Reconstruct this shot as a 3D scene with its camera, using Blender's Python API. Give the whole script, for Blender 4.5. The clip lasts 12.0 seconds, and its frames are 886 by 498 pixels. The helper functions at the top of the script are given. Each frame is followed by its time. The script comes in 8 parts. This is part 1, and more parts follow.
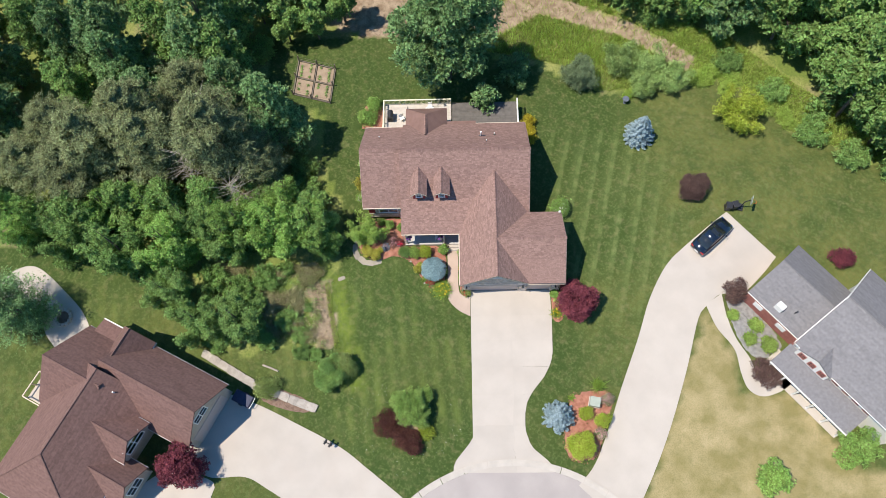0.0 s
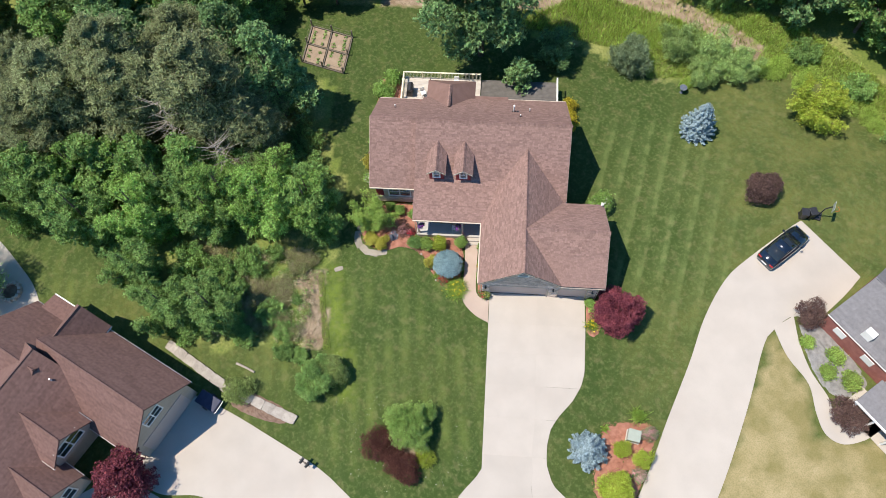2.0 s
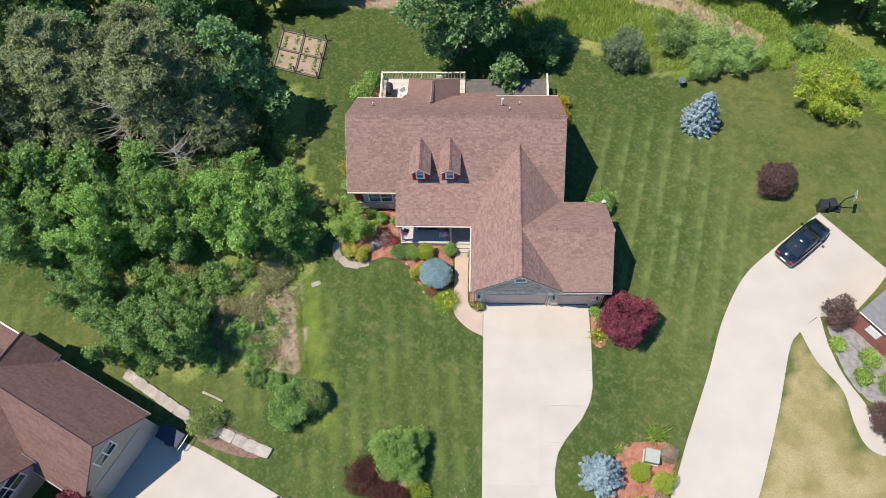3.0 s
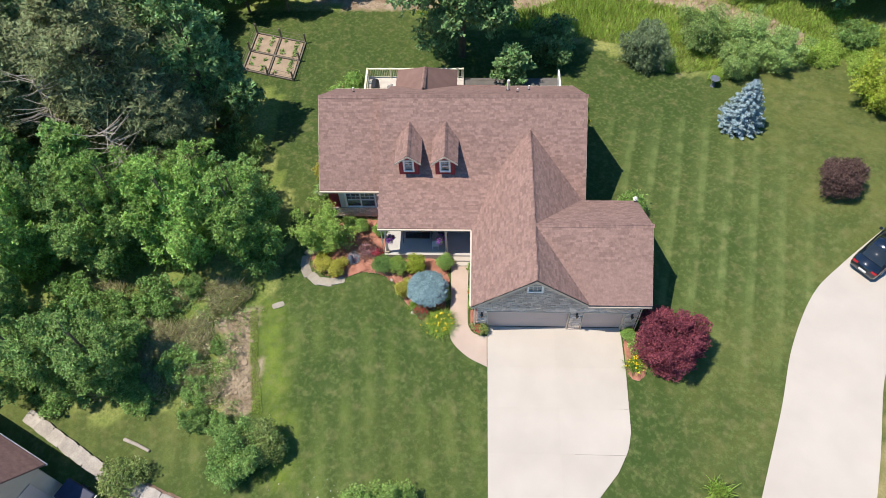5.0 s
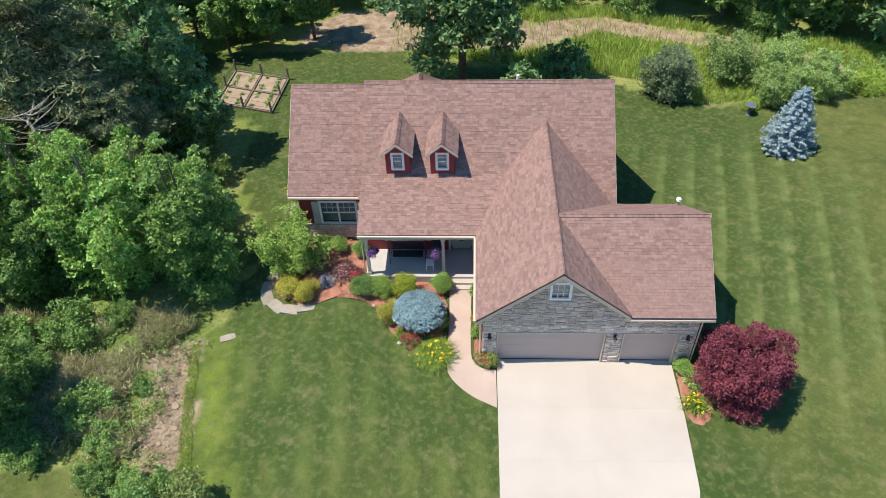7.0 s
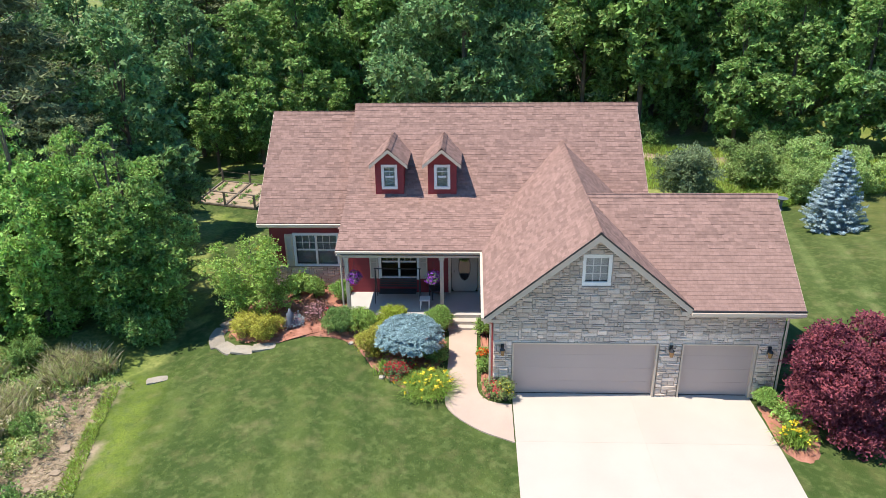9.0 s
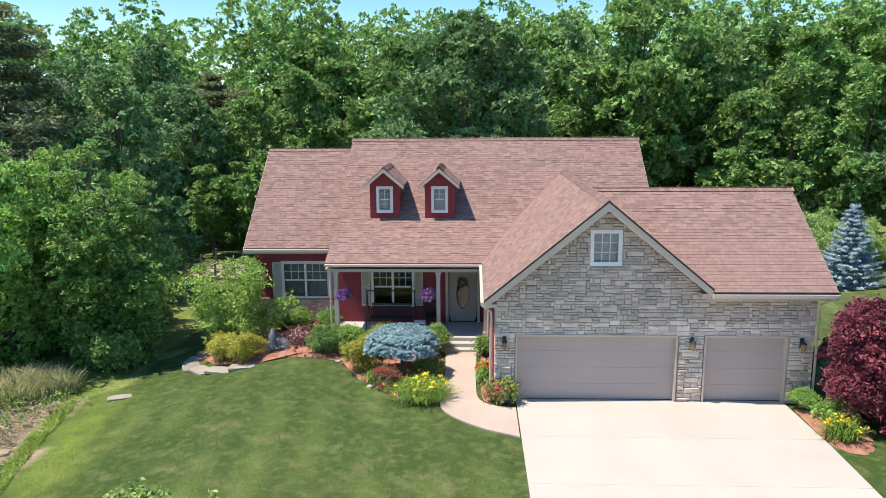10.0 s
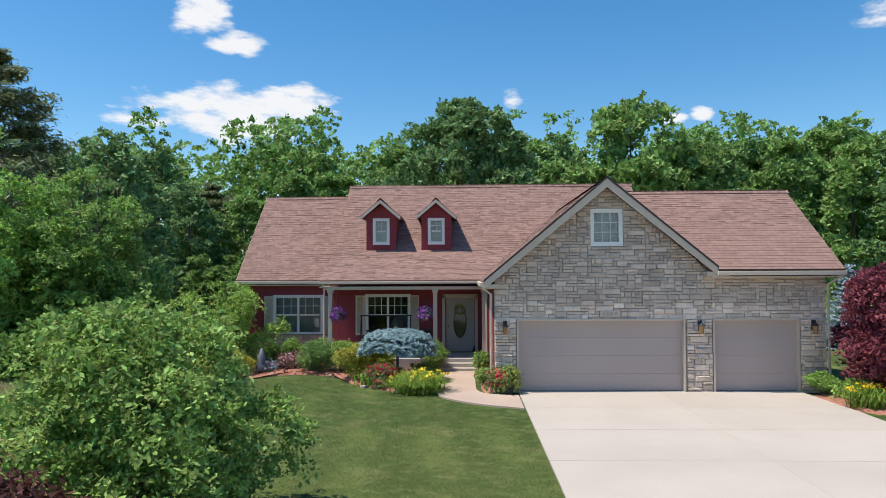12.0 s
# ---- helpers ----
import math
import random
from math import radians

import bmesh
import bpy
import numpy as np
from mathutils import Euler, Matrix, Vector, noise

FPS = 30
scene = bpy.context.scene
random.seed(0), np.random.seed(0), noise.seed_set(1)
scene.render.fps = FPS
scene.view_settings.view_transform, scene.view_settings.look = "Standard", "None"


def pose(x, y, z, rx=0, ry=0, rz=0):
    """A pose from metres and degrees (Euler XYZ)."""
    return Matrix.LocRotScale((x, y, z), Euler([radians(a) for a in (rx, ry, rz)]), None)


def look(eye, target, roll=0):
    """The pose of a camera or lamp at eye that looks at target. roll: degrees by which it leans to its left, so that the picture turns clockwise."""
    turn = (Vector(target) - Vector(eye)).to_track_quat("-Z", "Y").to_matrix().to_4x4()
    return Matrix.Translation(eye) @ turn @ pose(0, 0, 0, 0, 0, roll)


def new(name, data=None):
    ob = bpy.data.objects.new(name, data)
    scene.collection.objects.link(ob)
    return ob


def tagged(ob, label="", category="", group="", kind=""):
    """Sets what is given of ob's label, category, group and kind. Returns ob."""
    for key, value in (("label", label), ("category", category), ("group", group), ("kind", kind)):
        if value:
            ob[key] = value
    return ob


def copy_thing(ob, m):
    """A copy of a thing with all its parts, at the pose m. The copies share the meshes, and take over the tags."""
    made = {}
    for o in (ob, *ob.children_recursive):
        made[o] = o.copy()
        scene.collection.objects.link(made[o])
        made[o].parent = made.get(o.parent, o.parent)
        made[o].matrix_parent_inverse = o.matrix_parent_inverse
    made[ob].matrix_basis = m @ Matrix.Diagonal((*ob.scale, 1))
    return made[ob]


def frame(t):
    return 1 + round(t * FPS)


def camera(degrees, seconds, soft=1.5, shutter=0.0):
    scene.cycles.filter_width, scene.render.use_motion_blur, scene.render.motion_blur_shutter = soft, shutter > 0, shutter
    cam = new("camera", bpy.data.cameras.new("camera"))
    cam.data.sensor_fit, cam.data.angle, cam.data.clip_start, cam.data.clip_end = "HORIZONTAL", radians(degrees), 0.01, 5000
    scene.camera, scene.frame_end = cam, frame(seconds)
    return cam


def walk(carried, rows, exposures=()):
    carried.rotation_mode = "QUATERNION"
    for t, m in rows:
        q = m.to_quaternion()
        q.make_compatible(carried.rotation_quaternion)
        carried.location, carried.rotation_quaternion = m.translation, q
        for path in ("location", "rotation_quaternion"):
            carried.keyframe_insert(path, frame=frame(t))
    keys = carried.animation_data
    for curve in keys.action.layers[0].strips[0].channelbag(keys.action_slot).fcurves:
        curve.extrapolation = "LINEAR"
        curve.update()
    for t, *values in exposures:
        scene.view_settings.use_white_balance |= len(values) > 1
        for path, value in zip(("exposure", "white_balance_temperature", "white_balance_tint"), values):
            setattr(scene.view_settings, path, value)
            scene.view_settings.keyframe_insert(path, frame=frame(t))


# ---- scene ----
cam = camera(62.8, 12.0, soft=0.6)
PATH = [
    (0, (-0.224, -21.614, 72.257), (-0.291, -20.929, 70.379), -6.2),
    (0.5, (-0.474, -21.847, 69.075), (-0.552, -21.141, 67.206), -5.6),
    (1, (-0.526, -21.715, 65.947), (-0.632, -21.0, 64.082), -5.4),
    (1.5, (-0.532, -21.723, 62.762), (-0.649, -20.98, 60.908), -5.1),
    (2, (-0.615, -21.6, 59.571), (-0.729, -20.812, 57.737), -4.7),
    (2.5, (-0.603, -21.624, 56.397), (-0.703, -20.786, 54.584), -4.6),
    (3, (-0.701, -21.588, 53.09), (-0.789, -20.698, 51.301), -4.3),
    (5, (-0.864, -21.204, 40.314), (-0.949, -20.089, 38.655), -3.1),
    (5.5, (-0.837, -21.251, 37.208), (-0.922, -20.06, 35.603), -2.8),
    (6, (-0.929, -21.22, 34.107), (-1.015, -19.953, 32.562), -2.6),
    (6.5, (-0.983, -21.258, 30.952), (-1.071, -19.905, 29.481), -2.4),
    (7, (-1.088, -21.218, 27.871), (-1.173, -19.781, 26.483), -2.1),
    (9, (-1.358, -21.535, 14.848), (-1.442, -19.699, 14.059), -0.8),
    (9.5, (-1.387, -21.55, 11.767), (-1.463, -19.639, 11.183), -0.5),
    (10, (-1.301, -21.481, 8.898), (-1.386, -19.518, 8.526), -0.4),
    (10.5, (-1.323, -21.474, 7.449), (-1.407, -19.493, 7.188), -0.4),
    (11, (-1.347, -21.466, 6.071), (-1.425, -19.474, 5.916), -0.3),
    (11.5, (-1.453, -21.509, 4.686), (-1.521, -19.51, 4.657), -0.4),
    (12, (-1.515, -21.562, 3.511), (-1.577, -19.564, 3.58), -0.3),
]
walk(cam, [(t, look(eye, target, roll)) for t, eye, target, roll in PATH],
     exposures=[(0, 0.25), (7.0, 0.38), (9.0, 0.6), (10.5, 0.46), (11.2, 0.28), (12, 0.16)])

# ---- light ----
SUN_WAY = Vector((0.45, 0.075, -1.0)).normalized()
sun = new("sun", bpy.data.lights.new("sun", "SUN"))
sun.data.energy, sun.data.angle, sun.data.color = 5.0, radians(0.53), (1.0, 0.905, 0.775)
sun.rotation_euler = SUN_WAY.to_track_quat("-Z", "Y").to_euler()
sun.location = (-30, -5, 80)

world = bpy.data.worlds.new("world")
scene.world = world
world.use_nodes = True
wn, wl = world.node_tree.nodes, world.node_tree.links
for n in list(wn):
    wn.remove(n)
w_out = wn.new("ShaderNodeOutputWorld")
w_bg = wn.new("ShaderNodeBackground")
w_sky = wn.new("ShaderNodeTexSky")
w_sky.sky_type = "NISHITA"
w_sky.sun_disc = False
w_sky.sun_elevation = math.asin(-SUN_WAY.z)
w_sky.sun_rotation = math.atan2(-SUN_WAY.x, -SUN_WAY.y)
w_sky.air_density, w_sky.dust_density, w_sky.ozone_density = 1.0, 0.3, 2.5
w_bg.inputs["Strength"].default_value = 0.075
wl.new(w_bg.outputs[0], w_out.inputs["Surface"])


def wmath(op, a, b=None):
    n = wn.new("ShaderNodeMath")
    n.operation = op
    for i, v in enumerate((a, b)):
        if v is None:
            continue
        if isinstance(v, (int, float)):
            n.inputs[i].default_value = v
        else:
            wl.new(v, n.inputs[i])
    return n.outputs[0]


# fair-weather clouds: soft patches of sky, broken up by noise
w_tc = wn.new("ShaderNodeTexCoord")
w_noise = wn.new("ShaderNodeTexNoise")
w_noise.inputs["Scale"].default_value = 15.0
w_noise.inputs["Detail"].default_value = 9.0
w_noise.inputs["Roughness"].default_value = 0.58
w_map = wn.new("ShaderNodeMapping")
w_map.inputs["Scale"].default_value = (1.0, 1.0, 2.6)
wl.new(w_tc.outputs["Generated"], w_map.inputs["Vector"])
wl.new(w_map.outputs[0], w_noise.inputs["Vector"])
w_sep = wn.new("ShaderNodeSeparateXYZ")
wl.new(w_tc.outputs["Generated"], w_sep.inputs[0])
CLOUDS = [(-18.2, 12.0, 9.5, 3.0), (-13.6, 13.0, 5.2, 2.0), (-24, 11.2, 4, 1.0), (-20.2, 19.6, 3.0, 3.6), (-18.0, 17.2, 3.4, 1.2), (-27.0, 19.8, 1.8, 1.1), (3.8, 13.6, 1.3, 1.2), (15.8, 11.5, 1.9, 0.7), (18.1, 11.8, 1.3, 0.9),
          (12, 24, 7, 2), (34, 17, 8, 2), (-42, 18, 7, 2.4), (60, 22, 9, 3), (-75, 25, 10, 3), (110, 20, 12, 3), (150, 30, 12, 4), (-120, 22, 12, 3), (-160, 34, 11, 4)]
w_az = wmath("MULTIPLY", wmath("ARCTAN2", w_sep.outputs["X"], w_sep.outputs["Y"]), 57.2958)
w_el = wmath("MULTIPLY", wmath("ARCSINE", w_sep.outputs["Z"]), 57.2958)
w_sum = None
for az, el, wide, tall in CLOUDS:
    dx = wmath("POWER", wmath("MULTIPLY", wmath("ABSOLUTE", wmath("SUBTRACT", w_az, az)), 1 / wide), 2.0)
    dy = wmath("POWER", wmath("MULTIPLY", wmath("ABSOLUTE", wmath("SUBTRACT", w_el, el)), 1 / tall), 2.0)
    blob = wmath("MAXIMUM", wmath("SUBTRACT", 1.0, wmath("ADD", dx, dy)), 0.0)
    w_sum = blob if w_sum is None else wmath("MAXIMUM", w_sum, blob)
w_ramp = wn.new("ShaderNodeMapRange")
w_ramp.interpolation_type = "SMOOTHSTEP"
w_ramp.inputs["From Min"].default_value, w_ramp.inputs["From Max"].default_value = 0.40, 0.92
wl.new(wmath("MULTIPLY", wmath("ADD", w_sum, wmath("MULTIPLY", wmath("SUBTRACT", w_noise.outputs["Fac"], 0.5), 2.3)), wmath("MINIMUM", wmath("MULTIPLY", w_sum, 8.0), 1.0)), w_ramp.inputs["Value"])
w_mix = wn.new("ShaderNodeMixRGB")
w_mix.inputs["Color2"].default_value = (10.8, 11.0, 11.4, 1)
wl.new(w_ramp.outputs[0], w_mix.inputs["Fac"])
w_hsv = wn.new("ShaderNodeHueSaturation")
w_hsv.inputs["Hue"].default_value, w_hsv.inputs["Saturation"].default_value, w_hsv.inputs["Value"].default_value = 0.496, 1.34, 1.84
wl.new(w_sky.outputs[0], w_hsv.inputs["Color"])
wl.new(w_hsv.outputs[0], w_mix.inputs["Color1"])
wl.new(w_mix.outputs[0], w_bg.inputs["Color"])


# ---- materials ----
def surf(name, c1, c2, scale=3.0, rough=0.8, bump=0.3, fine=40.0, island=0.0, rand=0.0, metal=0.0, stain=None, gloss=0.5, hue=0.0, translucent=0.0):
    """A surface of two colours mixed by noise at two scales, with relief; island / rand: brightness spread over pieces."""
    m = bpy.data.materials.new(name)
    m.use_nodes = True
    nt = m.node_tree
    N, L = nt.nodes, nt.links
    b = N["Principled BSDF"]
    geo = N.new("ShaderNodeNewGeometry")
    n1 = N.new("ShaderNodeTexNoise")
    n1.inputs["Scale"].default_value, n1.inputs["Detail"].default_value = scale, 5
    n2 = N.new("ShaderNodeTexNoise")
    n2.inputs["Scale"].default_value, n2.inputs["Detail"].default_value = fine, 4
    skew = N.new("ShaderNodeMapping")
    skew.inputs["Rotation"].default_value = (0.62, 0.41, 0.83)
    L.new(geo.outputs["Position"], skew.inputs["Vector"])
    for n in (n1, n2):
        L.new(skew.outputs[0], n.inputs["Vector"])
    add = N.new("ShaderNodeMath")
    add.operation = "ADD"
    half = N.new("ShaderNodeMath")
    half.operation = "MULTIPLY"
    half.inputs[1].default_value = 0.6
    L.new(n2.outputs["Fac"], half.inputs[0])
    L.new(n1.outputs["Fac"], add.inputs[0])
    L.new(half.outputs[0], add.inputs[1])
    mr = N.new("ShaderNodeMapRange")
    mr.inputs["From Min"].default_value, mr.inputs["From Max"].default_value = 0.55, 1.05
    L.new(add.outputs[0], mr.inputs["Value"])
    mix = N.new("ShaderNodeMixRGB")
    mix.inputs["Color1"].default_value, mix.inputs["Color2"].default_value = (*c1, 1), (*c2, 1)
    L.new(mr.outputs[0], mix.inputs["Fac"])
    out = mix.outputs[0]
    if stain:
        n3 = N.new("ShaderNodeTexNoise")
        n3.inputs["Scale"].default_value, n3.inputs["Detail"].default_value = stain[1], 6
        L.new(skew.outputs[0], n3.inputs["Vector"])
        r3 = N.new("ShaderNodeMapRange")
        r3.inputs["From Min"].default_value, r3.inputs["From Max"].default_value = 0.52, 0.72
        r3.inputs["To Max"].default_value = stain[2]
        L.new(n3.outputs["Fac"], r3.inputs["Value"])
        mx = N.new("ShaderNodeMixRGB")
        mx.inputs["Color2"].default_value = (*stain[0], 1)
        L.new(r3.outputs[0], mx.inputs["Fac"])
        L.new(out, mx.inputs["Color1"])
        out = mx.outputs[0]
    if island or rand or hue:
        hsv = N.new("ShaderNodeHueSaturation")
        L.new(out, hsv.inputs["Color"])
        src = []
        if island:
            src.append((geo.outputs["Random Per Island"], island))
        if rand:
            oi = N.new("ShaderNodeObjectInfo")
            src.append((oi.outputs["Random"], rand))
        val = None
        for s, amount in src:
            r = N.new("ShaderNodeMapRange")
            r.inputs["To Min"].default_value, r.inputs["To Max"].default_value = 1 - amount, 1 + amount
            L.new(s, r.inputs["Value"])
            if val is None:
                val = r.outputs[0]
            else:
                mu = N.new("ShaderNodeMath")
                mu.operation = "MULTIPLY"
                L.new(val, mu.inputs[0])
                L.new(r.outputs[0], mu.inputs[1])
                val = mu.outputs[0]
        if val is not None:
            L.new(val, hsv.inputs["Value"])
        if hue:
            r = N.new("ShaderNodeMapRange")
            r.inputs["To Min"].default_value, r.inputs["To Max"].default_value = 0.5 - hue, 0.5 + hue
            L.new(src[0][0], r.inputs["Value"])
            L.new(r.outputs[0], hsv.inputs["Hue"])
        out = hsv.outputs[0]
    L.new(out, b.inputs["Base Color"])
    b.inputs["Roughness"].default_value = rough
    b.inputs["Metallic"].default_value = metal
    b.inputs["Specular IOR Level"].default_value = gloss
    if bump:
        bp = N.new("ShaderNodeBump")
        bp.inputs["Strength"].default_value, bp.inputs["Distance"].default_value = bump, 0.02
        L.new(add.outputs[0], bp.inputs["Height"])
        L.new(bp.outputs[0], b.inputs["Normal"])
    if translucent:
        tr = N.new("ShaderNodeBsdfTranslucent")
        L.new(out, tr.inputs["Color"])
        ms = N.new("ShaderNodeMixShader")
        ms.inputs[0].default_value = translucent
        L.new(b.outputs[0], ms.inputs[1])
        L.new(tr.outputs[0], ms.inputs[2])
        L.new(ms.outputs[0], N["Material Output"].inputs["Surface"])
    return m


def leafy(name, c1, c2, hue=0.018, spread=0.52, rand=0.14, gloss=0.22):
    return surf(name, c1, c2, 0.9, 0.6, 0.0, 6.0, island=spread, rand=rand, gloss=gloss, hue=hue, translucent=0.32)


M_concrete = surf("concrete", (0.42, 0.378, 0.334), (0.485, 0.44, 0.39), 0.5, 0.85, 0.12, 30, rand=0.03, stain=((0.45, 0.39, 0.335), 0.35, 0.3))
M_walk = surf("walk_aggregate", (0.40, 0.31, 0.255), (0.50, 0.40, 0.335), 0.6, 0.9, 0.2, 60)
M_joint = surf("joint_sand", (0.41, 0.36, 0.305), (0.46, 0.41, 0.355), 2, 0.9, 0.2)
M_road = surf("road_surface", (0.335, 0.30, 0.285), (0.40, 0.36, 0.34), 0.4, 0.9, 0.15, 60, stain=((0.29, 0.265, 0.25), 0.25, 0.5))
M_curb = surf("curb_concrete", (0.42, 0.385, 0.345), (0.5, 0.46, 0.41), 1.2, 0.85, 0.15, 30)
M_shingle = surf("brown_shingle", (0.215, 0.136, 0.117), (0.30, 0.193, 0.167), 7.0, 0.95, 0.5, 60, island=0.18, rand=0.08, gloss=0.25)
M_roofdeck = surf("roof_underlay", (0.175, 0.107, 0.092), (0.24, 0.152, 0.132), 1.3, 0.95, 0.4, 55, gloss=0.25)
M_shingle_dark = surf("dark_brown_shingle", (0.138, 0.08, 0.07), (0.20, 0.12, 0.105), 4.0, 0.95, 0.5, 55, island=0.1, rand=0.05, gloss=0.3)
M_shingle_grey = surf("grey_shingle", (0.165, 0.16, 0.166), (0.22, 0.214, 0.224), 4.0, 0.95, 0.5, 50, island=0.08, rand=0.05, gloss=0.25)
M_red = surf("red_siding", (0.21, 0.018, 0.026), (0.27, 0.028, 0.036), 0.8, 0.6, 0.05, 30, rand=0.05)
M_beige = surf("beige_trim", (0.55, 0.455, 0.365), (0.61, 0.51, 0.415), 0.8, 0.6, 0.04, 30)
M_white = surf("white_paint", (0.74, 0.73, 0.70), (0.82, 0.81, 0.79), 1.0, 0.5, 0.03, 30)
M_doorpaint = surf("taupe_door", (0.44, 0.358, 0.33), (0.48, 0.392, 0.36), 0.5, 0.5, 0.03, 30)
M_stone = surf("cut_stone", (0.54, 0.435, 0.36), (0.77, 0.645, 0.545), 2.2, 0.9, 0.7, 22, island=0.2, rand=0.22, stain=((0.30, 0.22, 0.15), 1.1, 0.35))
M_mortar = surf("mortar", (0.36, 0.315, 0.27), (0.44, 0.39, 0.34), 4, 0.95, 0.3, 50)
M_mulch = surf("red_mulch", (0.25, 0.10, 0.065), (0.43, 0.205, 0.145), 2.5, 0.95, 0.9, 28)
M_soil = surf("pale_soil", (0.25, 0.185, 0.13), (0.37, 0.29, 0.21), 1.2, 0.95, 0.8, 12)
M_bark = surf("bark", (0.10, 0.075, 0.055), (0.19, 0.15, 0.115), 3, 0.95, 0.8, 25)
M_deadwood = surf("dead_wood", (0.30, 0.26, 0.22), (0.42, 0.37, 0.32), 3, 0.9, 0.4, 25)
M_dark = surf("dark_metal", (0.02, 0.02, 0.022), (0.035, 0.035, 0.04), 3, 0.45, 0.05, 30)
M_flag = surf("flagstone", (0.24, 0.215, 0.18), (0.36, 0.325, 0.275), 1.5, 0.9, 0.6, 14, rand=0.12)
M_rock = surf("boulder_stone", (0.27, 0.24, 0.215), (0.44, 0.40, 0.35), 1.8, 0.9, 0.9, 12, rand=0.12)

L_maple = leafy("leaf_mid_green", (0.151, 0.268, 0.075), (0.311, 0.466, 0.144))
L_bright = leafy("leaf_bright_green", (0.184, 0.325, 0.073), (0.359, 0.532, 0.145))
L_deep = leafy("leaf_deep_green", (0.126, 0.232, 0.089), (0.266, 0.407, 0.166))
L_pine = leafy("pine_needles", (0.15, 0.185, 0.085), (0.31, 0.345, 0.165))
L_lime = leafy("leaf_lime", (0.29, 0.38, 0.04), (0.47, 0.53, 0.09))
L_olive = leafy("leaf_olive_bush", (0.165, 0.24, 0.07), (0.38, 0.46, 0.16))
L_yellow = leafy("leaf_golden", (0.36, 0.30, 0.025), (0.50, 0.42, 0.05))
L_blue = leafy("blue_spruce_needles", (0.22, 0.31, 0.35), (0.42, 0.53, 0.58), hue=0.01)
L_grey = leafy("grey_green_leaf", (0.15, 0.215, 0.115), (0.31, 0.39, 0.215))
L_teal = leafy("blue_globe_needles", (0.16, 0.27, 0.30), (0.345, 0.49, 0.52), hue=0.01)
L_fresh = leafy("leaf_fresh_green", (0.204, 0.321, 0.064), (0.389, 0.525, 0.136))
L_purple = leafy("purple_maple_leaf", (0.105, 0.027, 0.043), (0.31, 0.085, 0.115), hue=0.015)
L_barberry = leafy("barberry_leaf", (0.085, 0.035, 0.03), (0.19, 0.078, 0.06), hue=0.01)
L_brown = leafy("bronze_leaf", (0.09, 0.055, 0.05), (0.19, 0.12, 0.105), hue=0.01)
L_grass = leafy("tall_grass_blade", (0.30, 0.35, 0.13), (0.52, 0.53, 0.27))
L_straw = leafy("dry_grass_blade", (0.40, 0.345, 0.22), (0.58, 0.51, 0.36), hue=0.01)
L_lily = leafy("lily_blade", (0.16, 0.27, 0.04), (0.30, 0.42, 0.08))
P_red = leafy("red_petals", (0.55, 0.02, 0.05), (0.75, 0.05, 0.12), hue=0.01)
P_pink = leafy("pink_petals", (0.55, 0.25, 0.30), (0.75, 0.45, 0.48), hue=0.01)
P_orange = leafy("orange_petals", (0.75, 0.10, 0.015), (0.85, 0.2, 0.03), hue=0.01)
P_violet = leafy("violet_petals", (0.22, 0.03, 0.36), (0.42, 0.10, 0.60), hue=0.02)
P_white = leafy("pale_petals", (0.6, 0.6, 0.5), (0.8, 0.8, 0.7), hue=0.01)
P_yellow = leafy("yellow_petals", (0.80, 0.60, 0.03), (0.9, 0.72, 0.08), hue=0.01)


def glassy(name, tint=(0.85, 0.9, 0.92)):
    m = bpy.data.materials.new(name)
    m.use_nodes = True
    b = m.node_tree.nodes["Principled BSDF"]
    b.inputs["Base Color"].default_value = (*tint, 1)
    b.inputs["Roughness"].default_value = 0.02
    b.inputs["Transmission Weight"].default_value = 1.0
    b.inputs["IOR"].default_value = 1.5
    return m


def paint(name, c, rough=0.3, metal=0.0, coat=0.0):
    m = bpy.data.materials.new(name)
    m.use_nodes = True
    b = m.node_tree.nodes["Principled BSDF"]
    b.inputs["Base Color"].default_value = (*c, 1)
    b.inputs["Roughness"].default_value = rough
    b.inputs["Metallic"].default_value = metal
    b.inputs["Coat Weight"].default_value = coat
    return m


M_glass = glassy("window_glass")
# indoor dimness put into the colour of the linings
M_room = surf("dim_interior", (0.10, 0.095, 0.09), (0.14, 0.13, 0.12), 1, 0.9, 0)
# blue-grey of the wing window's reflection, put into a sheet's colour
M_dim_reflection = surf("dim_blind", (0.22, 0.23, 0.245), (0.30, 0.31, 0.325), 4, 0.9, 0.2)
# pale tone standing in for sky reflected in the upper windows
M_pale_reflection = surf("pale_curtain", (0.45, 0.45, 0.43), (0.6, 0.6, 0.58), 4, 0.9, 0.2)


# ---- mesh helpers ----
def link(name, mesh, mat, parent=None, label="", m=None):
    ob = new(name, mesh)
    if mat and not mesh.materials:
        mesh.materials.append(mat)
    if parent:
        ob.parent = parent
    if m is not None:
        ob.matrix_basis = m
    if label:
        ob["label"] = label
    return ob


def part(name, bm, mat, parent=None, label="", smooth=False):
    """One bmesh as one mesh object under a thing or a part."""
    bmesh.ops.recalc_face_normals(bm, faces=bm.faces)
    mesh = bpy.data.meshes.new(name)
    bm.to_mesh(mesh)
    bm.free()
    if smooth:
        for p in mesh.polygons:
            p.use_smooth = True
    return link(name, mesh, mat, parent, label)


def thing(name, label, category, group="", kind="", m=None):
    ob = new(name)
    ob.empty_display_size = 0.3
    if m is not None:
        ob.matrix_basis = m
    return tagged(ob, label, category, group, kind)


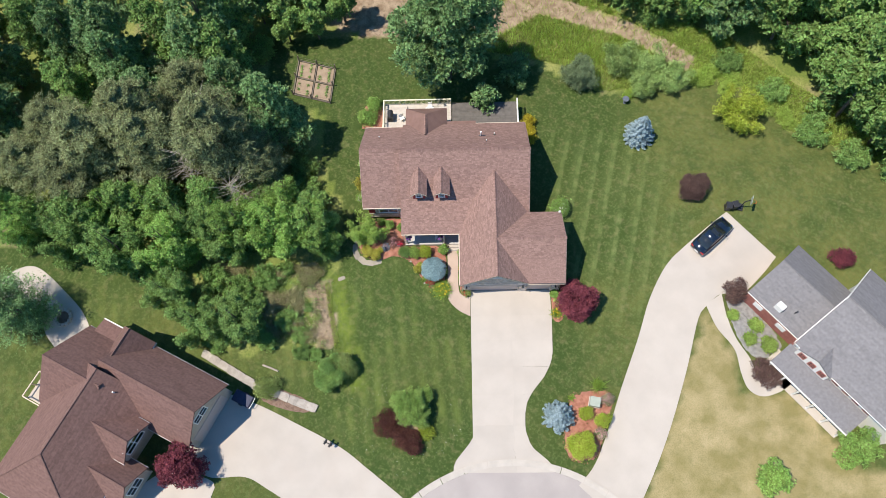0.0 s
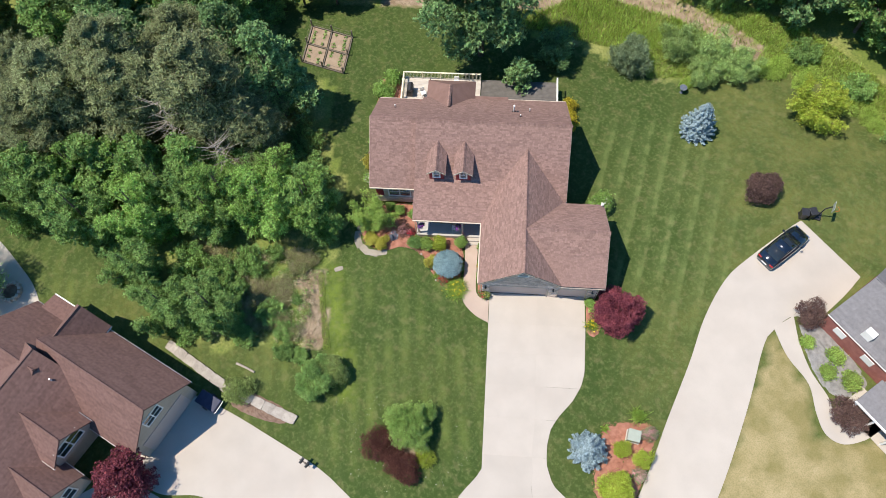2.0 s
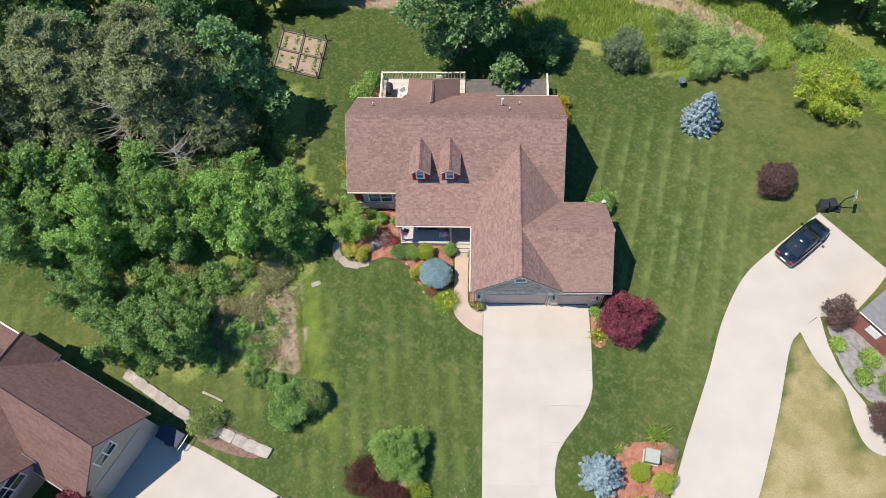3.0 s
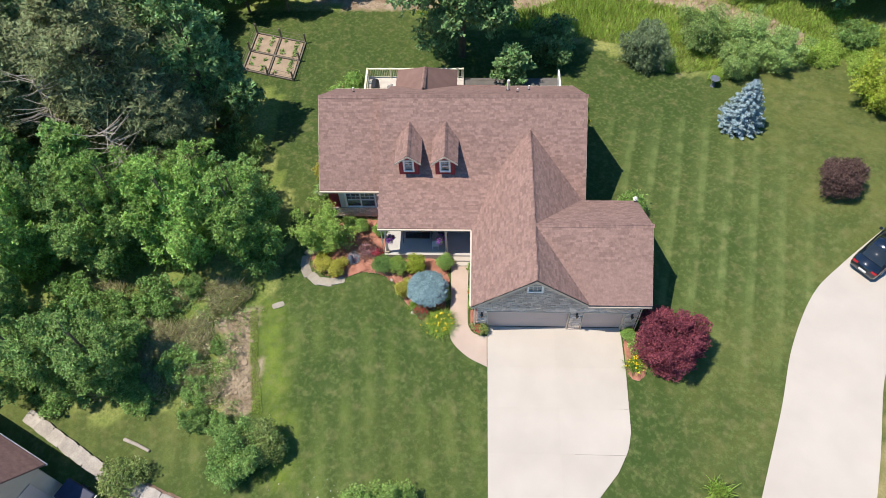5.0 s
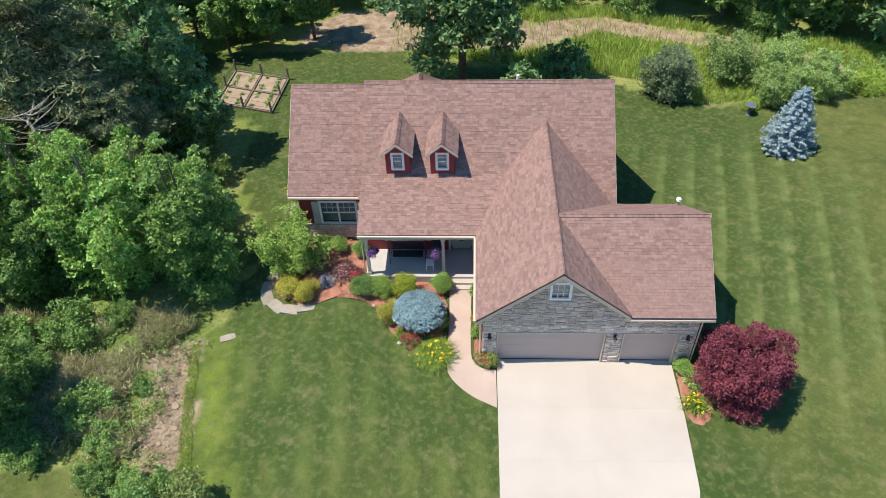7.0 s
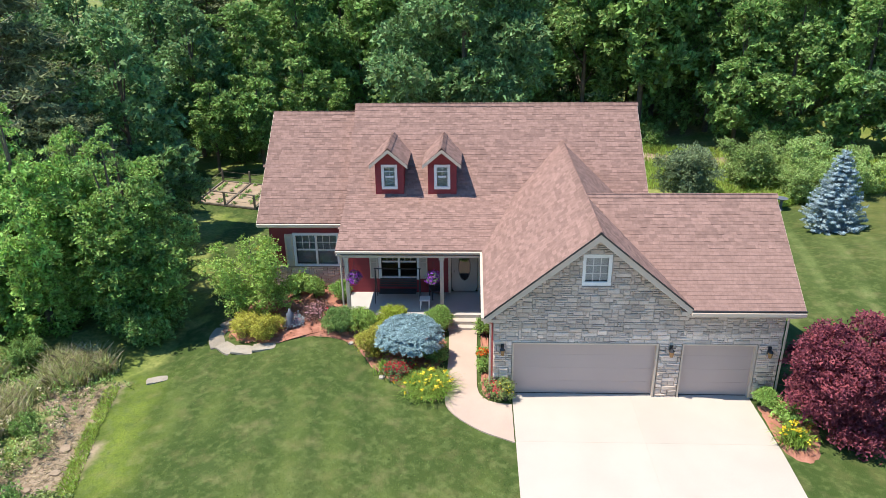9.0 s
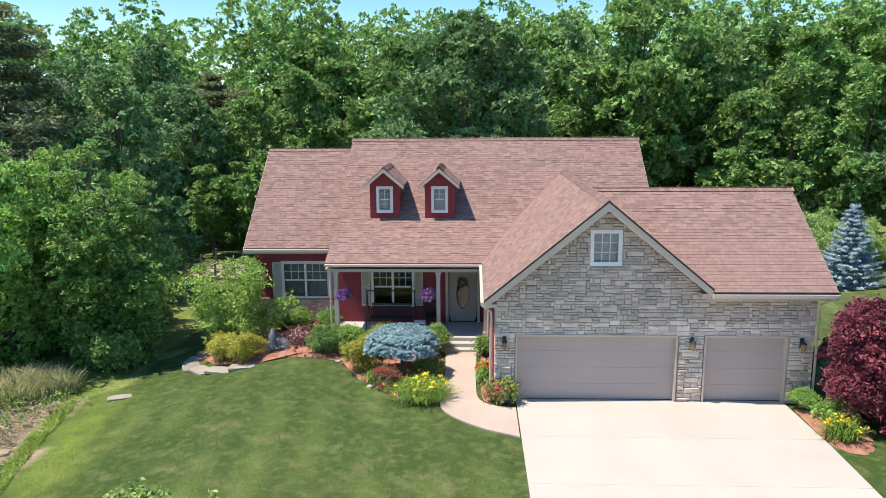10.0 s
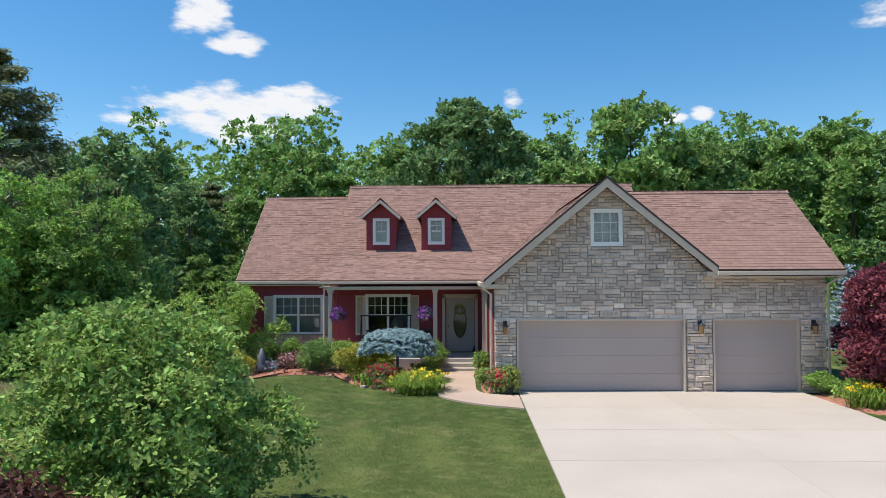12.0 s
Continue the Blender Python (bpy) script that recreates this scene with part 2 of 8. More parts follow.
def prism(bm, pts, way):
    """A polygon of 3D points, pushed out along way."""
    way = Vector(way)
    a = [bm.verts.new(p) for p in pts]
    b = [bm.verts.new(Vector(p) + way) for p in pts]
    n = len(a)
    bm.faces.new(a)
    bm.faces.new(b[::-1])
    for i in range(n):
        j = (i + 1) % n
        bm.faces.new((a[i], a[j], b[j], b[i]))
    return a + b


def box(bm, x0, x1, y0, y1, z0, z1, bevel=0.0):
    vs = prism(bm, [(x0, y0, z0), (x1, y0, z0), (x1, y1, z0), (x0, y1, z0)], (0, 0, z1 - z0))
    if bevel:
        es = {e for v in vs for e in v.link_edges}
        bmesh.ops.bevel(bm, geom=list(es), offset=bevel, segments=2, affect="EDGES", profile=0.5)


def boxes(*rows, bevel=0.0):
    bm = bmesh.new()
    for r in rows:
        box(bm, *r, bevel=bevel)
    return bm


def tube(bm, pts, radii, sides=8):
    """A tapered round tube along points."""
    pts = [Vector(p) for p in pts]
    rings = []
    for i, p in enumerate(pts):
        d = (pts[min(i + 1, len(pts) - 1)] - pts[max(i - 1, 0)]).normalized()
        u = d.orthogonal().normalized()
        if i:
            u = (last - d * last.dot(d)).normalized()
        last = u
        v = d.cross(u)
        r = radii[i] if isinstance(radii, (list, tuple)) else radii
        rings.append([bm.verts.new(p + r * (math.cos(2 * math.pi * k / sides) * u + math.sin(2 * math.pi * k / sides) * v)) for k in range(sides)])
    for a, b in zip(rings, rings[1:]):
        for k in range(sides):
            bm.faces.new((a[k], a[(k + 1) % sides], b[(k + 1) % sides], b[k]))
    bm.faces.new(rings[0][::-1])
    bm.faces.new(rings[-1])


def quads(name, verts, faces, mat, parent=None, label=""):
    """A large mesh of quads from arrays."""
    mesh = bpy.data.meshes.new(name)
    v, f = np.asarray(verts, float), np.asarray(faces, int)
    mesh.vertices.add(len(v))
    mesh.vertices.foreach_set("co", v.ravel())
    mesh.loops.add(f.size)
    mesh.loops.foreach_set("vertex_index", f.ravel())
    mesh.polygons.add(len(f))
    mesh.polygons.foreach_set("loop_start", np.arange(0, f.size, f.shape[1]))
    mesh.polygons.foreach_set("loop_total", np.full(len(f), f.shape[1]))
    mesh.polygons.foreach_set("use_smooth", np.zeros(len(f), bool))
    mesh.update()
    mesh.validate()
    return link(name, mesh, mat, parent, label)


def smooth(a, b, v):
    """0 at a and before it, 1 at b and past it."""
    u = min(1.0, max(0.0, (v - a) / (b - a)))
    return u * u * (3 - 2 * u)


def height(x, y):
    """The lie of the land: level at the house, falling to the back and to the woods, rising to the next plot."""
    back = -1.9 * smooth(9, 23, y)
    left = -0.9 * smooth(7, 15, -x) * (1 - smooth(6, 20, y)) * (1 - 0.7 * smooth(10, 22, -y))
    return back + left + 1.0 * smooth(11, 26, x)


# ---- ground ----
def inside(p, poly):
    x, y = p
    hit = False
    for (x0, y0), (x1, y1) in zip(poly, poly[1:] + poly[:1]):
        if (y0 > y) != (y1 > y) and x < (x1 - x0) * (y - y0) / (y1 - y0) + x0:
            hit = not hit
    return hit


WOOD_LEFT = [(-90, 8), (-51, 6), (-45, 5), (-38.7, 3.8), (-34, 1.8), (-28.5, -3.5), (-23.4, -6.3), (-20.6, -5.7), (-16, -5.9), (-13.9, -5.2), (-14.3, -3.0), (-15.0, 1.0), (-14.2, 3.5), (-13.3, 6.5),
             (-14.6, 12.7), (-17, 16.4), (-17, 22.5), (-23.7, 25), (-23.7, 33), (-18, 34), (-16, 48), (-20, 90), (-90, 90)]
MEADOW = [(-24, 33.5), (-8, 33), (-2, 31), (6, 29.5), (12, 26.5), (17, 24), (25, 24.5), (30, 25.5), (34, 22.5), (36, 17.6), (45, 12.8), (90, 5), (90, 95), (-24, 95)]
DRY = [(16.2, -20), (23.4, -3), (25, -5), (26.2, -11), (31, -11), (36, -18), (60, -22), (60, -60), (10, -60), (14, -24)]

BARE = [[(-17.4, 1.2), (-16.8, -0.8), (-15.9, -2.1), (-16.6, -3.4), (-15.7, -5.6), (-14.0, -5.9), (-14.0, -4.0), (-14.4, -2.1), (-14.5, -0.5), (-14.9, 1.4)],
        [(-17, 35.2), (-12, 33.0), (-8, 32.8), (4, 32.8), (9, 35.8), (18, 32.2), (25.5, 26.4), (27, 28.4), (19, 34.4), (10, 39), (4, 38.0), (-8, 41), (-13, 40)]]


def lush_at(x, y):
    """The richer strip of lawn along the wood's edge."""
    c = -14.05 + 0.235 * (0.7 - y)
    return 0.8 * (1 - smooth(0.1, 1.6, abs(x - c))) * smooth(11, 9, -y) * smooth(3.2, 1.5, y)


def ground_sheet():
    xs = np.concatenate([[-2500, -900, -300, -140], np.arange(-90, 91, 0.9), [140, 300, 900, 2500]])
    ys = np.concatenate([[-2500, -900, -300, -140], np.arange(-60, 96, 0.9), [140, 300, 900, 2500]])
    X, Y = np.meshgrid(xs, ys)
    Z = np.array([[height(x, y) for x in xs] for y in ys])
    v = np.stack([X, Y, Z], -1).reshape(-1, 3)
    nx, ny = len(xs), len(ys)
    i = np.arange(nx * ny).reshape(ny, nx)
    f = np.stack([i[:-1, :-1], i[:-1, 1:], i[1:, 1:], i[1:, :-1]], -1).reshape(-1, 4)
    ob = quads("ground", v, f, M_ground)
    wild, dry = [], []
    for x, y, _ in v:
        far = abs(x) > 91 or y > 96 or y < -61
        wild.append(1.0 if far or inside((x, y), WOOD_LEFT) or inside((x, y), MEADOW) else 0.0)
        dry.append(1.0 if inside((x, y), DRY) else 0.0)
    worn = [0.9 * smooth(15, 24, x) * smooth(-12, -2, y) + 0.55 * smooth(10.5, 13, x) * (1 - smooth(-1, 4, y)) + 0.5 * smooth(14, 20, -x) * smooth(-4, 4, -y) for x, y, _ in v]
    lush = [lush_at(x, y) for x, y, _ in v]
    bare = [1.0 if any(inside((x, y), q) for q in BARE) else 0.0 for x, y, _ in v]
    mown = [(1 - smooth(-1, 2, x)) * smooth(-18, -12, y) * (0.3 + 0.7 * (1 - smooth(-1, 3, y))) for x, y, _ in v]
    striped = [smooth(8.5, 10, x) * (1 - smooth(20, 24, x)) * smooth(-6, 0, y) * (1 - smooth(17, 21, y)) for x, y, _ in v]
    for key, vals in (("wild", wild), ("dry", dry), ("worn", worn), ("lush", lush), ("striped", striped), ("mown", mown), ("bare", bare)):
        at = ob.data.attributes.new(key, "FLOAT", "POINT")
        at.data.foreach_set("value", vals)
    for p in ob.data.polygons:
        p.use_smooth = True
    return tagged(ob, "mown lawn with stripes running into rough meadow", "ground", kind="structure")


def ground_material():
    m = bpy.data.materials.new("lawn_and_meadow")
    m.use_nodes = True
    N, L = m.node_tree.nodes, m.node_tree.links
    b = N["Principled BSDF"]
    geo = N.new("ShaderNodeNewGeometry")

    skew = N.new("ShaderNodeMapping")
    skew.inputs["Rotation"].default_value = (0.62, 0.41, 0.83)
    skew.inputs["Location"].default_value = (3.37, 1.71, 5.43)
    L.new(geo.outputs["Position"], skew.inputs["Vector"])

    def noise_at(scale, detail=5):
        n = N.new("ShaderNodeTexNoise")
        n.inputs["Scale"].default_value, n.inputs["Detail"].default_value = scale, detail
        L.new(skew.outputs[0], n.inputs["Vector"])
        return n.outputs["Fac"]

    def ramp(v, a, c, lo=0.0, hi=1.0):
        r = N.new("ShaderNodeMapRange")
        r.inputs["From Min"].default_value, r.inputs["From Max"].default_value = a, c
        r.inputs["To Min"].default_value, r.inputs["To Max"].default_value = lo, hi
        L.new(v, r.inputs["Value"])
        return r.outputs[0]

    def mix(f, a, c):
        n = N.new("ShaderNodeMixRGB")
        L.new(f, n.inputs["Fac"])
        for i, s in ((1, a), (2, c)):
            if isinstance(s, tuple):
                n.inputs[i].default_value = (*s, 1)
            else:
                L.new(s, n.inputs[i])
        return n.outputs[0]

    def calc(op, a, c):
        n = N.new("ShaderNodeMath")
        n.operation = op
        for i, s in enumerate((a, c)):
            if isinstance(s, (int, float)):
                n.inputs[i].default_value = s
            else:
                L.new(s, n.inputs[i])
        return n.outputs[0]

    # mowing stripes, a little crooked
    def bands(turn, period, bend):
        mp = N.new("ShaderNodeMapping")
        mp.inputs["Rotation"].default_value = (0, 0, radians(turn))
        L.new(geo.outputs["Position"], mp.inputs["Vector"])
        wave = N.new("ShaderNodeTexWave")
        wave.wave_type, wave.bands_direction, wave.wave_profile = "BANDS", "X", "SAW"
        wave.inputs["Scale"].default_value, wave.inputs["Distortion"].default_value = 0.31416 / period, bend
        wave.inputs["Detail"].default_value, wave.inputs["Detail Scale"].default_value = 2.0, 0.35
        L.new(mp.outputs[0], wave.inputs["Vector"])
        return wave.outputs["Fac"]

    at_s, at_f = N.new("ShaderNodeAttribute"), N.new("ShaderNodeAttribute")
    at_s.attribute_name, at_f.attribute_name = "striped", "mown"
    side = bands(14, 1.75, 0.7)
    stripe = calc("ADD", calc("MULTIPLY", ramp(side, 0.2, 0.6), 0.28), calc("MULTIPLY", calc("MULTIPLY", ramp(side, 0.62, 0.72), ramp(noise_at(0.8, 6), 0.34, 0.62)), 0.52))
    stripe = calc("MULTIPLY", stripe, ramp(side, 0.88, 1.0, 1.0, 0.0))
    streaky = calc("MULTIPLY", calc("MULTIPLY", stripe, ramp(noise_at(0.4, 5), 0.2, 0.5)), at_s.outputs["Fac"])
    front = calc("MULTIPLY", calc("MULTIPLY", ramp(calc("ABSOLUTE", calc("SUBTRACT", bands(-7, 1.5, 1.0), 0.5), 0.0), 0.08, 0.42), ramp(noise_at(0.3, 4), 0.38, 0.68)), at_f.outputs["Fac"])
    lawn = mix(streaky, (0.044, 0.075, 0.018), (0.163, 0.215, 0.073))
    lawn = mix(front, lawn, (0.124, 0.166, 0.041))
    patchy = ramp(noise_at(0.09, 4), 0.45, 0.72)
    lawn = mix(calc("MULTIPLY", patchy, 0.4), lawn, (0.112, 0.126, 0.036))
    at_w, at_l = N.new("ShaderNodeAttribute"), N.new("ShaderNodeAttribute")
    at_w.attribute_name, at_l.attribute_name = "worn", "lush"
    lawn = mix(calc("MULTIPLY", at_w.outputs["Fac"], ramp(noise_at(0.3, 5), 0.25, 0.6)), lawn, (0.137, 0.144, 0.043))
    lawn = mix(calc("MULTIPLY", at_l.outputs["Fac"], ramp(noise_at(0.6, 4), 0.2, 0.55)), lawn, (0.182, 0.246, 0.035))
    lawn = mix(calc("MULTIPLY", ramp(noise_at(0.55, 6), 0.5, 0.75), 0.5), lawn, (0.086, 0.118, 0.038))
    lawn = mix(calc("MULTIPLY", ramp(noise_at(3.6, 8), 0.48, 0.66), 0.6), lawn, (0.128, 0.168, 0.054))
    lawn = mix(calc("MULTIPLY", ramp(noise_at(1.1, 7), 0.48, 0.7), 0.4), lawn, (0.042, 0.070, 0.018))
    lawn = mix(calc("MULTIPLY", ramp(noise_at(14, 6), 0.42, 0.66), 0.4), lawn, (0.042, 0.075, 0.018))
    rough = mix(ramp(noise_at(0.35, 6), 0.4, 0.62), (0.15, 0.20, 0.045), (0.28, 0.29, 0.10))
    rough = mix(ramp(noise_at(0.12, 3), 0.58, 0.68), rough, (0.25, 0.215, 0.12))
    rough = mix(calc("MULTIPLY", ramp(noise_at(5, 6), 0.4, 0.7), 0.7), rough, (0.08, 0.12, 0.03))
    pale = mix(ramp(noise_at(0.5, 6), 0.35, 0.7), (0.245, 0.208, 0.09), (0.40, 0.325, 0.18))
    pale = mix(calc("MULTIPLY", ramp(noise_at(9, 6), 0.4, 0.7), 0.4), pale, (0.14, 0.15, 0.045))

    def edge(key, soft=0.25):
        at = N.new("ShaderNodeAttribute")
        at.attribute_name = key
        return ramp(calc("ADD", at.outputs["Fac"], calc("MULTIPLY", calc("SUBTRACT", noise_at(1.6, 6), 0.5), 0.9)), 0.5 - soft, 0.5 + soft)

    col = mix(edge("dry", 0.5), lawn, pale)
    col = mix(edge("wild"), col, rough)
    soil = mix(ramp(noise_at(1.3, 6), 0.35, 0.65), (0.22, 0.16, 0.11), (0.38, 0.30, 0.22))
    soil = mix(calc("MULTIPLY", ramp(noise_at(7, 5), 0.5, 0.7), 0.6), soil, (0.14, 0.11, 0.07))
    col = mix(edge("bare", 0.3), col, soil)
    L.new(col, b.inputs["Base Color"])
    b.inputs["Roughness"].default_value = 0.9
    b.inputs["Specular IOR Level"].default_value = 0.15
    bp = N.new("ShaderNodeBump")
    bp.inputs["Strength"].default_value, bp.inputs["Distance"].default_value = 0.6, 0.05
    L.new(calc("ADD", noise_at(25, 6), noise_at(4, 4)), bp.inputs["Height"])
    L.new(bp.outputs[0], b.inputs["Normal"])
    return m


M_ground = ground_material()
ground = ground_sheet()


def resample(pts, n):
    pts = np.array(pts, float)
    d = np.r_[0, np.cumsum(np.linalg.norm(np.diff(pts, axis=0), axis=1))]
    t = np.linspace(0, d[-1], n)
    return np.stack([np.interp(t, d, pts[:, k]) for k in range(2)], -1)


def curve(pts, n=40):
    """A smooth line through plan points."""
    P = [np.array(p, float) for p in pts]
    P = [2 * P[0] - P[1]] + P + [2 * P[-1] - P[-2]]
    out = []
    for a, b, c, d in zip(P, P[1:], P[2:], P[3:]):
        for u in np.linspace(0, 1, 12, endpoint=False):
            out.append(0.5 * (2 * b + (c - a) * u + (2 * a - 5 * b + 4 * c - d) * u ** 2 + (3 * b - a - 3 * c + d) * u ** 3))
    out.append(P[-2])
    return resample(out, n)


def ribbon(name, left, right, mat, n=40, across=6, lift=0.04, parent=None, label=""):
    """A sheet between two plan lines that follows the land, with thick edges."""
    A, B = curve(left, n), curve(right, n)
    v, f = [], []
    cols = across + 3
    for a, b in zip(A, B):
        for k in range(cols):
            u = min(max((k - 1) / across, 0), 1)
            p = a + (b - a) * u
            z = height(*p) + (lift if 0 < k < cols - 1 else -0.15)
            v.append((p[0], p[1], z))
    for i in range(n - 1):
        for k in range(cols - 1):
            f.append((i * cols + k, i * cols + k + 1, (i + 1) * cols + k + 1, (i + 1) * cols + k))
    m = n - 1
    ends = [len(v) + k for k in range(2 * cols)]
    for i in (0, m):
        for k in range(cols):
            x, y, z = v[i * cols + k]
            v.append((x, y, z - 0.2))
    for e, i in enumerate((0, m)):
        for k in range(cols - 1):
            f.append((i * cols + k, i * cols + k + 1, ends[e * cols + k + 1], ends[e * cols + k]))
    return quads(name, v, f, mat, parent, label)


# ---- paving ----
def disc_ring(bm, cx, cy, r0, r1, z0, z1, n=96):
    for k in range(n):
        a, b = 2 * math.pi * k / n, 2 * math.pi * (k + 1) / n
        ring = [(cx + r * math.cos(t), cy + r * math.sin(t)) for r, t in ((r0, a), (r1, a), (r1, b), (r0, b))]
        prism(bm, [(x, y, height(x, y) + z0) for x, y in ring], (0, 0, z1 - z0))


def paving():
    bm = bmesh.new()
    cx, cy, R = 3.7, -32.0, 14.6
    for r0, r1 in ((0.0, 5.0), (5.0, 10.0), (10.0, R)):
        disc_ring(bm, cx, cy, r0 or 0.01, r1, -0.2, 0.035)
    box(bm, cx - 4.5, cx + 4.5, -140, cy - 13.9, -0.3, 0.03)
    tagged(part("road", bm, M_road), "pale grey cul-de-sac road surface", "road", kind="structure")
    bm = bmesh.new()
    for k in range(40):
        a, b = radians(9 * k + 0.12), radians(9 * k + 8.88)
        if 255 < 9 * k < 285:
            continue
        for r0, r1, z1 in ((R + 0.005, R + 0.42, 0.045), (R + 0.42, R + 0.62, 0.10)):
            steps = [a + (b - a) * u / 4 for u in range(5)]
            for s, t in zip(steps, steps[1:]):
                q = [(cx + r * math.cos(w), cy + r * math.sin(w)) for r, w in ((r0, s), (r1, s), (r1, t), (r0, t))]
                prism(bm, [(x, y, height(x, y) - 0.2) for x, y in q], (0, 0, z1 + 0.2))
    tagged(part("kerb", bm, M_curb), "low concrete kerb and gutter round the road", "kerb", kind="structure")

    # main drive in cast slabs
    drive = tagged(new("driveway"), "pale concrete driveway in large cast slabs", "driveway", kind="structure")
    lx = lambda y: 0.02 if y > -15 else 0.02 - 1.9 * smooth(14.4, 17.6, -y)
    edge = resample([(8.2, 0), (8.25, -3), (8.15, -6.5), (7.9, -7.6), (7.2, -8.9), (6.1, -10.2), (5.4, -11.3), (5.15, -12.5), (5.1, -14.0), (5.6, -15.6), (7.6, -17.3)], 60)
    rx = lambda y: float(np.interp(-y, -edge[:, 1], edge[:, 0]))
    rows = [0.1, -2.6, -5.2, -7.9, -10.6, -13.6, -18.0]
    for y0, y1 in zip(rows, rows[1:]):
        for c in (0, 1):
            bm = bmesh.new()
            n = 8
            L, Rr = [], []
            for k in range(n + 1):
                y = y0 - 0.006 + (y1 - y0 + 0.012) * k / n
                a, d = lx(y), rx(y)
                mid = min(4.12, (a + d) / 2 + 1.4)
                u0, u1 = (a, mid - 0.005) if c == 0 else (mid + 0.005, d)
                L.append((u0, y))
                Rr.append((u1, y))
            poly = L + Rr[::-1]
            prism(bm, [(x, y, height(x, y) - 0.15) for x, y in poly], (0, 0, 0.19))
            part("slab", bm, M_concrete, drive)
    part("joint", boxes((0.06, 4.9, -15.8, 0.05, -0.1, 0.0375), (4.0, 7.9, -7.4, 0.05, -0.1, 0.037)), M_joint, drive)

    ob = ribbon("front_walk", [(-2.35, 4.55), (-2.3, 2.3), (-2.35, 0), (-2.15, -1.0), (-1.2, -2.0), (-0.02, -2.65)], [(-1.2, 4.55), (-1.22, 2.3), (-1.2, 0.4), (-1.0, -0.2), (-0.6, -0.5), (-0.02, -0.6)], M_walk, 36, 5, 0.045)
    tagged(ob, "curving concrete front walk to the porch steps", "walkway", kind="structure")
    ob = ribbon("neighbour_driveway", [(9.9, -19.2), (11.6, -17.2), (13.3, -13.5), (14.6, -10.2), (16.7, -5.2), (18.2, -1.2), (20.2, 2.3), (22.4, 4.4), (25.9, 7.2), (27.0, 8.0)],
                [(13.8, -22.8), (15.6, -20.6), (18.4, -15.1), (20.9, -8.8), (22.6, -3.7), (23.5, -2.3), (25.3, -0.9), (27.0, -1.2), (29.6, 1.0), (31.3, 2.9)], M_concrete, 50, 10, 0.04)
    tagged(ob, "long curved concrete driveway of the next house", "driveway", kind="structure")
    ob = ribbon("neighbour_walk", [(23.6, -2.0), (24.4, -4.4), (25.8, -6.6), (26.1, -8.9), (26.6, -10.5), (27.8, -11.2), (29.5, -10.8), (30.9, -9.9)], [(25.3, -0.9), (25.5, -3.2), (26.1, -5.5), (27.2, -7.6), (27.5, -9.0), (28.0, -9.6), (29.0, -9.6), (30.2, -8.9)], M_concrete, 44, 4, 0.05)
    tagged(ob, "narrow curved concrete walk beside a planting bed", "walkway", kind="structure")
    ob = ribbon("side_driveway", [(-25.2, -9.9), (-21.4, -11.3), (-18.0, -12.9), (-13.1, -15.4), (-10.2, -17.5), (-6.2, -20.6)], [(-28.5, -16.5), (-25.6, -18.2), (-22.2, -18.2), (-20.0, -19.2), (-16, -21.8), (-11.0, -26.5)], M_concrete, 40, 8, 0.04)
    tagged(ob, "wide pale concrete driveway of the brown house", "driveway", kind="structure")
    ob = ribbon("side_driveway", [(-28.5, -16.5), (-26.5, -18.0), (-25, -18.8), (-25.2, -20.2), (-27, -26)], [(-33, -19.5), (-32.2, -21), (-31.5, -22.3), (-31.5, -24), (-32, -27)], M_concrete, 24, 5, 0.04)
    tagged(ob, "concrete driveway apron before the brown house", "driveway", kind="structure")
    ob = ribbon("patio", [(-50.5, 2.0), (-49.2, 3.5), (-46.7, 3.6), (-42.4, 0.0), (-40.8, -1.8), (-39.9, -3.4)], [(-50.5, 0.5), (-49, -0.5), (-47, -1.0), (-45.5, -2.0), (-44.6, -3.8), (-43.2, -5.4)], M_concrete, 30, 6, 0.04)
    tagged(ob, "round pale paved patio behind the brown house", "patio", kind="structure")


paving()


# ---- the red and stone house ----
house = thing("house", "red-sided single-storey house with stone garage front and brown shingle roof", "house")
RS, RG, RF = 0.81, 0.835, 0.705


def sheet(name, poly, mat, parent, thick=0.16, label=""):
    bm = bmesh.new()
    prism(bm, poly, (0, 0, -thick))
    return part(name, bm, mat, parent, label)


def main_z(y):
    return 4.5 + RS * (y - 8.6)


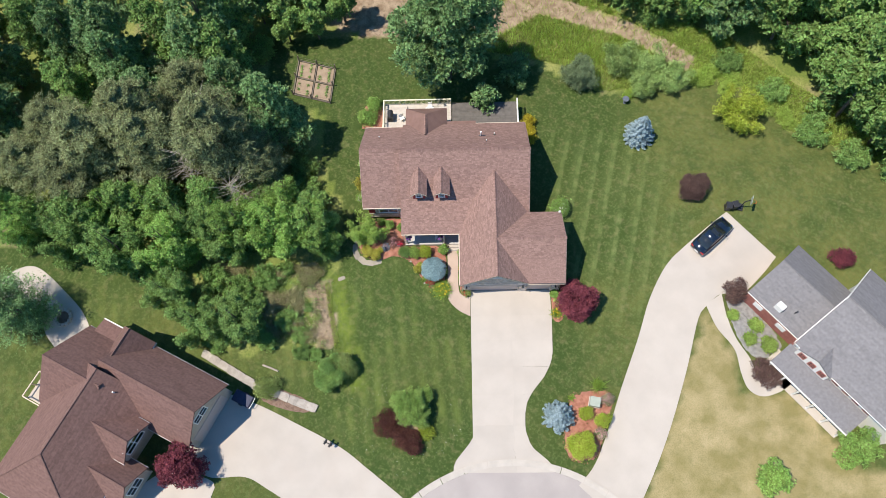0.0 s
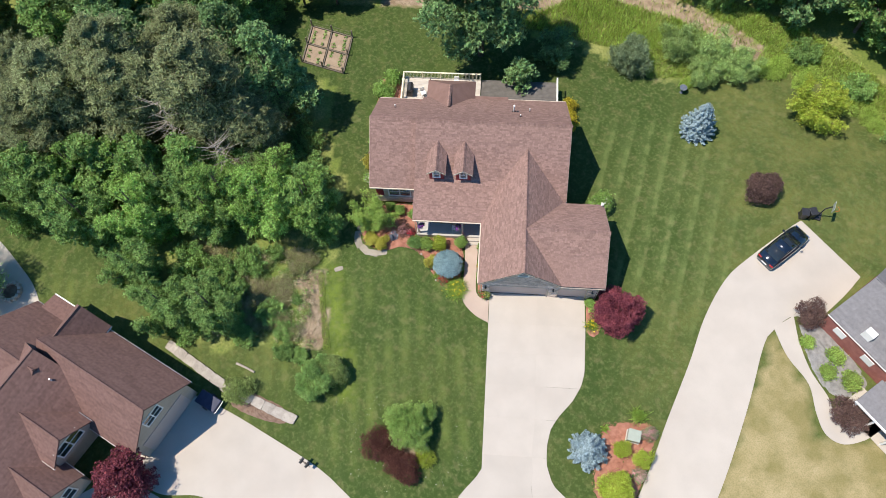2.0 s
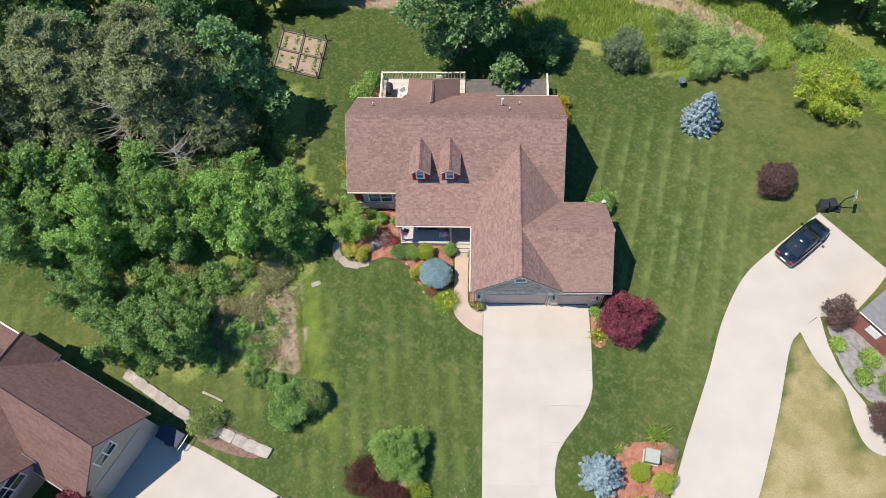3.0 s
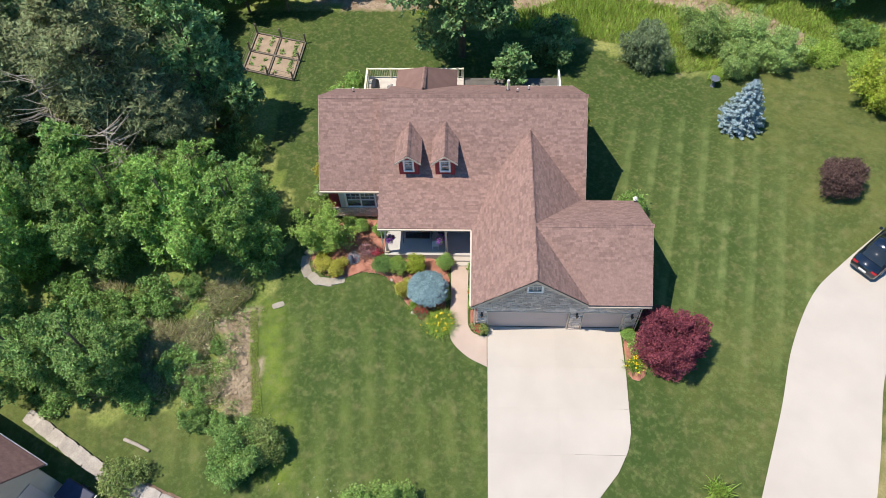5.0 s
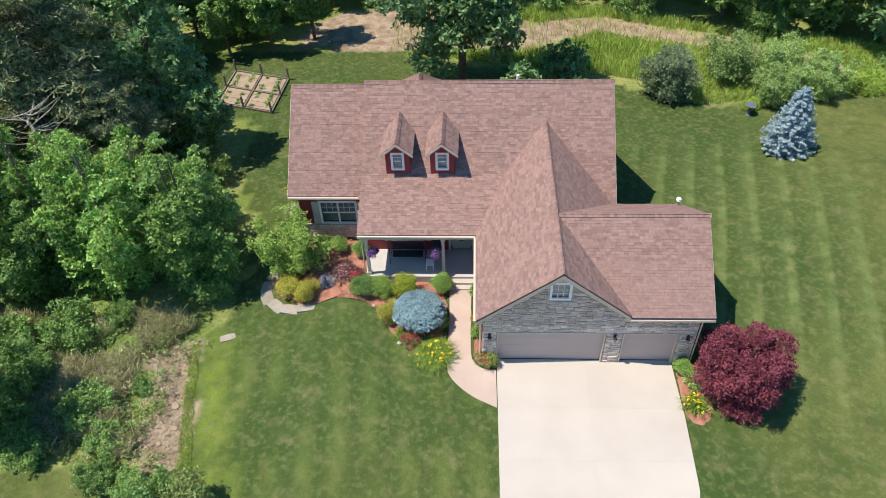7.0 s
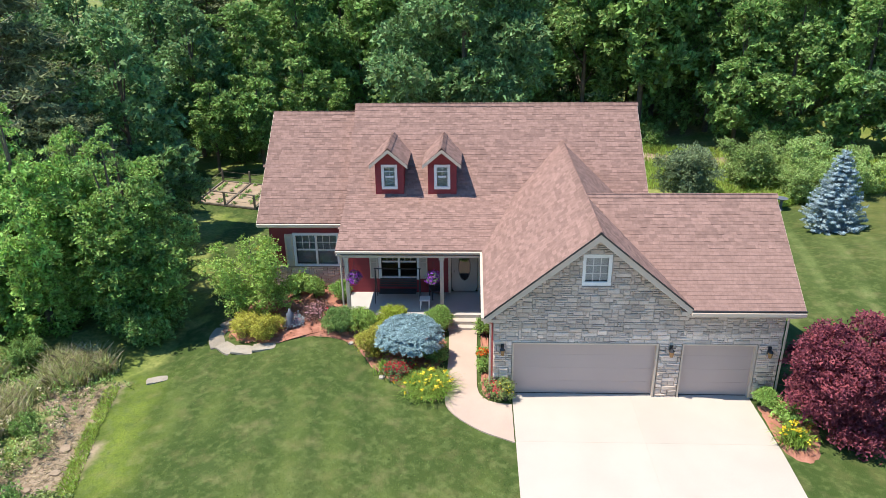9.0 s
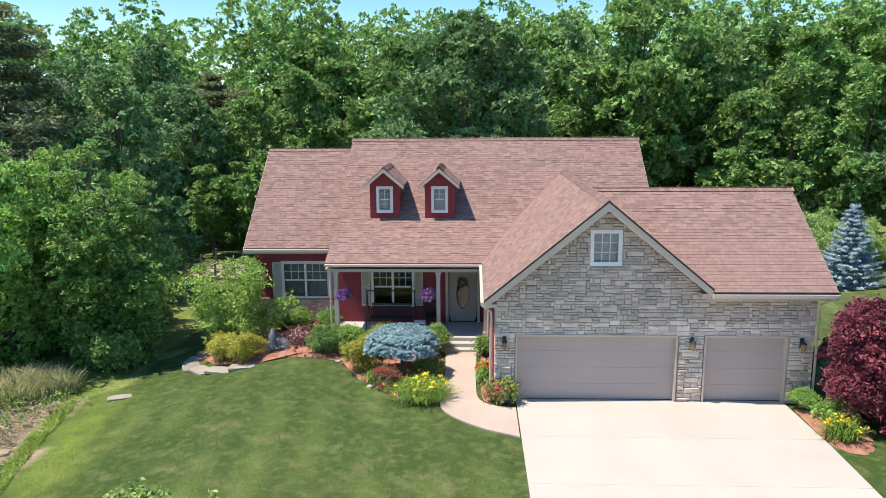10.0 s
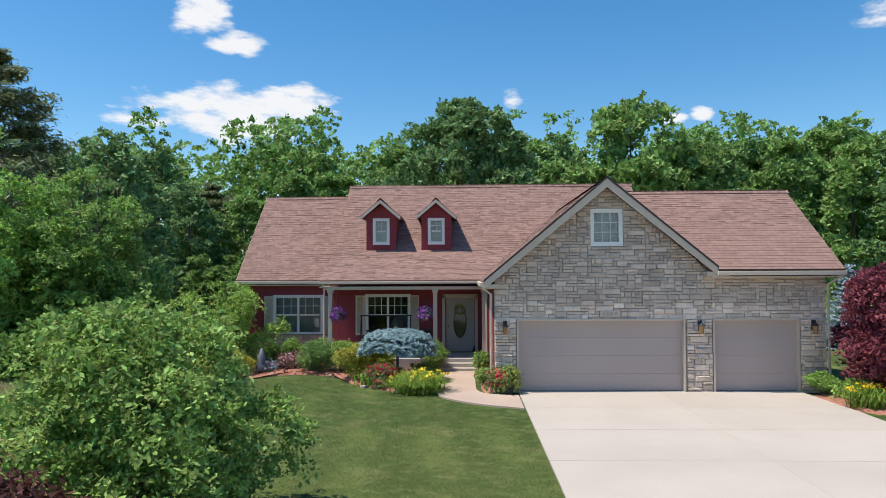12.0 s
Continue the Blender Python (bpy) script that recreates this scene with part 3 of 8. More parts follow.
def roofs():
    rf = new("roof")
    rf.parent = house
    rf["label"] = "brown architectural shingle roof"
    def plane(poly):
        sheet("roof_deck", poly, M_roofdeck, rf)
    # left wing
    plane([(-11.0, 8.2, 3.3), (-6.88, 8.2, 3.3), (-6.88, 12.9, 7.2), (-11.0, 12.9, 7.2)])
    plane([(-11.0, 17.6, 3.3), (-6.88, 17.6, 3.3), (-6.88, 12.9, 7.2), (-11.0, 12.9, 7.2)])
    # main part
    plane([(-6.95, 7.2, main_z(7.2)), (6.2, 7.2, main_z(7.2)), (6.2, 12.5, 7.66), (-6.95, 12.5, 7.66)])
    plane([(-6.95, 17.9, 3.28), (6.2, 17.9, 3.28), (6.2, 12.5, 7.66), (-6.95, 12.5, 7.66)])
    # porch
    plane([(-6.95, 5.2, 3.3), (-0.9, 5.2, 3.3), (0.6, 8.6, 4.505), (-6.95, 8.6, 4.505)])
    # garage gable
    plane([(-1.0, -0.35, 3.3), (-1.0, 5.2, 3.3), (0.46, 8.6, 4.51), (2.62, 10.75, 6.3), (2.62, -0.35, 6.3)])
    plane([(2.62, -0.35, 6.3), (5.78, -0.35, 3.68), (5.9, 7.25, 3.58), (2.62, 10.75, 6.3)])
    # garage wing
    plane([(5.72, -0.35, 3.6), (9.4, -0.35, 3.6), (9.4, 3.45, 6.28), (2.68, 3.45, 6.28)])
    plane([(2.7, 7.3, 3.58), (9.4, 7.3, 3.58), (9.4, 3.45, 6.28), (2.7, 3.45, 6.28)])
    # rear sunroom, hipped
    plane([(-6.7, 17.0, 3.1), (-6.7, 20.2, 2.75), (-4.45, 18.3, 4.75), (-4.45, 15.6, 5.15)])
    plane([(-2.2, 17.0, 3.1), (-2.2, 20.2, 2.75), (-4.45, 18.3, 4.75), (-4.45, 15.6, 5.15)])
    plane([(-6.7, 20.2, 2.75), (-2.2, 20.2, 2.75), (-4.45, 18.3, 4.75)])
    plane([(-2.4, 17.5, 3.12), (0.9, 17.5, 3.12), (0.9, 18.5, 2.85), (-2.4, 18.5, 2.85)])
    return rf


roof = roofs()


def solid(name, mat, *prisms, parent=house, label=""):
    bm = bmesh.new()
    for pts, way in prisms:
        prism(bm, pts, way)
    return part(name, bm, mat, parent, label)


def wall_xz(poly, y0, y1):
    return ([(x, y0, z) for x, z in poly], (0, y1 - y0, 0))


def wall_yz(poly, x0, x1):
    return ([(x0, y, z) for y, z in poly], (x1 - x0, 0, 0))


def rect(a, b, c, d):
    return [(a, c), (b, c), (b, d), (a, d)]


def window(parent, name, x0, x1, z0, z1, y, cols, rows, sashes=2, trim=M_white):
    """A window in a wall that faces -y: frame, glazing bars, panes."""
    w = new(name)
    w.parent = parent
    t = 0.07
    part("frame", boxes((x0 - 0.05, x1 + 0.05, y - 0.06, y + 0.05, z0 - 0.06, z0 + t), (x0 - 0.05, x1 + 0.05, y - 0.05, y + 0.05, z1 - t, z1 + 0.05),
                        (x0 - 0.05, x0 + t, y - 0.05, y + 0.05, z0 + t, z1 - t), (x1 - t, x1 + 0.05, y - 0.05, y + 0.05, z0 + t, z1 - t), bevel=0.006), trim, w)
    wide = (x1 - x0 - 2 * t) / sashes
    zm = (z0 + z1) / 2
    for s in range(sashes):
        a = x0 + t + s * wide
        if s:
            part("mullion", boxes((a - 0.045, a + 0.045, y - 0.045, y + 0.045, z0 + t, z1 - t), bevel=0.005), trim, w)
        if rows == 2:
            part("meeting_rail", boxes((a + 0.045, a + wide - 0.045, y - 0.03, y + 0.03, zm - 0.03, zm + 0.03)), trim, w)
        lo, hi = (zm + 0.03, z1 - t) if rows == 2 else (z0 + t, z1 - t)
        for c in range(1, cols):
            u = a + wide * c / cols
            part("glazing_bar", boxes((u - 0.011, u + 0.011, y - 0.022, y + 0.012, lo, hi)), trim, w)
        n = 2 if rows == 2 else rows
        for r in range(1, n):
            u = lo + (hi - lo) * r / n
            part("glazing_bar", boxes((a, a + wide, y - 0.02, y + 0.01, u - 0.011, u + 0.011)), trim, w)
    p = part("pane", boxes((x0 + t - 0.01, x1 - t + 0.01, y + 0.014, y + 0.02, z0 + t - 0.01, z1 - t + 0.01)), M_glass, w, "clear reflecting glass")
    p.visible_shadow = False
    return w


def darkened_room(x0, x1, y0, y1, z0, z1):
    """Closed room added behind a window; its linings are coloured dark to look dim."""
    part("room_lining", boxes((x0, x1, y1, y1 + 0.05, z0, z1), (x0 - 0.05, x0, y0, y1, z0, z1), (x1, x1 + 0.05, y0, y1, z0, z1), (x0, x1, y0, y1, z0 - 0.05, z0), (x0, x1, y0, y1, z1, z1 + 0.05)), M_room, house, "unseen room lining coloured dark for dimness")


def shell():
    # garage front, built round doors and the gable window
    solid("garage_front_wall", M_mortar,
          wall_xz(rect(-0.67, -0.02, -0.5, 2.13), 0.02, 0.25), wall_xz(rect(4.90, 5.70, -0.5, 2.13), 0.02, 0.25), wall_xz(rect(8.19, 8.97, -0.5, 2.13), 0.02, 0.25),
          wall_xz(rect(-0.67, 8.97, 2.13, 3.42), 0.02, 0.25),
          wall_xz([(-0.5, 3.42), (2.22, 3.42), (2.22, 5.8), (1.9, 5.6)], 0.02, 0.25), wall_xz([(3.08, 3.42), (5.8, 3.42), (3.35, 5.55), (3.08, 5.75)], 0.02, 0.25),
          wall_xz(rect(2.22, 3.08, 3.42, 4.37), 0.02, 0.25), wall_xz([(2.22, 5.37), (3.08, 5.37), (3.08, 5.75), (2.65, 6.1), (2.22, 5.75)], 0.02, 0.25))
    window(house, "gable_window", 2.22, 3.08, 4.37, 5.37, 0.05, 3, 3, 1)
    # added sheet behind the glass; its pale colour imitates reflected sky
    part("blind", boxes((2.28, 3.02, 0.17, 0.18, 4.44, 5.31)), M_pale_reflection, house, "pale added sheet coloured like sky reflected in the panes")
    darkened_room(2.0, 3.3, 0.26, 1.5, 4.2, 5.5)
    solid("garage_side_wall", M_red, wall_yz(rect(0.25, 7.2, -0.5, 3.5), -0.67, -0.5), )
    solid("garage_end_wall", M_red, wall_yz([(0.25, -0.5), (6.95, -0.5), (6.95, 3.7), (3.45, 6.1), (0.25, 3.85)], 8.8, 8.97))
    solid("garage_back_wall", M_red, wall_xz(rect(5.9, 8.8, -0.5, 3.7), 6.8, 6.95))
    # main body
    solid("end_wall", M_red, wall_yz([(7.3, -2.2), (17.4, -2.2), (17.4, 3.5), (12.5, 7.45), (7.3, 3.25)], 5.7, 5.88), label="red siding gable end")
    solid("end_wall", M_red, wall_yz([(8.6, -2.2), (17.1, -2.2), (17.1, 3.5), (12.9, 7.0), (8.6, 3.45)], -10.6, -10.42), label="red siding gable end")
    solid("back_wall", M_red, wall_xz(rect(-10.42, 5.7, -2.2, 3.6), 17.1, 17.25))
    solid("upper_side_wall", M_red, wall_yz([(7.3, 3.1), (17.0, 3.3), (12.5, 7.45), (8.6, 4.3), (7.3, 3.7)], -6.85, -6.7))
    solid("porch_side_wall", M_red, wall_yz(rect(7.2, 8.6, 0.0, 3.5), -6.9, -6.7))
    # left wing front: stone base, siding and a window
    solid("wing_front_wall", M_red, wall_xz(rect(-10.6, -9.5, 0, 3.4), 8.6, 8.78), wall_xz(rect(-7.5, -6.7, 0, 3.4), 8.6, 8.78), wall_xz(rect(-9.5, -7.5, 0, 1.06), 8.6, 8.78), wall_xz(rect(-9.5, -7.5, 2.62, 3.4), 8.6, 8.78))
    window(house, "front_window", -9.5, -7.5, 1.06, 2.62, 8.6, 3, 2)
    darkened_room(-10.2, -7.0, 8.8, 11.5, 0.4, 3.0)
    # sheet behind the wing window, toned to imitate the panes' reflection
    part("blind", boxes((-9.42, -7.58, 8.72, 8.73, 1.14, 2.54)), M_dim_reflection, house, "drawn blind coloured blue-grey for the glass's reflection")
    # porch back wall with window and entrance
    W = 7.2
    for r in ((-6.7, -5.45, 0.4, 3.6), (-3.75, -2.45, 0.4, 3.6), (-5.45, -3.75, 0.4, 1.12), (-5.45, -3.75, 2.68, 3.6), (-2.45, -0.6, 2.72, 3.6), (-1.05, -0.6, 0.4, 2.72)):
        solid("porch_wall", M_red, wall_xz(rect(*r), W, W + 0.18))
    window(house, "porch_window", -5.45, -3.75, 1.12, 2.68, W, 3, 2)
    darkened_room(-6.4, -2.9, W + 0.2, 10.2, 0.5, 3.0)
    solid("sunroom_wall", M_white, wall_xz(rect(-6.3, -2.6, -1.4, 2.9), 19.6, 19.75), wall_yz(rect(17.25, 19.6, -1.4, 3.0), -6.3, -6.15), wall_yz(rect(17.25, 19.6, -1.4, 3.0), -2.75, -2.6))
    part("foundation", boxes((-6.7, -0.67, 7.21, 7.37, -0.5, 0.4)), M_mortar, house)


shell()

M_entry = surf("entry_door_paint", (0.33, 0.30, 0.26), (0.40, 0.365, 0.32), 1.0, 0.5, 0.03, 30)


def doors():
    for x0, x1 in ((0.0, 4.88), (5.72, 8.17)):
        d = new("garage_door")
        d.parent = house
        d["label"] = "closed taupe sectional garage door"
        for k in range(4):
            z0 = 0.02 + k * 0.53
            part("door_section", boxes((x0 + 0.01, x1 - 0.01, 0.13, 0.18, z0, z0 + 0.527)), M_doorpaint, d)
        part("door_frame", boxes((x0 - 0.02, x0 + 0.035, -0.06, 0.13, 0, 2.17), (x1 - 0.035, x1 + 0.02, -0.06, 0.13, 0, 2.17), (x0 + 0.035, x1 - 0.035, -0.06, 0.13, 2.11, 2.17)), M_beige, d)
        part("weather_strip", boxes((x0, x1, 0.12, 0.19, 0.03, 0.05)), M_dark, d)
    part("garage_lining", boxes((-0.5, 8.8, 0.6, 0.65, 0, 3)), M_room, house)
    d = new("front_door")
    d.parent = house
    d["label"] = "white front door with an oval glass light"
    part("door_frame", boxes((-2.45, -2.33, 7.12, 7.3, 0.42, 2.68), (-1.17, -1.05, 7.12, 7.3, 0.42, 2.68), (-2.45, -1.05, 7.12, 7.3, 2.56, 2.72)), M_beige, d)
    bm = bmesh.new()
    cx, cz, rx, rz, n = -1.75, 1.62, 0.25, 0.62, 32
    outer = [(-2.31, 0.45), (-1.19, 0.45), (-1.19, 2.56), (-2.31, 2.56)]
    ring = [(cx + rx * math.cos(2 * math.pi * k / n), cz + rz * math.sin(2 * math.pi * k / n)) for k in range(n)]
    def out(p):
        dx, dz = p[0] - cx, p[1] - cz
        s = min((0.56 / abs(dx)) if dx else 9e9, (((2.56 - cz) if dz > 0 else (cz - 0.45)) / abs(dz)) if dz else 9e9)
        return (cx + dx * s, cz + dz * s)
    for a, b in zip(ring, ring[1:] + ring[:1]):
        prism(bm, [(a[0], 7.24, a[1]), (b[0], 7.24, b[1]), (out(b)[0], 7.24, out(b)[1]), (out(a)[0], 7.24, out(a)[1])], (0, 0.05, 0))
    part("leaf", bm, M_entry, d)
    bm = bmesh.new()
    tube(bm, [(cx + rx * math.cos(2 * math.pi * k / n), 7.235, cz + rz * math.sin(2 * math.pi * k / n)) for k in range(n + 1)], 0.018, 6)
    part("oval_rim", bm, M_dark, d)
    bm = bmesh.new()
    prism(bm, [(x, 7.262, z) for x, z in ring], (0, 0.006, 0))
    part("glass_light", bm, M_glass, d).visible_shadow = False
    bm = bmesh.new()
    tube(bm, [(-2.2, 7.24, 1.42), (-2.2, 7.16, 1.42), (-2.2, 7.16, 1.5)], 0.016, 6)
    part("handle", bm, M_dark, d)
    darkened_room(-2.4, -1.1, 7.4, 9.0, 0.5, 2.7)


doors()


def trims():
    # fascias, gutters and rakes
    bm = bmesh.new()
    for a, b, z in ((-11.0, -6.95, 3.3),):
        box(bm, a, b, 8.1, 8.2, z - 0.17, z - 0.05, 0.01)
    part("gutter", bm, M_beige, house)
    part("gutter", boxes((-6.95, -1.02, 5.1, 5.2, 3.16, 3.25), bevel=0.01), M_beige, house)
    part("gutter", boxes((5.75, 9.4, -0.45, -0.35, 3.43, 3.55), bevel=0.01), M_beige, house)
    part("gutter", boxes((-1.1, -1.0, -0.3, 5.09, 3.13, 3.25), bevel=0.01), M_beige, house)
    part("drip_edge", boxes((5.75, 9.42, -0.42, -0.33, 3.585, 3.61)), M_dark, house, "dark metal drip edge")
    for r in ((-11.0, -6.95, 8.2, 8.6, 3.06, 3.1), (-6.95, -0.7, 5.2, 7.2, 3.02, 3.06), (5.6, 9.4, -0.35, 0.0, 3.36, 3.4), (-1.0, -0.67, -0.2, 5.2, 3.06, 3.1)):
        part("soffit", boxes(r), M_beige, house)
    part("porch_beam", boxes((-6.8, -0.7, 5.25, 5.42, 2.94, 3.02)), M_beige, house)
    for x0, z0 in ((-1.0, 3.3), (5.78, 3.68)):
        bm = bmesh.new()
        pts = [(x0, -0.36, z0 - 0.02), (2.62, -0.36, 6.28), (2.62, -0.36, 6.02), (x0, -0.36, z0 - 0.26)]
        prism(bm, pts, (0, -0.03, 0))
        part("rake_board", bm, M_beige, house)
        bm = bmesh.new()
        pts = [(x0, -0.395, z0 + 0.03), (2.62, -0.395, 6.34), (2.62, -0.395, 6.27), (x0, -0.395, z0 - 0.04)]
        prism(bm, pts, (0, -0.02, 0))
        part("drip_edge", bm, M_dark, house, "dark metal drip edge")
    for r in ((5.45, 6.1, -0.34, -0.02, 3.402, 3.54), (-1.02, -0.6, -0.36, -0.0, 3.102, 3.2)):
        part("rake_return", boxes(r), M_beige, house)
    for x, y0, z0, y1, z1, y2, z2 in ((9.4, -0.35, 3.6, 3.45, 6.28, 7.3, 3.58), (6.2, 7.2, 3.37, 12.5, 7.66, 17.9, 3.28), (-11.0, 8.2, 3.3, 12.9, 7.2, 17.6, 3.3)):
        s = 1 if x > 0 else -1
        for a, za in ((y0, z0), (y2, z2)):
            bm = bmesh.new()
            prism(bm, [(x, a, za - 0.03), (x, y1, z1 - 0.03), (x, y1, z1 - 0.2), (x, a, za - 0.2)], (0.02 * s, 0, 0))
            part("rake_board", bm, M_beige, house)
    # rear eave
    for r in ((-11.0, -6.95, 17.6, 17.7, 3.13, 3.25), (0.9, 6.2, 17.9, 18.0, 3.1, 3.23)):
        part("gutter", boxes(r, bevel=0.01), M_beige, house)


trims()


def dormer(cx):
    y, w, zb, ze, zp = 8.62, 0.62, 4.48, 5.95, 6.55
    d = new("dormer")
    d.parent = house
    d["label"] = "small red gabled dormer with a sash window"
    yb = lambda z: 8.6 + (z - 4.5) / RS + 0.1
    part("front_wall", boxes((cx - w, cx - 0.3, y, y + 0.12, zb - 0.1, ze), (cx + 0.3, cx + w, y, y + 0.12, zb - 0.1, ze), (cx - 0.3, cx + 0.3, y, y + 0.12, zb - 0.1, 4.8), (cx - 0.3, cx + 0.3, y, y + 0.12, 5.8, ze)), M_red, d)
    solid("gable", M_red, ([(cx - w, y, ze), (cx + w, y, ze), (cx, y, zp - 0.1)], (0, 0.12, 0)), parent=d)
    for s in (-1, 1):
        solid("cheek", M_red, ([(cx + s * w, y + 0.12, zb - 0.1), (cx + s * w, y + 0.12, ze), (cx + s * w, yb(ze), ze)], (-s * 0.1, 0, 0)), parent=d)
        e = cx + s * 0.83
        sheet("roof_slope", [(e, 8.3, 5.92), (cx, 8.3, 6.62), (cx, yb(6.62), 6.62), (e, yb(5.92), 5.92)], M_roofdeck, d, 0.07)
        solid("rake_board", M_beige, ([(e, 8.29, 5.9), (cx, 8.29, 6.6), (cx, 8.29, 6.45), (e, 8.29, 5.75)], (0, -0.03, 0)), parent=d)
        n = 11
        for k in range(n):
            z = zb + 0.02 + k * 0.11
            if z < 5.8:
                x0, x1 = (cx - w, cx - 0.36) if s < 0 else (cx + 0.36, cx + w)
                solid("siding_board", M_red, ([(x0, y, z), (x0, y - 0.022, z), (x0, y - 0.006, z + 0.112), (x0, y, z + 0.112)], (x1 - x0, 0, 0)), parent=d)
    w_ = window(d, "window", cx - 0.3, cx + 0.3, 4.8, 5.8, y + 0.02, 2, 2, 1)
    for o in list(w_.children):
        o.parent = d
        o.name = "window_" + o.name.split(".")[0]
    bpy.data.objects.remove(w_)
    part("room_lining", boxes((cx - 0.5, cx + 0.5, y + 0.9, y + 0.95, 4.6, 5.9), (cx - 0.52, cx - 0.48, y + 0.13, y + 0.9, 4.6, 5.9), (cx + 0.48, cx + 0.52, y + 0.13, y + 0.9, 4.6, 5.9)), M_room, d)
    # added pale sheet, coloured as the sky's reflection in the sash
    part("blind", boxes((cx - 0.33, cx + 0.33, y + 0.16, y + 0.17, 4.8, 5.8)), M_pale_reflection, d, "pale added sheet coloured like sky reflected in the panes")


dormer(-5.03)
dormer(-2.73)


def porch():
    p = thing("porch", "raised concrete front porch with two steps", "porch", kind="structure")
    part("floor", boxes((-6.75, -0.7, 5.12, 7.2, -0.3, 0.42), bevel=0.015), M_porch, p)
    part("step", boxes((-2.4, -1.1, 4.8, 5.12, -0.2, 0.28), bevel=0.012), M_concrete, p)
    part("step", boxes((-2.4, -1.1, 4.5, 4.8, -0.2, 0.14), bevel=0.012), M_concrete, p)
    for x in (-6.55, -2.65, -0.85):
        part("porch_post", boxes((x - 0.075, x + 0.075, 5.26, 5.41, 0.42, 2.95), (x - 0.11, x + 0.11, 5.225, 5.445, 0.42, 0.6), (x - 0.11, x + 0.11, 5.225, 5.445, 2.84, 2.94), bevel=0.008), M_beige, house)


M_porch = surf("porch_floor", (0.40, 0.385, 0.365), (0.48, 0.46, 0.435), 1.2, 0.8, 0.1, 30)
porch()


# ---- neighbouring houses ----
def roof_slope(h, poly, roofmat):
    """One roof slope with its courses and gutter; poly: two eave corners, then two ridge corners."""
    bm = bmesh.new()
    prism(bm, poly, (0, 0, 0.16))
    slope = part("roof_slope", bm, roofmat, h)
    a, b, c, d = (Vector(q) + Vector((0, 0, 0.16)) for q in poly)
    n = int((d - a).length / 0.2)
    v, f = [], []
    up = (b - a).cross(d - a).normalized()
    up *= 1 if up.z > 0 else -1
    for k in range(n):
        p, q, r, s = a.lerp(d, k / n), b.lerp(c, k / n), b.lerp(c, (k + 1) / n), a.lerp(d, (k + 1) / n)
        w = max(1, int((q - p).length / 0.9))
        for j in range(w):
            i = len(v)
            u0, u1 = j / w, (j + 1) / w
            v += [p.lerp(q, u0) + up * 0.007, p.lerp(q, u1) + up * 0.007, s.lerp(r, u1) + up * 0.002, s.lerp(r, u0) + up * 0.002, p.lerp(q, u0), p.lerp(q, u1)]
            f += [(i, i + 1, i + 2, i + 3), (i + 4, i + 5, i + 1, i)]
    quads("shingle_roofing", v, f, roofmat, slope)["kind"] = "stuff"
    bm = bmesh.new()
    tube(bm, [Vector(poly[0]) + Vector((0, 0, 0.02)), Vector(poly[1]) + Vector((0, 0, 0.02))], 0.06, 6)
    part("gutter", bm, M_white, h)


def gable_block(h, x0, x1, y0, y1, eave, ridge, along, wallmat, roofmat, over=0.4, foot=-1.2):
    """Walls and a two-slope roof in the house's own axes; along: the ridge's axis."""
    part("wall", boxes((x0, x1, y0, y1, foot, eave)), wallmat, h)
    if along == "x":
        m = (y0 + y1) / 2
        drop = over * (ridge - eave) / (m - y0)
        edges = [[(x0 - over, a, eave - drop), (x1 + over, a, eave - drop), (x1 + over, m, ridge), (x0 - over, m, ridge)] for a in (y0 - over, y1 + over)]
        ends = [([(x, y0, eave), (x, y1, eave), (x, m, ridge - 0.03)], (0.15, 0, 0)) for x in (x0, x1 - 0.15)]
        caps = ((x0 - over, m), (x1 + over, m))
    else:
        m = (x0 + x1) / 2
        drop = over * (ridge - eave) / (m - x0)
        edges = [[(a, y0 - over, eave - drop), (a, y1 + over, eave - drop), (m, y1 + over, ridge), (m, y0 - over, ridge)] for a in (x0 - over, x1 + over)]
        ends = [([(x0, y, eave), (x1, y, eave), (m, y, ridge - 0.03)], (0, 0.15, 0)) for y in (y0, y1 - 0.15)]
        caps = ((m, y0 - over), (m, y1 + over))
    for pts, way in ends:
        bm = bmesh.new()
        prism(bm, pts, way)
        part("gable", bm, wallmat, h)
    for poly in edges:
        roof_slope(h, poly, roofmat)
    bm = bmesh.new()
    p, q = (Vector((*c, ridge + 0.17)) for c in caps)
    tube(bm, [p, q], 0.07, 6)
    part("ridge_cap", bm, roofmat, h)


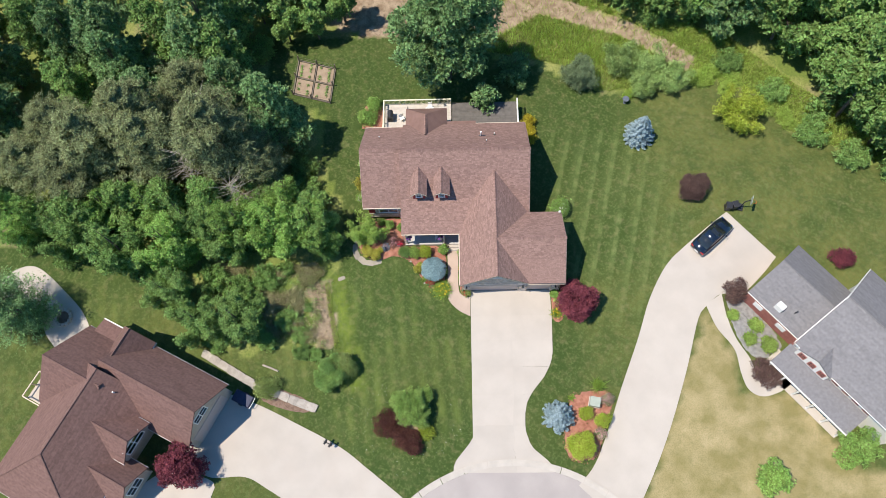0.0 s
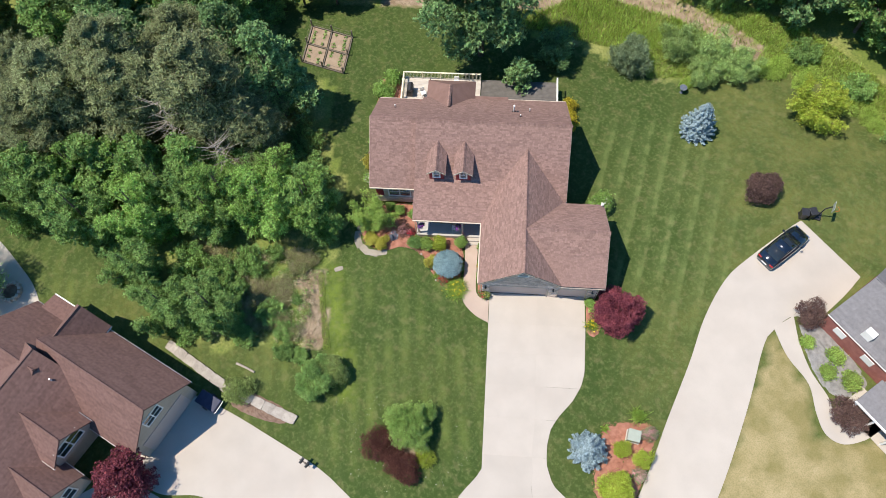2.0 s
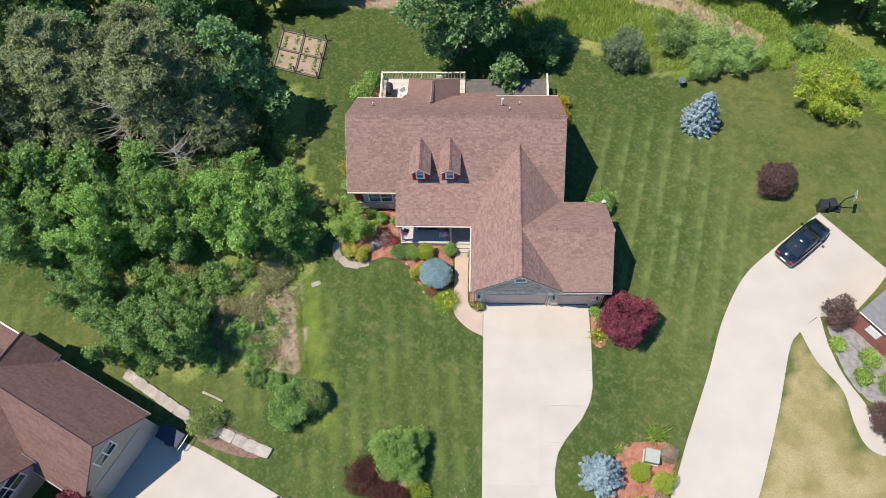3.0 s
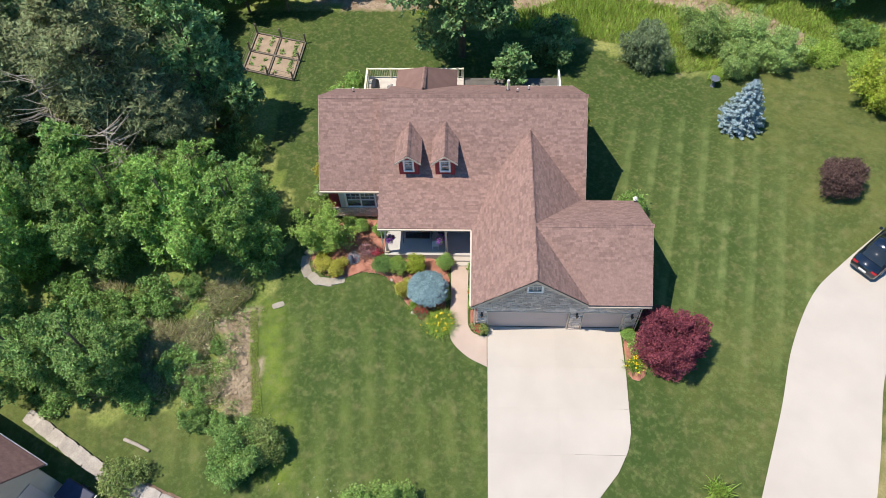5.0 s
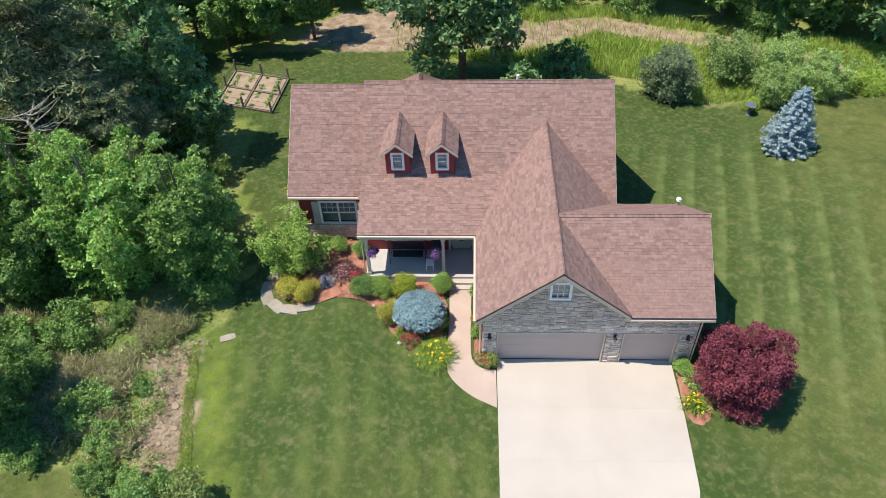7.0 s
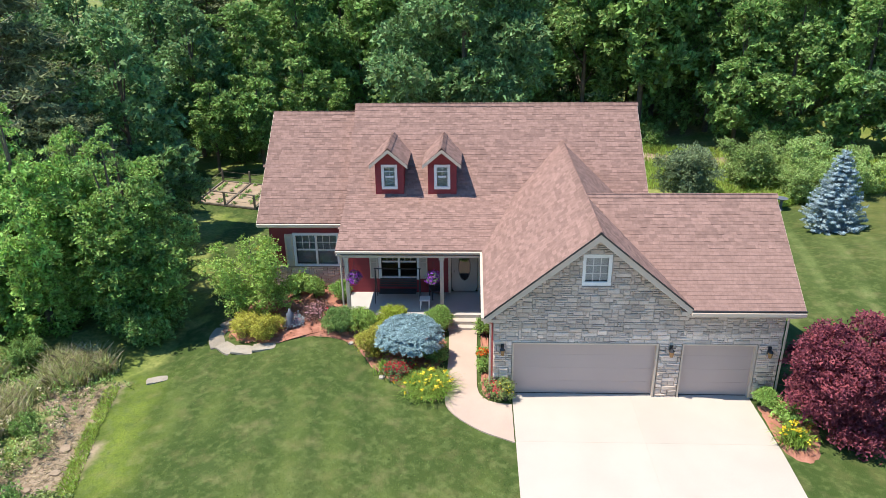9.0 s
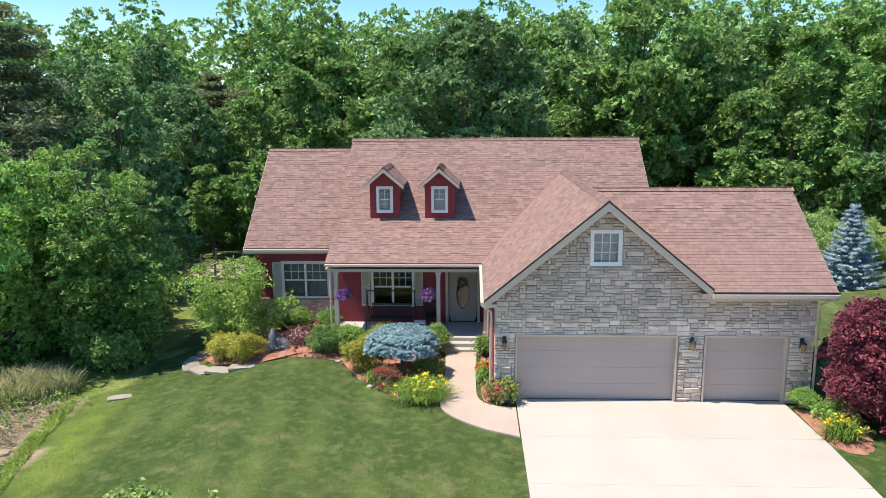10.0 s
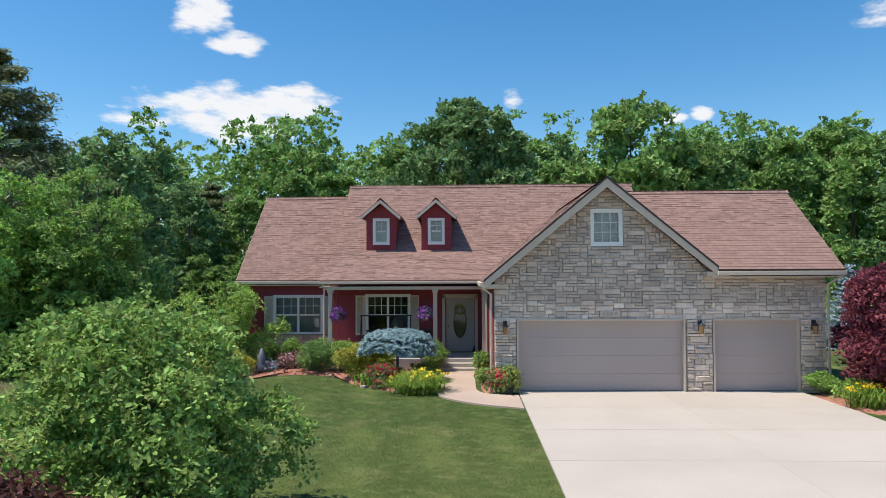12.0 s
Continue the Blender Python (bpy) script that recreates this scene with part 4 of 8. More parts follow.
def side_window(h, at, w, z0, z1, axis, mat=M_white):
    """A framed window on a neighbour's wall; axis: +x, -x or -y, the way it faces."""
    x, y = at
    win = new("window")
    win.parent = h
    F, G = bmesh.new(), bmesh.new()
    for a, b, c, d in ((-w / 2, w / 2, z0, z0 + 0.1), (-w / 2, w / 2, z1 - 0.1, z1), (-w / 2, -w / 2 + 0.1, z0 + 0.1, z1 - 0.1), (w / 2 - 0.1, w / 2, z0 + 0.1, z1 - 0.1), (-0.05, 0.05, z0 + 0.1, z1 - 0.1), (-w / 2 + 0.1, w / 2 - 0.1, (z0 + z1) / 2 - 0.03, (z0 + z1) / 2 + 0.03)):
        if axis == "-y":
            box(F, x + a, x + b, y - 0.07, y + 0.02, c, d)
        else:
            s = 1 if axis == "+x" else -1
            box(F, min(x - 0.02 * s, x + 0.07 * s), max(x - 0.02 * s, x + 0.07 * s), y + a, y + b, c, d)
    if axis == "-y":
        box(G, x - w / 2 + 0.05, x + w / 2 - 0.05, y - 0.03, y - 0.01, z0 + 0.05, z1 - 0.05)
    else:
        s = 1 if axis == "+x" else -1
        box(G, min(x + 0.01 * s, x + 0.03 * s), max(x + 0.01 * s, x + 0.03 * s), y - w / 2 + 0.05, y + w / 2 - 0.05, z0 + 0.05, z1 - 0.05)
    part("frame", F, mat, win)
    part("pane", G, M_darkpane, win, "dark reflecting glass")


M_darkpane = paint("dark_window_pane", (0.02, 0.025, 0.03), 0.04, 0.0, 0.5)
M_cream = surf("cream_rail", (0.72, 0.69, 0.50), (0.80, 0.77, 0.58), 2, 0.6, 0.03)
M_tan = surf("tan_siding", (0.40, 0.33, 0.27), (0.47, 0.40, 0.33), 1, 0.7, 0.05)
M_brick = surf("red_brick", (0.25, 0.085, 0.07), (0.34, 0.13, 0.105), 2, 0.9, 0.5, 14)


def brown_house():
    h = thing("house", "large tan house with many brown shingle gables", "house", m=pose(-23.6, -9.8, -0.35, 0, 0, -27))
    D = M_shingle_dark
    gable_block(h, -10.5, -0.45, -6.6, -0.4, 3.0, 6.4, "x", M_tan, D)
    gable_block(h, -15.4, -9.6, -9.3, -1.6, 3.0, 6.7, "x", M_tan, D)
    part("wall", boxes((-15.0, -5.3, -17.6, -4.4, -1.2, 2.95)), M_tan, h)
    for x in (-15.5, -4.8):
        roof_slope(h, [(x, -18.0, 2.75), (x, -4.2, 2.75), (-10.15, -4.2, 7.1), (-10.15, -12.7, 7.1)], D)
    roof_slope(h, [(-15.5, -18.0, 2.75), (-4.8, -18.0, 2.75), (-10.1, -12.7, 7.1), (-10.2, -12.7, 7.1)], D)
    for p, q in (((-10.15, -4.2, 7.26), (-10.15, -12.7, 7.26)), ((-10.15, -12.7, 7.26), (-4.8, -18.0, 2.91)), ((-10.15, -12.7, 7.26), (-15.5, -18.0, 2.91))):
        bm = bmesh.new()
        tube(bm, [p, q], 0.07, 6)
        part("ridge_cap", bm, D, h)
    gable_block(h, -12.1, -8.9, -4.2, 0.0, 3.4, 5.5, "y", M_tan, D, 0.3)
    gable_block(h, -9.5, -4.7, -10.3, -6.7, 3.9, 5.7, "x", M_tan, D, 0.3, 2.5)
    gable_block(h, -9.5, -3.2, -13.8, -10.4, 2.7, 4.5, "x", M_tan, D, 0.4)
    bm = bmesh.new()
    prism(bm, [(-15.0, 0.0, 2.55), (-9.5, 0.0, 2.55), (-9.5, -1.7, 2.95), (-15.0, -1.7, 2.95)], (0, 0, 0.12))
    part("porch_roof", bm, D, h)
    part("porch_gutter", boxes((-15.0, -9.5, -0.02, 0.1, 2.5, 2.66)), M_white, h)
    for x in (-14.8, -12.4):
        part("porch_post", boxes((x - 0.07, x + 0.07, -0.2, -0.06, -0.8, 2.55)), M_white, h)
    side_window(h, (-4.7, -8.5), 2.4, 3.1, 4.7, "+x")
    side_window(h, (-0.45, -3.6), 1.8, 3.3, 4.6, "+x")
    side_window(h, (-3.2, -12.1), 1.8, 1.0, 2.6, "+x")
    part("garage_door", boxes((-0.45, -0.39, -5.9, -1.2, -0.3, 2.1)), M_doorpaint, h, "closed taupe garage door")
    part("balcony_floor", boxes((-18.6, -15.4, -10.2, -7.4, -0.2, 0.3)), M_tan, h)
    for q in ((-18.65, -18.55, -10.2, -7.4), (-18.55, -15.4, -10.25, -10.15), (-18.55, -15.4, -7.45, -7.35)):
        part("balcony_rail", boxes((*q, 1.15, 1.25)), M_beige, h)
    for x, y in ((-18.6, -10.2), (-18.6, -7.4), (-18.6, -8.8), (-16.2, -10.2)):
        part("rail_post", boxes((x - 0.05, x + 0.05, y - 0.05, y + 0.05, 0.3, 1.15)), M_beige, h)
    bm = bmesh.new()
    tube(bm, [(-8.2, -5.4, 5.2), (-8.2, -5.4, 6.0)], 0.07, 8)
    part("vent_pipe", bm, M_white, h)
    return h


def grey_house():
    h = thing("house", "white and pale grey house with a grey shingle roof", "house", m=pose(26.6, -1.6, 0.95, 0, 0, -50))
    gable_block(h, 0.3, 6.6, 0.5, 7.5, 2.6, 4.9, "x", M_brick, M_shingle_grey, 0.15)
    gable_block(h, 6.6, 18.0, -0.6, 9.4, 4.5, 7.3, "x", M_white, M_shingle_grey)
    gable_block(h, 6.9, 10.3, -1.1, 0.7, 4.3, 5.2, "y", M_white, M_shingle_grey, 0.1, 2.6)
    for a in (-1.0, 9.8):
        z = 4.5 - 0.4 * 0.56
        bm = bmesh.new()
        prism(bm, [(6.14, a, z - 0.06), (6.14, 4.4, 7.26), (6.14, 4.4, 7.5), (6.14, a, z + 0.18)], (-0.06, 0, 0))
        part("rake_board", bm, M_white, h)
    bm = bmesh.new()
    prism(bm, [(6.1, -3.1, 2.3), (15.0, -3.1, 2.3), (15.0, -0.7, 2.95), (6.1, -0.7, 2.95)], (0, 0, 0.14))
    part("porch_roof", bm, M_shingle_grey, h)
    part("porch_gutter", boxes((6.1, 15.0, -3.22, -3.1, 2.27, 2.43)), M_white, h)
    for k in range(6):
        part("porch_post", boxes((6.3 + k * 1.7, 6.45 + k * 1.7, -3.05, -2.9, 0.1, 2.3)), M_white, h)
    part("porch_floor", boxes((6.0, 15.0, -3.2, -0.6, -0.6, 0.1)), M_concrete, h)
    for x in (7.5, 8.6, 9.7):
        side_window(h, (x, -1.1), 0.7, 3.25, 4.1, "-y", M_brick)
    for k in range(4):
        side_window(h, (11.1 + k * 1.15, -0.62), 0.75, 3.25, 4.05, "-y", M_brick)
    for x in (1.8, 4.6):
        part("wall_panel", boxes((x - 0.5, x + 0.5, 0.44, 0.52, 1.1, 1.9), bevel=0.01), M_white, h)
    # plain white box for a tall roof vent
    part("skylight", boxes((2.7, 3.5, 0.8, 1.4, 2.8, 3.85), bevel=0.03), M_white, h)
    for x, y in ((4.4, 1.6),):
        bm = bmesh.new()
        tube(bm, [(x, y, 3.0), (x, y, 4.2)], 0.05, 8)
        part("vent_pipe", bm, M_dark, h)
    return h


brown_house()
grey_house()


# ---- plants ----
rng = np.random.default_rng(7)


def unit(n):
    v = rng.normal(size=(n, 3))
    return v / np.linalg.norm(v, axis=1)[:, None]


def leaf_cards(pos, nrm, size, long=1.5, fold=0.25, jitter=1.1, small=False):
    """Leaves at pos, facing roughly nrm: folded four-cornered ones, or small three-cornered ones."""
    n = len(pos)
    nn = nrm + jitter * unit(n)
    nn /= np.linalg.norm(nn, axis=1)[:, None]
    t = np.cross(nn, unit(n))
    t /= np.linalg.norm(t, axis=1)[:, None] + 1e-9
    s = np.cross(nn, t)
    sz = size * rng.uniform(0.6, 1.35, n)[:, None]
    a = pos - t * sz * long * 0.5
    c = pos + t * sz * long * 0.5 - nn * sz * fold
    b = pos + s * sz * 0.5 - nn * sz * fold * 0.3
    d = pos - s * sz * 0.5 - nn * sz * fold * 0.3
    if small:
        return np.stack([a + s * sz * 0.5, c, a - s * sz * 0.5], 1).reshape(-1, 3)
    return np.stack([a, b, c, d], 1).reshape(-1, 3)


def crown_points(lobes, n, shell=0.5, tuft=0.0, per=11):
    """Points and outward normals spread over ball-shaped lobes (x, y, z, r); tuft: the radius of the sprays they gather in."""
    if tuft:
        c, cd = crown_points(lobes, max(8, int(n / per * 1.9)), shell)
        A = np.array(lobes, float)[:400]
        deep = (np.linalg.norm((c[:, None] - A[None, :, :3]) / np.array([1, 1, 0.85]), axis=2) / A[None, :, 3]).min(1)
        keep = deep > np.quantile(deep, 0.47)
        c, cd = c[keep], cd[keep]
        way = cd + 0.45 * unit(len(c))
        s = rng.random((len(c), per))
        reach = tuft * rng.uniform(1.0, 4.0, (len(c), 1))
        p = (c[:, None] + way[:, None] * ((s - 0.35) * reach)[..., None]).reshape(-1, 3)
        p += rng.normal(size=p.shape) * (tuft * (1.0 - 0.7 * s)).reshape(-1, 1) * np.array([0.8, 0.8, 0.5])
        p[:, 2] -= (0.35 * tuft * s ** 2).ravel()
        d = np.repeat(cd, per, 0) + np.array([0, 0, 0.65])
        return p, d / np.linalg.norm(d, axis=1)[:, None]
    lobes = np.array(lobes, float)
    w = lobes[:, 3] ** 2
    k = rng.choice(len(lobes), n, p=w / w.sum())
    d = unit(n)
    d[:, 2] = np.abs(d[:, 2]) * np.where(rng.random(n) < 0.74, 1, -1)
    r = lobes[k, 3] * (rng.uniform(shell, 1.05, n) + 0.12 * np.minimum(np.abs(rng.normal(size=n)), 1.5) * (rng.random(n) < 0.35))
    p = lobes[k, :3] + d * r[:, None] * np.array([1, 1, 0.85])
    return p, d


def leaf_mesh(name, pos, nrm, size, mat, parent, long=1.4, fold=0.3, jitter=1.0, label="", small=False):
    v = leaf_cards(pos, nrm, size, long, fold, jitter, small)
    f = np.arange(len(v)).reshape(-1, 3 if small else 4)
    return quads(name, v, f, mat, parent, label)


def round_lobes(h0, h1, r, count, lobe=0.36, top=0.55):
    """Lobes over an uneven egg-shaped crown from h0 to h1 with widest radius about r."""
    out = []
    reach = rng.uniform(0.62, 1.2, (4, 7))
    for _ in range(count):
        u = rng.random() ** 0.8
        a = rng.uniform(0, 2 * math.pi)
        prof = math.sin(math.pi * min(0.98, 0.14 + 0.84 * u)) ** top
        rr = r * prof * rng.uniform(0.35, 0.85) * reach[min(3, int(u * 4)), int(a / (2 * math.pi) * 7) % 7]
        lr = r * lobe * rng.uniform(0.5, 1.25) * (0.55 + 0.45 * prof)
        out.append((rr * math.cos(a), rr * math.sin(a), h0 + (h1 - h0) * u, lr))
    return out


def stem_lobes(h0, h, r, stems=9, lobe=0.25):
    """Lobes strung along upright and leaning stems, so that the crown breaks into separate leafy branches."""
    out = []
    for k in range(stems):
        a = 2 * math.pi * (k + rng.uniform(-0.4, 0.4)) / stems
        q = rng.uniform(0.3, 1.05) if k else 0.1
        tip = Vector((r * q * math.cos(a), r * q * math.sin(a), h * (1 - 0.42 * q ** 1.4 * rng.uniform(0.55, 1.25))))
        n = 6
        for i in range(n):
            u = (i + rng.uniform(0.25, 0.95)) / n
            lr = lobe * r * (1.2 - 0.68 * u) * rng.uniform(0.75, 1.2)
            c = Vector((tip.x * u ** 0.6, tip.y * u ** 0.6, h0 + (tip.z - h0) * u))
            out.append((c.x, c.y, c.z, lr))
            if rng.random() < 0.6:
                b = a + rng.uniform(-1.3, 1.3)
                d = lr * rng.uniform(0.9, 1.5)
                out.append((c.x + d * math.cos(b), c.y + d * math.sin(b), c.z + rng.uniform(-0.3, 0.25) * lr, lr * rng.uniform(0.5, 0.8)))
    return out


def sprays(lobes, leaves, reach=0.6, per=30, droop=0.3, thick=0.07, lift=0.12):
    """Leaves gathered in flat, outward-pointing sprays over the outside of the lobes, with gaps between them."""
    c, cd = crown_points(lobes, int(leaves / per * 1.9), 0.6)
    A = np.array(lobes, float)
    deep = (np.linalg.norm((c[:, None] - A[None, :, :3]) / np.array([1, 1, 0.85]), axis=2) / A[None, :, 3]).min(1)
    keep = deep > np.quantile(deep, 0.47)
    c, cd = c[keep], cd[keep]
    m = len(c)
    way = cd * np.array([1, 1, 0.6]) + 0.55 * unit(m) + np.array([0, 0, lift])
    way /= np.linalg.norm(way, axis=1)[:, None]
    nn = 0.55 * cd + np.array([0, 0, 0.7]) + 0.45 * unit(m)
    nn -= way * (nn * way).sum(1)[:, None]
    nn /= np.linalg.norm(nn, axis=1)[:, None] + 1e-9
    side = np.cross(nn, way)
    ln = reach * rng.uniform(0.55, 1.55, (m, 1))
    s = rng.random((m, per))
    w = rng.normal(size=(m, per)) * (0.36 * (1 - 0.7 * s) + 0.04)
    p = c[:, None] + way[:, None] * ((s - 0.35) * ln)[..., None] + side[:, None] * (w * ln)[..., None] + nn[:, None] * (rng.normal(size=(m, per)) * thick * ln)[..., None]
    p[..., 2] -= droop * ln * s ** 2
    d = np.repeat(nn[:, None], per, 1) + 0.4 * (s - 0.2)[..., None] * way[:, None]
    d = d.reshape(-1, 3)
    return p.reshape(-1, 3), d / np.linalg.norm(d, axis=1)[:, None]


def limbs(bm, lobes, h, r0, base=0.0, lean=(0, 0), branches=7):
    top = Vector((lean[0], lean[1], h))
    tube(bm, [(0, 0, base - 0.3), (lean[0] * 0.2, lean[1] * 0.2, h * 0.35), (lean[0] * 0.6, lean[1] * 0.6, h * 0.7), top], [r0 * 1.15, r0 * 0.85, r0 * 0.5, r0 * 0.12], 7)
    pick = [lobes[i] for i in rng.choice(len(lobes), min(branches, len(lobes)), replace=False)]
    for x, y, z, _ in pick:
        z0 = max(0.25 * h, min(z - 0.4, 0.8 * h) * 0.75)
        s = Vector((lean[0] * z0 / h, lean[1] * z0 / h, z0))
        e = Vector((x, y, z))
        m = (s + e) / 2 + Vector((0, 0, -0.08 * (e - s).length))
        tube(bm, [s, m, e], [r0 * 0.42, r0 * 0.28, r0 * 0.08], 5)


def broadleaf(name, label, mat, h, r, leaves, size, h0=0.25, lobes=34, lobe=0.36, trunk=0.16, category="tree", group="", lean=(0, 0), small=True, reach=0.5, per=18, stems=0, lift=0.12):
    t = thing(name, label, category, group)
    L = stem_lobes(h * h0, h * 0.96, r, stems, lobe) if stems else round_lobes(h * h0, h * 0.93, r, lobes, lobe)
    bm = bmesh.new()
    limbs(bm, L, h * 0.9, trunk, lean=lean)
    part("trunk", bm, M_bark, t)
    p, d = sprays(L, leaves, reach, per, lift=lift)
    leaf_mesh("crown", p, d, size * 0.95, mat, t, 1.9, 0.3, 0.95, small=small)
    return t


def pine(name, label, mat, h, r, leaves, size, h0=0.2, group="", whorls=13):
    """A pine with tiers of ragged boughs."""
    t = thing(name, label, "tree", group)
    bm = bmesh.new()
    tube(bm, [(0, 0, -0.3), (0.1, 0, h * 0.5), (0, 0, h)], [0.22, 0.13, 0.02], 7)
    P, D = [], []
    per = leaves // (whorls * 6)
    for k in range(whorls):
        u = k / (whorls - 1)
        z = h * (h0 + (0.97 - h0) * u)
        reach = r * (1 - u ** 4) * (0.6 + 0.4 * math.sin(math.pi * u)) * rng.uniform(0.5, 1.2) + 0.7
        for j in range(6):
            a = 2 * math.pi * (j + rng.uniform(-0.3, 0.3)) / 6 + k * 0.7
            ln = reach * rng.uniform(0.6, 1.1)
            e = Vector((ln * math.cos(a), ln * math.sin(a), z + 0.22 * ln))
            tube(bm, [(0, 0, z), Vector((0.5 * e.x, 0.5 * e.y, z + 0.02 * ln)), e], [0.05, 0.03, 0.01], 4)
            k3 = rng.integers(0, 5, per)
            tip = rng.uniform(0.35, 1.05, 5)
            s = tip[k3] + rng.uniform(-0.1, 0.1, per)
            swing = (rng.normal(size=5) * 0.28 * ln)[k3]
            w = np.full(per, 0.15 + 0.05 * ln)
            off = rng.normal(size=(per, 3)) * np.stack([w, w, w * 0.5], -1) + np.stack([-swing * math.sin(a), swing * math.cos(a), rng.normal(size=5)[k3] * 0.16], -1)
            P.append(np.outer(s, (e.x, e.y, 0)) + np.array([0, 0, z]) + np.stack([0 * s, 0 * s, 0.22 * ln * s], -1) + off)
            D.append(np.tile((0.4 * math.cos(a), 0.4 * math.sin(a), 0.9), (per, 1)))
    part("trunk", bm, M_bark, t)
    leaf_mesh("crown", np.concatenate(P), np.concatenate(D), size, mat, t, 3.2, 0.1, 0.8, small=True)
    return t


def spruce(name, label, mat, h, r, leaves, size, category="tree", group="", squat=0.0):
    """A cone of layered boughs that droop and lift at the tips, ending in a bare leader."""
    t = thing(name, label, category, group)
    bm = bmesh.new()
    tube(bm, [(0, 0, -0.2), (0, 0, h * 0.5), (0, 0, h * 0.99)], [0.13, 0.08, 0.012], 6)
    part("trunk", bm, M_bark, t)
    P, D = [], []
    tiers = int(h / 0.24)
    rows = []
    for k in range(tiers):
        u = k / tiers
        R = r * (1 - u) ** (0.85 - squat) * min(1.0, 0.82 + u * 1.6) + 0.06
        n = 5 + int(9 * R / r)
        for j in range(n):
            rows.append((h * (0.045 + 0.93 * u) + rng.uniform(-0.08, 0.08), 2 * math.pi * (j + rng.uniform(-0.35, 0.35)) / n + k * 0.9, R * rng.uniform(0.8, 1.1)))
    total = sum(q[2] + 0.15 for q in rows)
    for z, a, ln in rows:
        n = max(10, int(leaves * (ln + 0.15) / total))
        s = rng.random(n) ** 0.75
        arm = rng.integers(-2, 3, n) * 0.16
        off = arm * ln * np.clip(1.05 - s, 0, 1) + rng.normal(size=n) * 0.035
        x, y = ln * s * math.cos(a) - off * math.sin(a), ln * s * math.sin(a) + off * math.cos(a)
        P.append(np.stack([x, y, z - 0.16 * ln * s + 0.20 * ln * s ** 3 + rng.normal(size=n) * 0.03], -1))
        D.append(np.tile((0.55 * math.cos(a), 0.55 * math.sin(a), 0.8), (n, 1)))
    leaf_mesh("crown", np.concatenate(P), np.concatenate(D), size, mat, t, 2.4, 0.15, 0.5, small=True)
    return t


def bush(name, label, mat, h, r, leaves, size, category="shrub", group="", lobes=22, lobe=0.45, flower=None, base=0.0, petals=0.1, reach=0.0):
    """A dense low shrub on short stems; flower: a petal material scattered over the top."""
    t = thing(name, label, category, group)
    L = stem_lobes(h * 0.12, h * 0.9, r, 10, 0.3) if reach else round_lobes(h * 0.25 + base, h * 0.78 + base, r, lobes, lobe, 0.45)
    bm = bmesh.new()
    for k in range(5):
        a = k * 1.257
        tube(bm, [(0.05 * r * math.cos(a), 0.05 * r * math.sin(a), -0.1), (0.45 * r * math.cos(a), 0.45 * r * math.sin(a), h * 0.55 + base)], [0.035, 0.012], 5)
    part("stem", bm, M_bark, t)
    p, d = sprays(L, int(leaves * 1.8), reach, 22) if reach else crown_points(L, int(leaves * 1.8), 0.6, size * 1.5, 8)
    p[:, 2] = np.maximum(p[:, 2], 0.03)
    leaf_mesh("foliage", p, d, size * 0.82, mat, t, 1.7, small=True)
    if flower:
        n = max(20, int(leaves * petals))
        p, d = crown_points(L, n * 2, 1.0)
        keep = d[:, 2] > 0.1
        leaf_mesh("blossom", (p + 0.03 * d)[keep], d[keep], size * 1.1, flower, t, 1.0, 0.2, 0.4)
    return t


def grass_clump(name, label, mat, h, r, blades, category="grass clump", flower=None, width=0.03, group=""):
    """Arching blades from one root."""
    t = thing(name, label, category, group)
    v, f = [], []
    for _ in range(blades):
        a, b = rng.uniform(0, 2 * math.pi), rng.uniform(0.15, 1.0)
        x0, y0 = 0.25 * r * rng.normal(), 0.25 * r * rng.normal()
        ux, uy = math.cos(a), math.sin(a)
        reach, hh = r * b, h * (1.15 - 0.55 * b) * rng.uniform(0.8, 1.1)
        w = width * rng.uniform(0.7, 1.2)
        prev = None
        for k, (s, z) in enumerate(((0, 0), (0.35, 0.75), (0.75, 1.0), (1.0, 0.82))):
            ww = w * (1 - 0.3 * k)
            q = [(x0 + ux * reach * s - uy * ww, y0 + uy * reach * s + ux * ww, hh * z), (x0 + ux * reach * s + uy * ww, y0 + uy * reach * s - ux * ww, hh * z)]
            i = len(v)
            v += q
            if prev is not None:
                f.append((prev, prev + 1, i + 1, i))
            prev = i
    quads("foliage", v, f, mat, t)
    if flower:
        n = min(44, blades // 14)
        p = np.stack([rng.normal(size=n) * 0.45 * r, rng.normal(size=n) * 0.45 * r, h * rng.uniform(0.85, 1.15, n)], -1)
        leaf_mesh("blossom", np.repeat(p, 4, 0) + rng.normal(size=(n * 4, 3)) * 0.03, np.tile((0, 0, 1.0), (n * 4, 1)), 0.07, flower, t, 1.2, 0.4, 0.8)
    return t


def put(t, x, y, s=1.0, turn=None, sz=None, dz=0.0):
    a = rng.uniform(0, 360) if turn is None else turn
    t.matrix_basis = pose(x, y, height(x, y) + dz, 0, 0, a) @ Matrix.Diagonal((s, s, sz or s, 1))
    return t


def again(t, x, y, s=1.0, turn=None, sz=None, tilt=0.0, dz=0.0):
    a = rng.uniform(0, 360) if turn is None else turn
    return copy_thing_scaled(t, pose(x, y, height(x, y) + dz, tilt, 0, a), s, sz or s)


def copy_thing_scaled(t, m, s, sz):
    c = copy_thing(t, m)
    c.matrix_basis = m @ Matrix.Diagonal((s, s, sz, 1))
    return c


